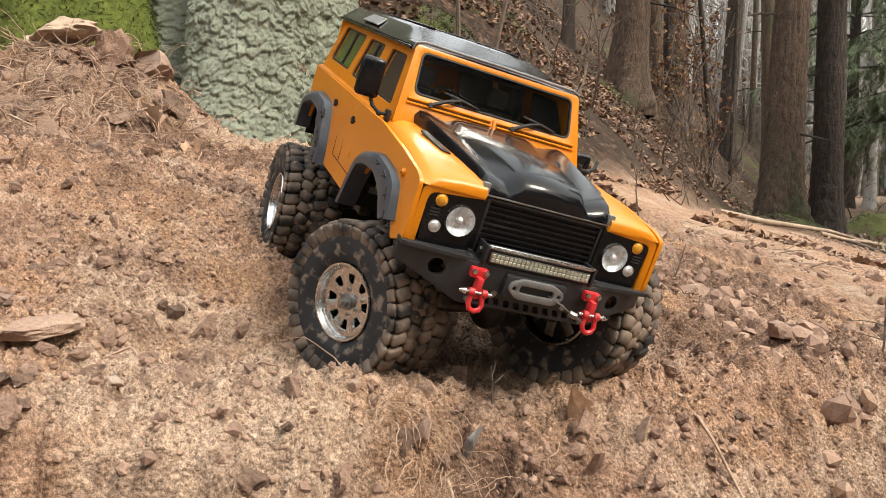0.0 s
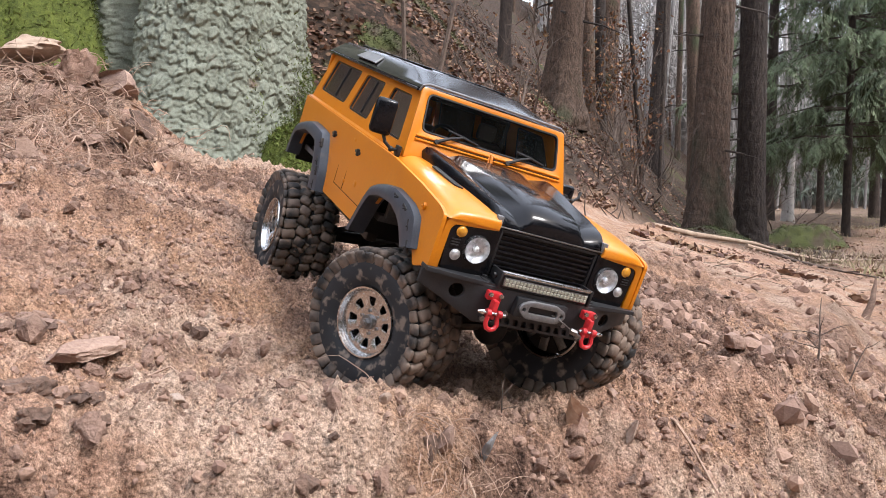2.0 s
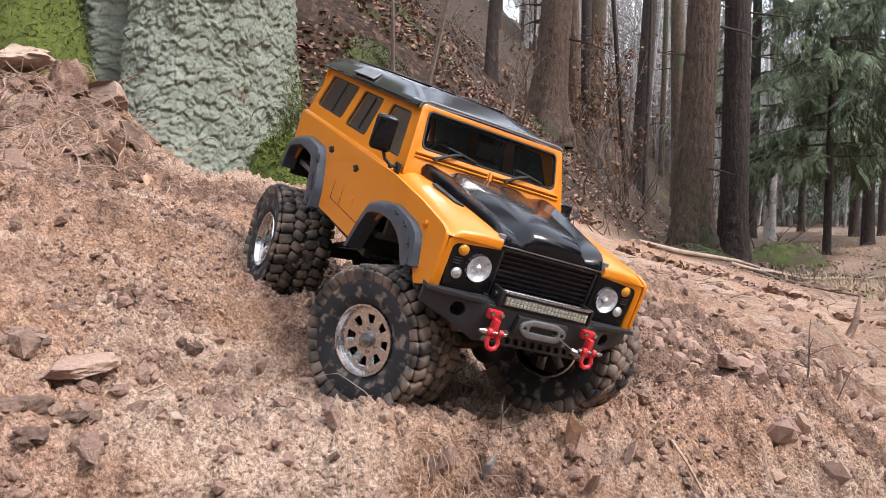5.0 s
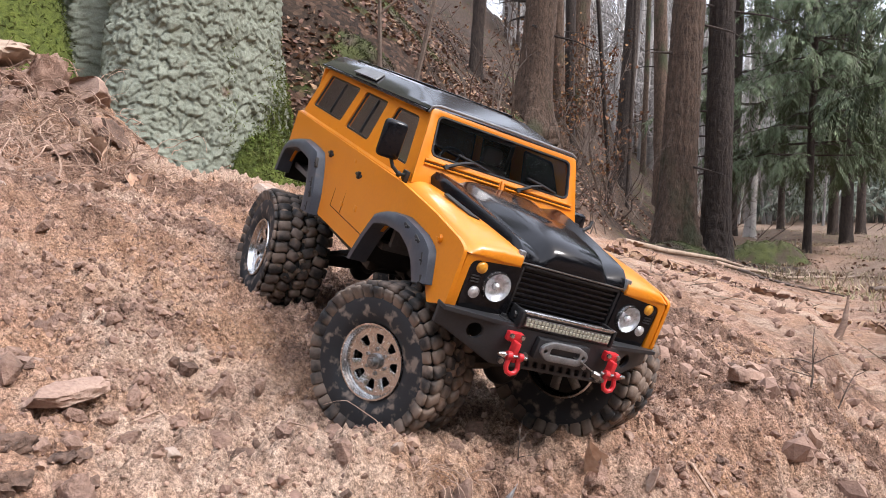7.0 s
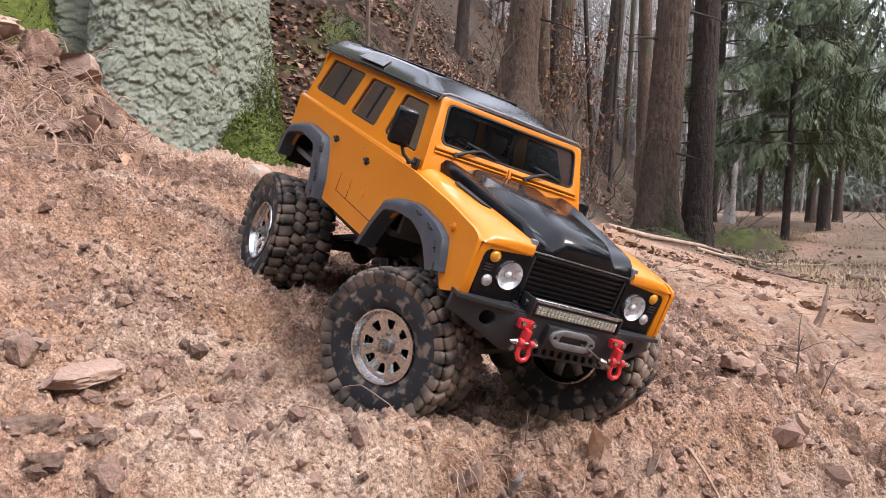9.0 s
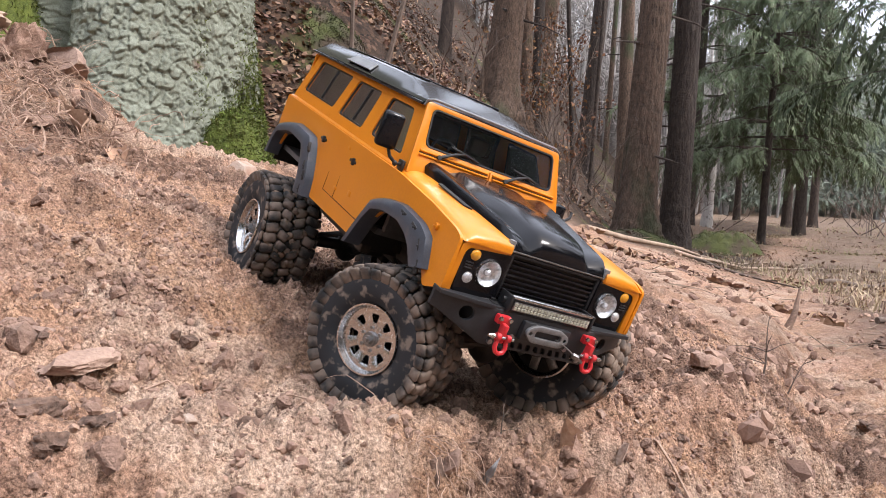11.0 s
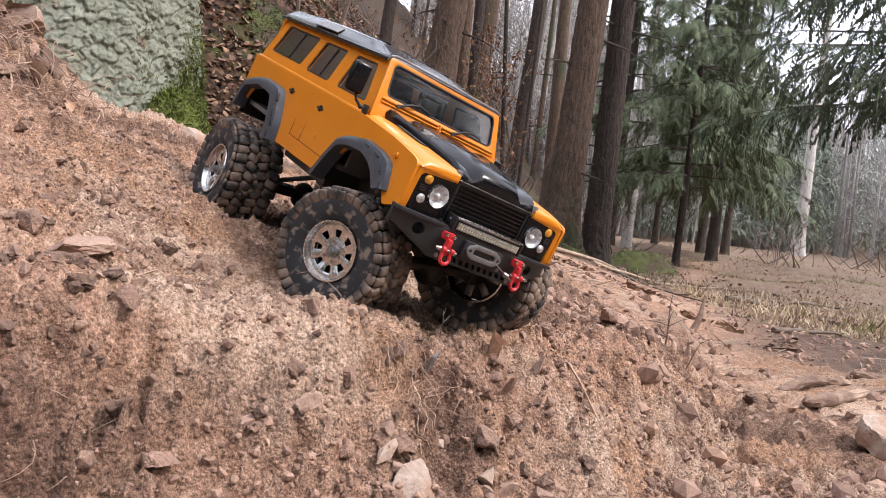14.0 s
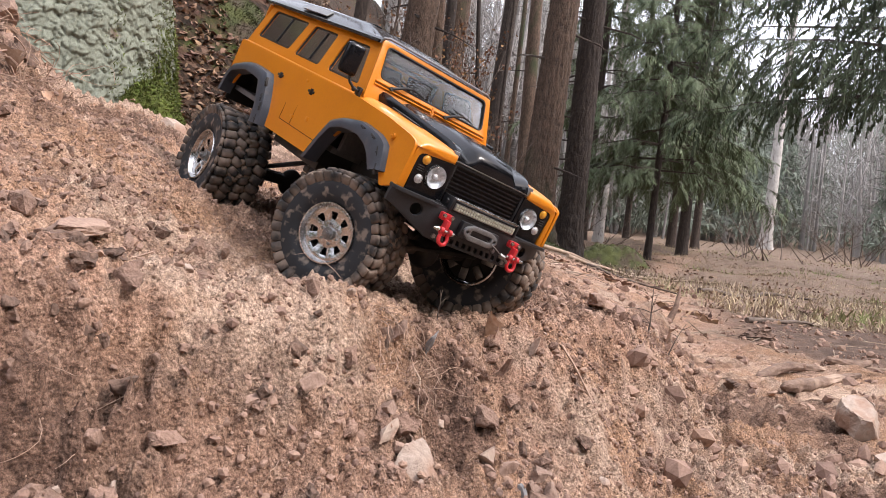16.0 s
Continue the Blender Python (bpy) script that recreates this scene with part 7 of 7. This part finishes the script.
stone("stone", "pale angular stone low on the broken bank", 0.238, 0.176, (0.030, 0.022, 0.022), 15, 9, PALE_STONE, sink=0.25)
stone("stone", "broken pale stone at the foot of the bank", 0.256, 0.176, (0.034, 0.025, 0.030), 0, 11, STONE, sink=0.35)
stone("stone", "grey broken stone at the foot of the bank", 0.274, 0.168, (0.026, 0.022, 0.020), 50, 34, SLATE, sink=0.35)
stone("rock", "large pale rounded rock bedded in the face of the bank", -0.112, -0.015, (0.062, 0.034, 0.052), 0, 10, PALE_STONE, "rock", sink=0.45, deep=(0.3, 0.6))
stone("stone", "pale knobbly stone in the face of the bank", -0.047, 0.030, (0.022, 0.016, 0.020), 30, 35, PALE_STONE, sink=0.4)
stone("stone", "small white chip of stone in the face of the bank", -0.075, 0.012, (0.010, 0.006, 0.008), 10, 36, PALE_STONE, sink=0.3, fine=3)
stone("slate_flake", "grey slate flake standing out of the bank", 0.188, 0.226, (0.026, 0.009, 0.042), 20, 12, SLATE, sink=0.25, tilt=(-24, 14), cuts=8)
stone("stone_flake", "pale upright flake of stone in the bank", 0.322, 0.300, (0.032, 0.012, 0.056), 25, 13, PALE_STONE, sink=0.3, tilt=(-20, -6), cuts=8)
stone("stone_flake", "brown flake of stone set in the slope", 0.357, 0.276, (0.040, 0.014, 0.052), 30, 14, STONE, sink=0.35, tilt=(-22, 4), cuts=8)
stone("stone_flake", "narrow pale flake of stone in the bank", 0.281, 0.264, (0.016, 0.01, 0.046), 12, 15, STONE, sink=0.35, tilt=(-18, -8), cuts=8)
stone("stone", "small pale stone near the truck's front wheel", 0.112, 0.216, (0.016, 0.012, 0.012), 12, 16, PALE_STONE, sink=0.3)
stone("stone", "small pale stone near the truck's front wheel", 0.122, 0.224, (0.014, 0.011, 0.012), 70, 37, STONE, sink=0.3)
stone("stone", "rounded brown stone on the heap of soil", -0.510, 1.375, (0.15, 0.12, 0.135), 30, 17, STONE, sink=0.25, cuts=8, deep=(0.2, 0.5))
stone("stone", "crusted brown stone at the foot of the soil heap", -0.470, 0.915, (0.098, 0.075, 0.083), 5, 18, STONE, sink=0.3, cuts=9, deep=(0.25, 0.55), rug=0.4)
stone("stone_slab", "long flat pale stone at the foot of the old tree", -0.150, 1.37, (0.14, 0.08, 0.055), -8, 19, PALE_STONE, sink=0.25)
clod("layered clod of soil standing on the heap", -0.58, 1.33, (0.14, 0.12, 0.18), 20, 21, SOIL, sink=0.35, tilt=(8, -6))
clod("dark peaty clod lying on the track", 1.98, 2.10, (0.19, 0.11, 0.085), 0, 22, DARK_CLOD, sink=0.3)
clod("small brown clod on the slope of the bank", 0.573, 0.510, (0.042, 0.028, 0.026), 30, 29, STONE, sink=0.3)
clod("small dark peaty clod on the track", 1.03, 0.925, (0.065, 0.045, 0.036), 40, 23, DARK_CLOD, sink=0.3)
clod("broad dark peaty clod on the muddy track", 3.5, 3.6, (0.42, 0.24, 0.12), 10, 24, DARK_CLOD, sink=0.3)
stone("stone", "small upright stone on the track's bank", 1.40, 2.15, (0.055, 0.045, 0.06), 0, 25, STONE, sink=0.25)
clod("dark crumbling clod on the slope behind the truck", 0.72, 1.28, (0.11, 0.06, 0.035), 30, 26, DARK_CLOD, sink=0.4)
clod("dark crumbling clod on the slope behind the truck", 0.90, 1.50, (0.09, 0.05, 0.03), -20, 27, DARK_CLOD, sink=0.4)
clod("dark crumbling clod beside the wheel track", -0.15, 0.80, (0.06, 0.035, 0.025), -20, 28, DARK_CLOD, sink=0.45)
srng = random.Random(6)
for k in range(26):
    x, y = -0.100 + srng.gauss(0, 0.028), 0.120 + srng.gauss(0, 0.020)
    s = srng.uniform(0.008, 0.026)
    clod("dark crumbling lump of humus on the soil", x, y, (s * srng.uniform(0.9, 1.4), s, s * srng.uniform(0.7, 1.0)), srng.uniform(0, 360), 800 + k, srng.choice((DARK_CLOD, DARK_CLOD, SOIL)), 0.35, group="dark lumps of humus", fine=3)
for k in range(30):
    x, y = srng.uniform(-0.5, 0.75), srng.uniform(0.02, 1.1)
    if min(math.hypot(x - w[0], y - w[1]) for w in WHEELS) < 0.045:
        continue
    s = srng.uniform(0.008, 0.018)
    stone("stone", "small broken stone lying in the loose soil", x, y, (s * srng.uniform(0.9, 1.5), s, s * srng.uniform(0.5, 0.9)), srng.uniform(0, 360), 100 + k, srng.choice((STONE, STONE, STONE, PALE_STONE)), sink=0.5, fine=3, rug=0.5, deep=(0.45, 0.8), group="small stones on the bank")
for k in range(24):
    x, y = srng.uniform(0.14, 0.42), srng.uniform(0.06, 0.2)
    if over_edge(np.array(x), np.array(y)) < 0.01:
        continue
    s = srng.uniform(0.010, 0.024)
    stone("stone", "broken stone fallen to the foot of the bank", x, y, (s * srng.uniform(0.9, 1.5), s, s * srng.uniform(0.6, 0.9)), srng.uniform(0, 360), 300 + k, srng.choice((STONE, PALE_STONE)), sink=0.4, fine=3, rug=0.35, deep=(0.4, 0.75), group="small stones on the bank")
for k in range(70):
    x, y = -0.64 + srng.gauss(0, 0.14), 1.18 + srng.gauss(0, 0.18)
    s = srng.uniform(0.018, 0.075)
    clod("lump of soil bound with roots on the heap", x, y, (s * srng.uniform(0.9, 1.5), s, s * srng.uniform(0.6, 1.0)), srng.uniform(0, 360), 500 + k, srng.choice((SOIL, SOIL, SOIL, DARK_CLOD)), 0.4, group="lumps on the soil heap", fine=3)
for k in range(56):
    x, y = -0.60 + srng.gauss(0, 0.135), 1.10 + srng.gauss(0, 0.165)
    s = srng.uniform(0.012, 0.039)
    clod("small lump of soil on the heap", x, y, (s * srng.uniform(0.9, 1.5), s, s * srng.uniform(0.7, 1.1)), srng.uniform(0, 360), 900 + k, srng.choice((SOIL, SOIL, DARK_CLOD)), 0.3, group="lumps on the soil heap", fine=2)
for k in range(80):
    x = srng.uniform(-0.25, 0.45)
    y = float(np.interp(x, EDGE_X, EDGE_Y)) - abs(srng.gauss(0, 0.07))
    s = srng.uniform(0.006, 0.018)
    clod("small lump of soil in the face of the bank", x, y, (s * srng.uniform(0.9, 1.5), s, s * srng.uniform(0.7, 1.1)), srng.uniform(0, 360), 1100 + k, srng.choice((SOIL, SOIL, SOIL, DARK_CLOD)), 0.35, group="lumps in the bank", fine=2)
for k in range(46):
    x = srng.uniform(-0.25, 0.5)
    y = float(np.interp(x, EDGE_X, EDGE_Y)) - srng.uniform(-0.005, 0.12)
    s = srng.uniform(0.010, 0.030)
    clod("crumbling lump of soil in the face of the bank", x, y, (s * srng.uniform(0.9, 1.5), s, s * srng.uniform(0.6, 1.0)), srng.uniform(0, 360), 700 + k, srng.choice((SOIL, SOIL, DARK_CLOD)), 0.45, group="lumps in the bank", fine=3)


# broken stump wood on the heap
def stump_wood():
    w = tagged(new("broken_wood"), "pale splintered stump piece lying on the soil heap", "wood")
    for k, (dx, dy, dz, sz, sp) in enumerate(((0, 0, 0.0, (0.12, 0.10, 0.05), 12), (-0.02, 0.01, 0.026, (0.09, 0.08, 0.06), 50), (0.010, -0.01, 0.050, (0.115, 0.09, 0.040), -20))):
        rng = np.random.default_rng(40 + k)
        v, f = unit_ico(4)
        for _ in range(9):
            n = rng.normal(size=3) * [1, 1, 0.6]
            n /= np.linalg.norm(n)
            v = v - np.clip(v @ n - rng.uniform(0.4, 0.8), 0, None)[:, None] * n
        v = v * (1 + 0.5 * rugged(v, 7 + k, 2.2) + 0.25 * np.abs(rugged(v * [1, 1, 4], 9 + k, 3.0)))[:, None] * np.array(sz) / 2
        ob = soften(mesh_np("wood_chunk", v, f, PALE_WOOD, w), 30)
        ob.matrix_basis = pose(dx, dy, dz, 0, 0, sp)
    w.matrix_world = Matrix.Translation((-0.71, 1.38, gz(-0.71, 1.38) + 0.012)) @ Matrix.Scale(1.5, 4)
    return w


stump_wood()


# roots: a tangle over the heap and single ones in the bank
def root_tangle():
    rng = random.Random(9)
    bm = bmesh.new()
    for _ in range(900):
        x, y = -0.61 + rng.gauss(0, 0.14), 1.13 + rng.gauss(0, 0.17)
        p = (x, y, gz(x, y) + rng.uniform(0.003, 0.033))
        q = wander(p, (rng.uniform(-1, 1), rng.uniform(-1, 0.6), rng.uniform(-0.5, 0.5)), rng.uniform(0.03, 0.15), 7, 0.5, rng, 0.08)
        r = rng.uniform(0.0006, 0.0020)
        b_tube(bm, q, [r * (1 - 0.1 * k) for k in range(8)], 4)
    for _ in range(120):
        x = rng.uniform(-0.1, 0.5)
        y = float(np.interp(x, EDGE_X, EDGE_Y)) - rng.uniform(-0.01, 0.10)
        p = (x, y, gz(x, y) + 0.002)
        q = wander(p, (rng.uniform(-1, 1), rng.uniform(-1.2, 0.2), rng.uniform(-0.6, 0.2)), rng.uniform(0.012, 0.045), 6, 0.5, rng, 0.12)
        r = rng.uniform(0.0002, 0.0005)
        b_tube(bm, q, [r * (1 - 0.1 * k) for k in range(7)], 4)
    for _ in range(90):
        x, y = 0.155 + rng.gauss(0, 0.022), 0.208 + rng.gauss(0, 0.010)
        p = (x, y, gz(x, y) + rng.uniform(0.001, 0.010))
        q = wander(p, (rng.uniform(-1, 1), rng.uniform(-1, 0.2), rng.uniform(-0.6, 0.3)), rng.uniform(0.012, 0.05), 6, 0.5, rng, 0.15)
        r = rng.uniform(0.0002, 0.0007)
        b_tube(bm, q, [r * (1 - 0.1 * k) for k in range(7)], 4)
    tagged(make("root_fibres", bm, ROOT), "tangle of fine pale roots hanging out of the soil", "roots", kind="stuff")


root_tangle()


def root(label, pts, r, material=None):
    ob = tagged(new("root"), label, "root", "roots in the soil")
    bm = bmesh.new()
    path = [Vector((x, y, gz(x, y) + h)) for x, y, h in pts]
    n = len(path)
    b_tube(bm, path, [r * (1 - 0.6 * k / n) for k in range(n)], 6)
    soften(part("root_strand", bm, material or ROOT, ob), 60)


root("thin brown root lying over the soil heap", [(-0.645, 1.38, 0.04), (-0.585, 1.35, 0.018), (-0.51, 1.35, 0.012), (-0.45, 1.38, 0.009), (-0.39, 1.40, 0.006)], 0.0033)
root("pale root lying at the foot of the heap", [(-0.60, 0.93, 0.009), (-0.555, 0.94, 0.015), (-0.51, 0.945, 0.013), (-0.465, 0.948, 0.006)], 0.0027, PALE_WOOD)
root("brown root hanging down the broken bank", [(0.365, 0.365, 0.004), (0.378, 0.345, 0.007), (0.388, 0.330, 0.006), (0.396, 0.315, 0.007), (0.405, 0.300, 0.004)], 0.0018)
root("short root curling out of the soil", [(0.02, 0.27, 0.001), (0.035, 0.272, 0.006), (0.05, 0.268, 0.003)], 0.0012)
root("short root curling out of the soil", [(-0.07, 0.245, 0.001), (-0.055, 0.25, 0.005), (-0.04, 0.247, 0.002)], 0.0012)
root("fine root hanging down the broken bank", [(0.176, 0.212, 0.003), (0.180, 0.200, 0.005), (0.178, 0.190, 0.004), (0.184, 0.180, 0.002)], 0.0010, PALE_WOOD)

dry_leaf("curled orange-brown dead leaf standing in the bank", 0.264, 0.284, 0.027, 20, (60, 10), 0.9, 0.010)
dry_leaf("pale crumpled dead leaf at the foot of the heap", -0.415, 1.14, 0.062, 40, (40, 20), 0.7, 0.018)
dry_leaf("orange-brown dead leaf lying on the soil", -0.335, 1.14, 0.055, -30, (20, -25), 0.8, 0.015)
dry_leaf("brown dead leaf lying on the soil", -0.45, 1.30, 0.045, 100, (10, 15), 0.6, 0.008)
dry_leaf("brown dead leaf lying on the soil", -0.2, 1.62, 0.05, 10, (10, -10), 0.6, 0.008)

def rotten_log(label, x0, y0, x1, y1, r, seed):
    """A knotty broken log, bedded in the ground, its bark worn off in places."""
    nu, nv = 26, 70
    a, t = np.meshgrid(np.linspace(0, 2 * np.pi, nu, endpoint=False), np.linspace(0, 1, nv), indexing="ij")
    long = math.hypot(x1 - x0, y1 - y0)
    rad = r * (0.35 + 0.75 * np.sin(np.pi * np.clip(t, 0.04, 0.97)) ** 0.35) * (1 - 0.35 * t) * (0.55 + 0.55 * fbm(a * 1.6 + seed, t * long * 26, seed, 4) + 0.5 * np.abs(fbm(a * 2.5, t * long * 9, seed + 4, 4) - 0.5))
    rad = rad * np.clip(t / 0.03, 0, 1) ** 0.5 * np.clip((1 - t) / 0.03, 0, 1) ** 0.5
    bend = 0.5 * r * np.sin(t * 5 + seed)
    cx, cy = x0 + (x1 - x0) * t - bend * (y1 - y0) / long, y0 + (y1 - y0) * t + bend * (x1 - x0) / long
    zc = np.interp(t, [0, 0.5, 1], [gz(x0, y0), gz((x0 + x1) / 2, (y0 + y1) / 2), gz(x1, y1)]) + 0.75 * r
    v = np.stack([cx - rad * np.cos(a) * (y1 - y0) / long, cy + rad * np.cos(a) * (x1 - x0) / long, zc + rad * np.sin(a)], -1)
    ob = mesh_np("log", v.reshape(-1, 3), grid_faces(nu, nv, True), ROTTEN)
    return tagged(soften(ob, 40), label, "log")


ROTTEN = surface("rotten_log_wood", (0.094, 0.056, 0.040), (0.259, 0.169, 0.122), 30, (0.85, 1.0), 1.0, grain=160, third=(0.360, 0.259, 0.191), third_scale=9, third_cut=(0.55, 0.66), stretch=(0.35, 1, 1), height=0.006)

# sticks, logs and a post
lying_stick("branch", "long pale fallen branch at the foot of the slope", 1.75, 4.6, 4.6, 7.3, 0.020, 1, PALE_WOOD, 0.8, 3)
lying_stick("branch", "pale forked branch at the foot of the slope", 2.5, 5.1, 4.3, 6.3, 0.016, 2, PALE_WOOD, 1.2, 3)
lying_stick("branch", "thin brown branch at the foot of the slope", 2.75, 5.2, 3.05, 4.3, 0.013, 3, TWIG, 0.9, 2)
lying_stick("branch", "pale thin branch lying beside the track", 3.2, 5.6, 5.0, 6.6, 0.014, 4, PALE_WOOD, 0.8, 2)
rotten_log("broken rotten log lying on the muddy track", 1.20, 0.985, 1.66, 1.245, 0.019, 5)
rotten_log("short broken rotten log beside a longer one", 1.72, 1.42, 1.95, 1.50, 0.017, 8)
rotten_log("long broken rotten log lying on the muddy track", 1.26, 1.14, 1.66, 1.38, 0.016, 6)
lying_stick("branch", "thin branch lying across the muddy track", 3.4, 4.6, 4.9, 5.0, 0.022, 7, TWIG, 0.6, 2)
lying_stick("branch", "thin branch lying across the muddy track", 2.4, 2.7, 3.1, 3.0, 0.014, 8, TWIG, 0.6, 2)
lying_stick("branch", "thin pale stick lying on the muddy track", 1.02, 0.80, 1.20, 0.70, 0.004, 10, PALE_WOOD, 0.6, 4)
lying_stick("branch", "bent thin branch beside the old tree", -0.12, 3.1, 0.12, 2.6, 0.016, 9, TWIG, 1.5, 1)
upright_twig("leaning broken brown stick in the bank", 1.80, 2.42, 0.19, 0.016, 3, (0.55, 0.1), 0, ROTTEN, "broken_stick")
upright_twig("bare forked twig growing from the bank", 0.80, 0.88, 0.125, 0.0022, 5, (0.05, 0), 5)
upright_twig("bare forked twig growing from the bank", 0.93, 1.02, 0.10, 0.0018, 6, (0.4, 0), 4)
upright_twig("short brown stub in the slope of the track", 0.960, 1.060, 0.055, 0.009, 7, (0.2, 0), 1, ROOT, "broken_stick")
upright_twig("short brown stub in the slope of the track", 1.00, 1.02, 0.04, 0.006, 8, (0.1, 0), 2, ROOT, "broken_stick")
upright_twig("thin twig standing behind the truck", 0.42, 1.55, 0.17, 0.003, 9, (0.15, 0), 3)
upright_twig("thin twig standing behind the truck", 0.62, 1.75, 0.15, 0.003, 10, (-0.1, 0), 3)
upright_twig("thin bare twig on the bank behind the truck", 0.55, 1.12, 0.07, 0.0018, 12, (0.5, 0), 3)
upright_twig("fine bare twig sprouting under the bumper", 0.205, 0.262, 0.040, 0.0008, 11, (0.1, -0.2), 4)
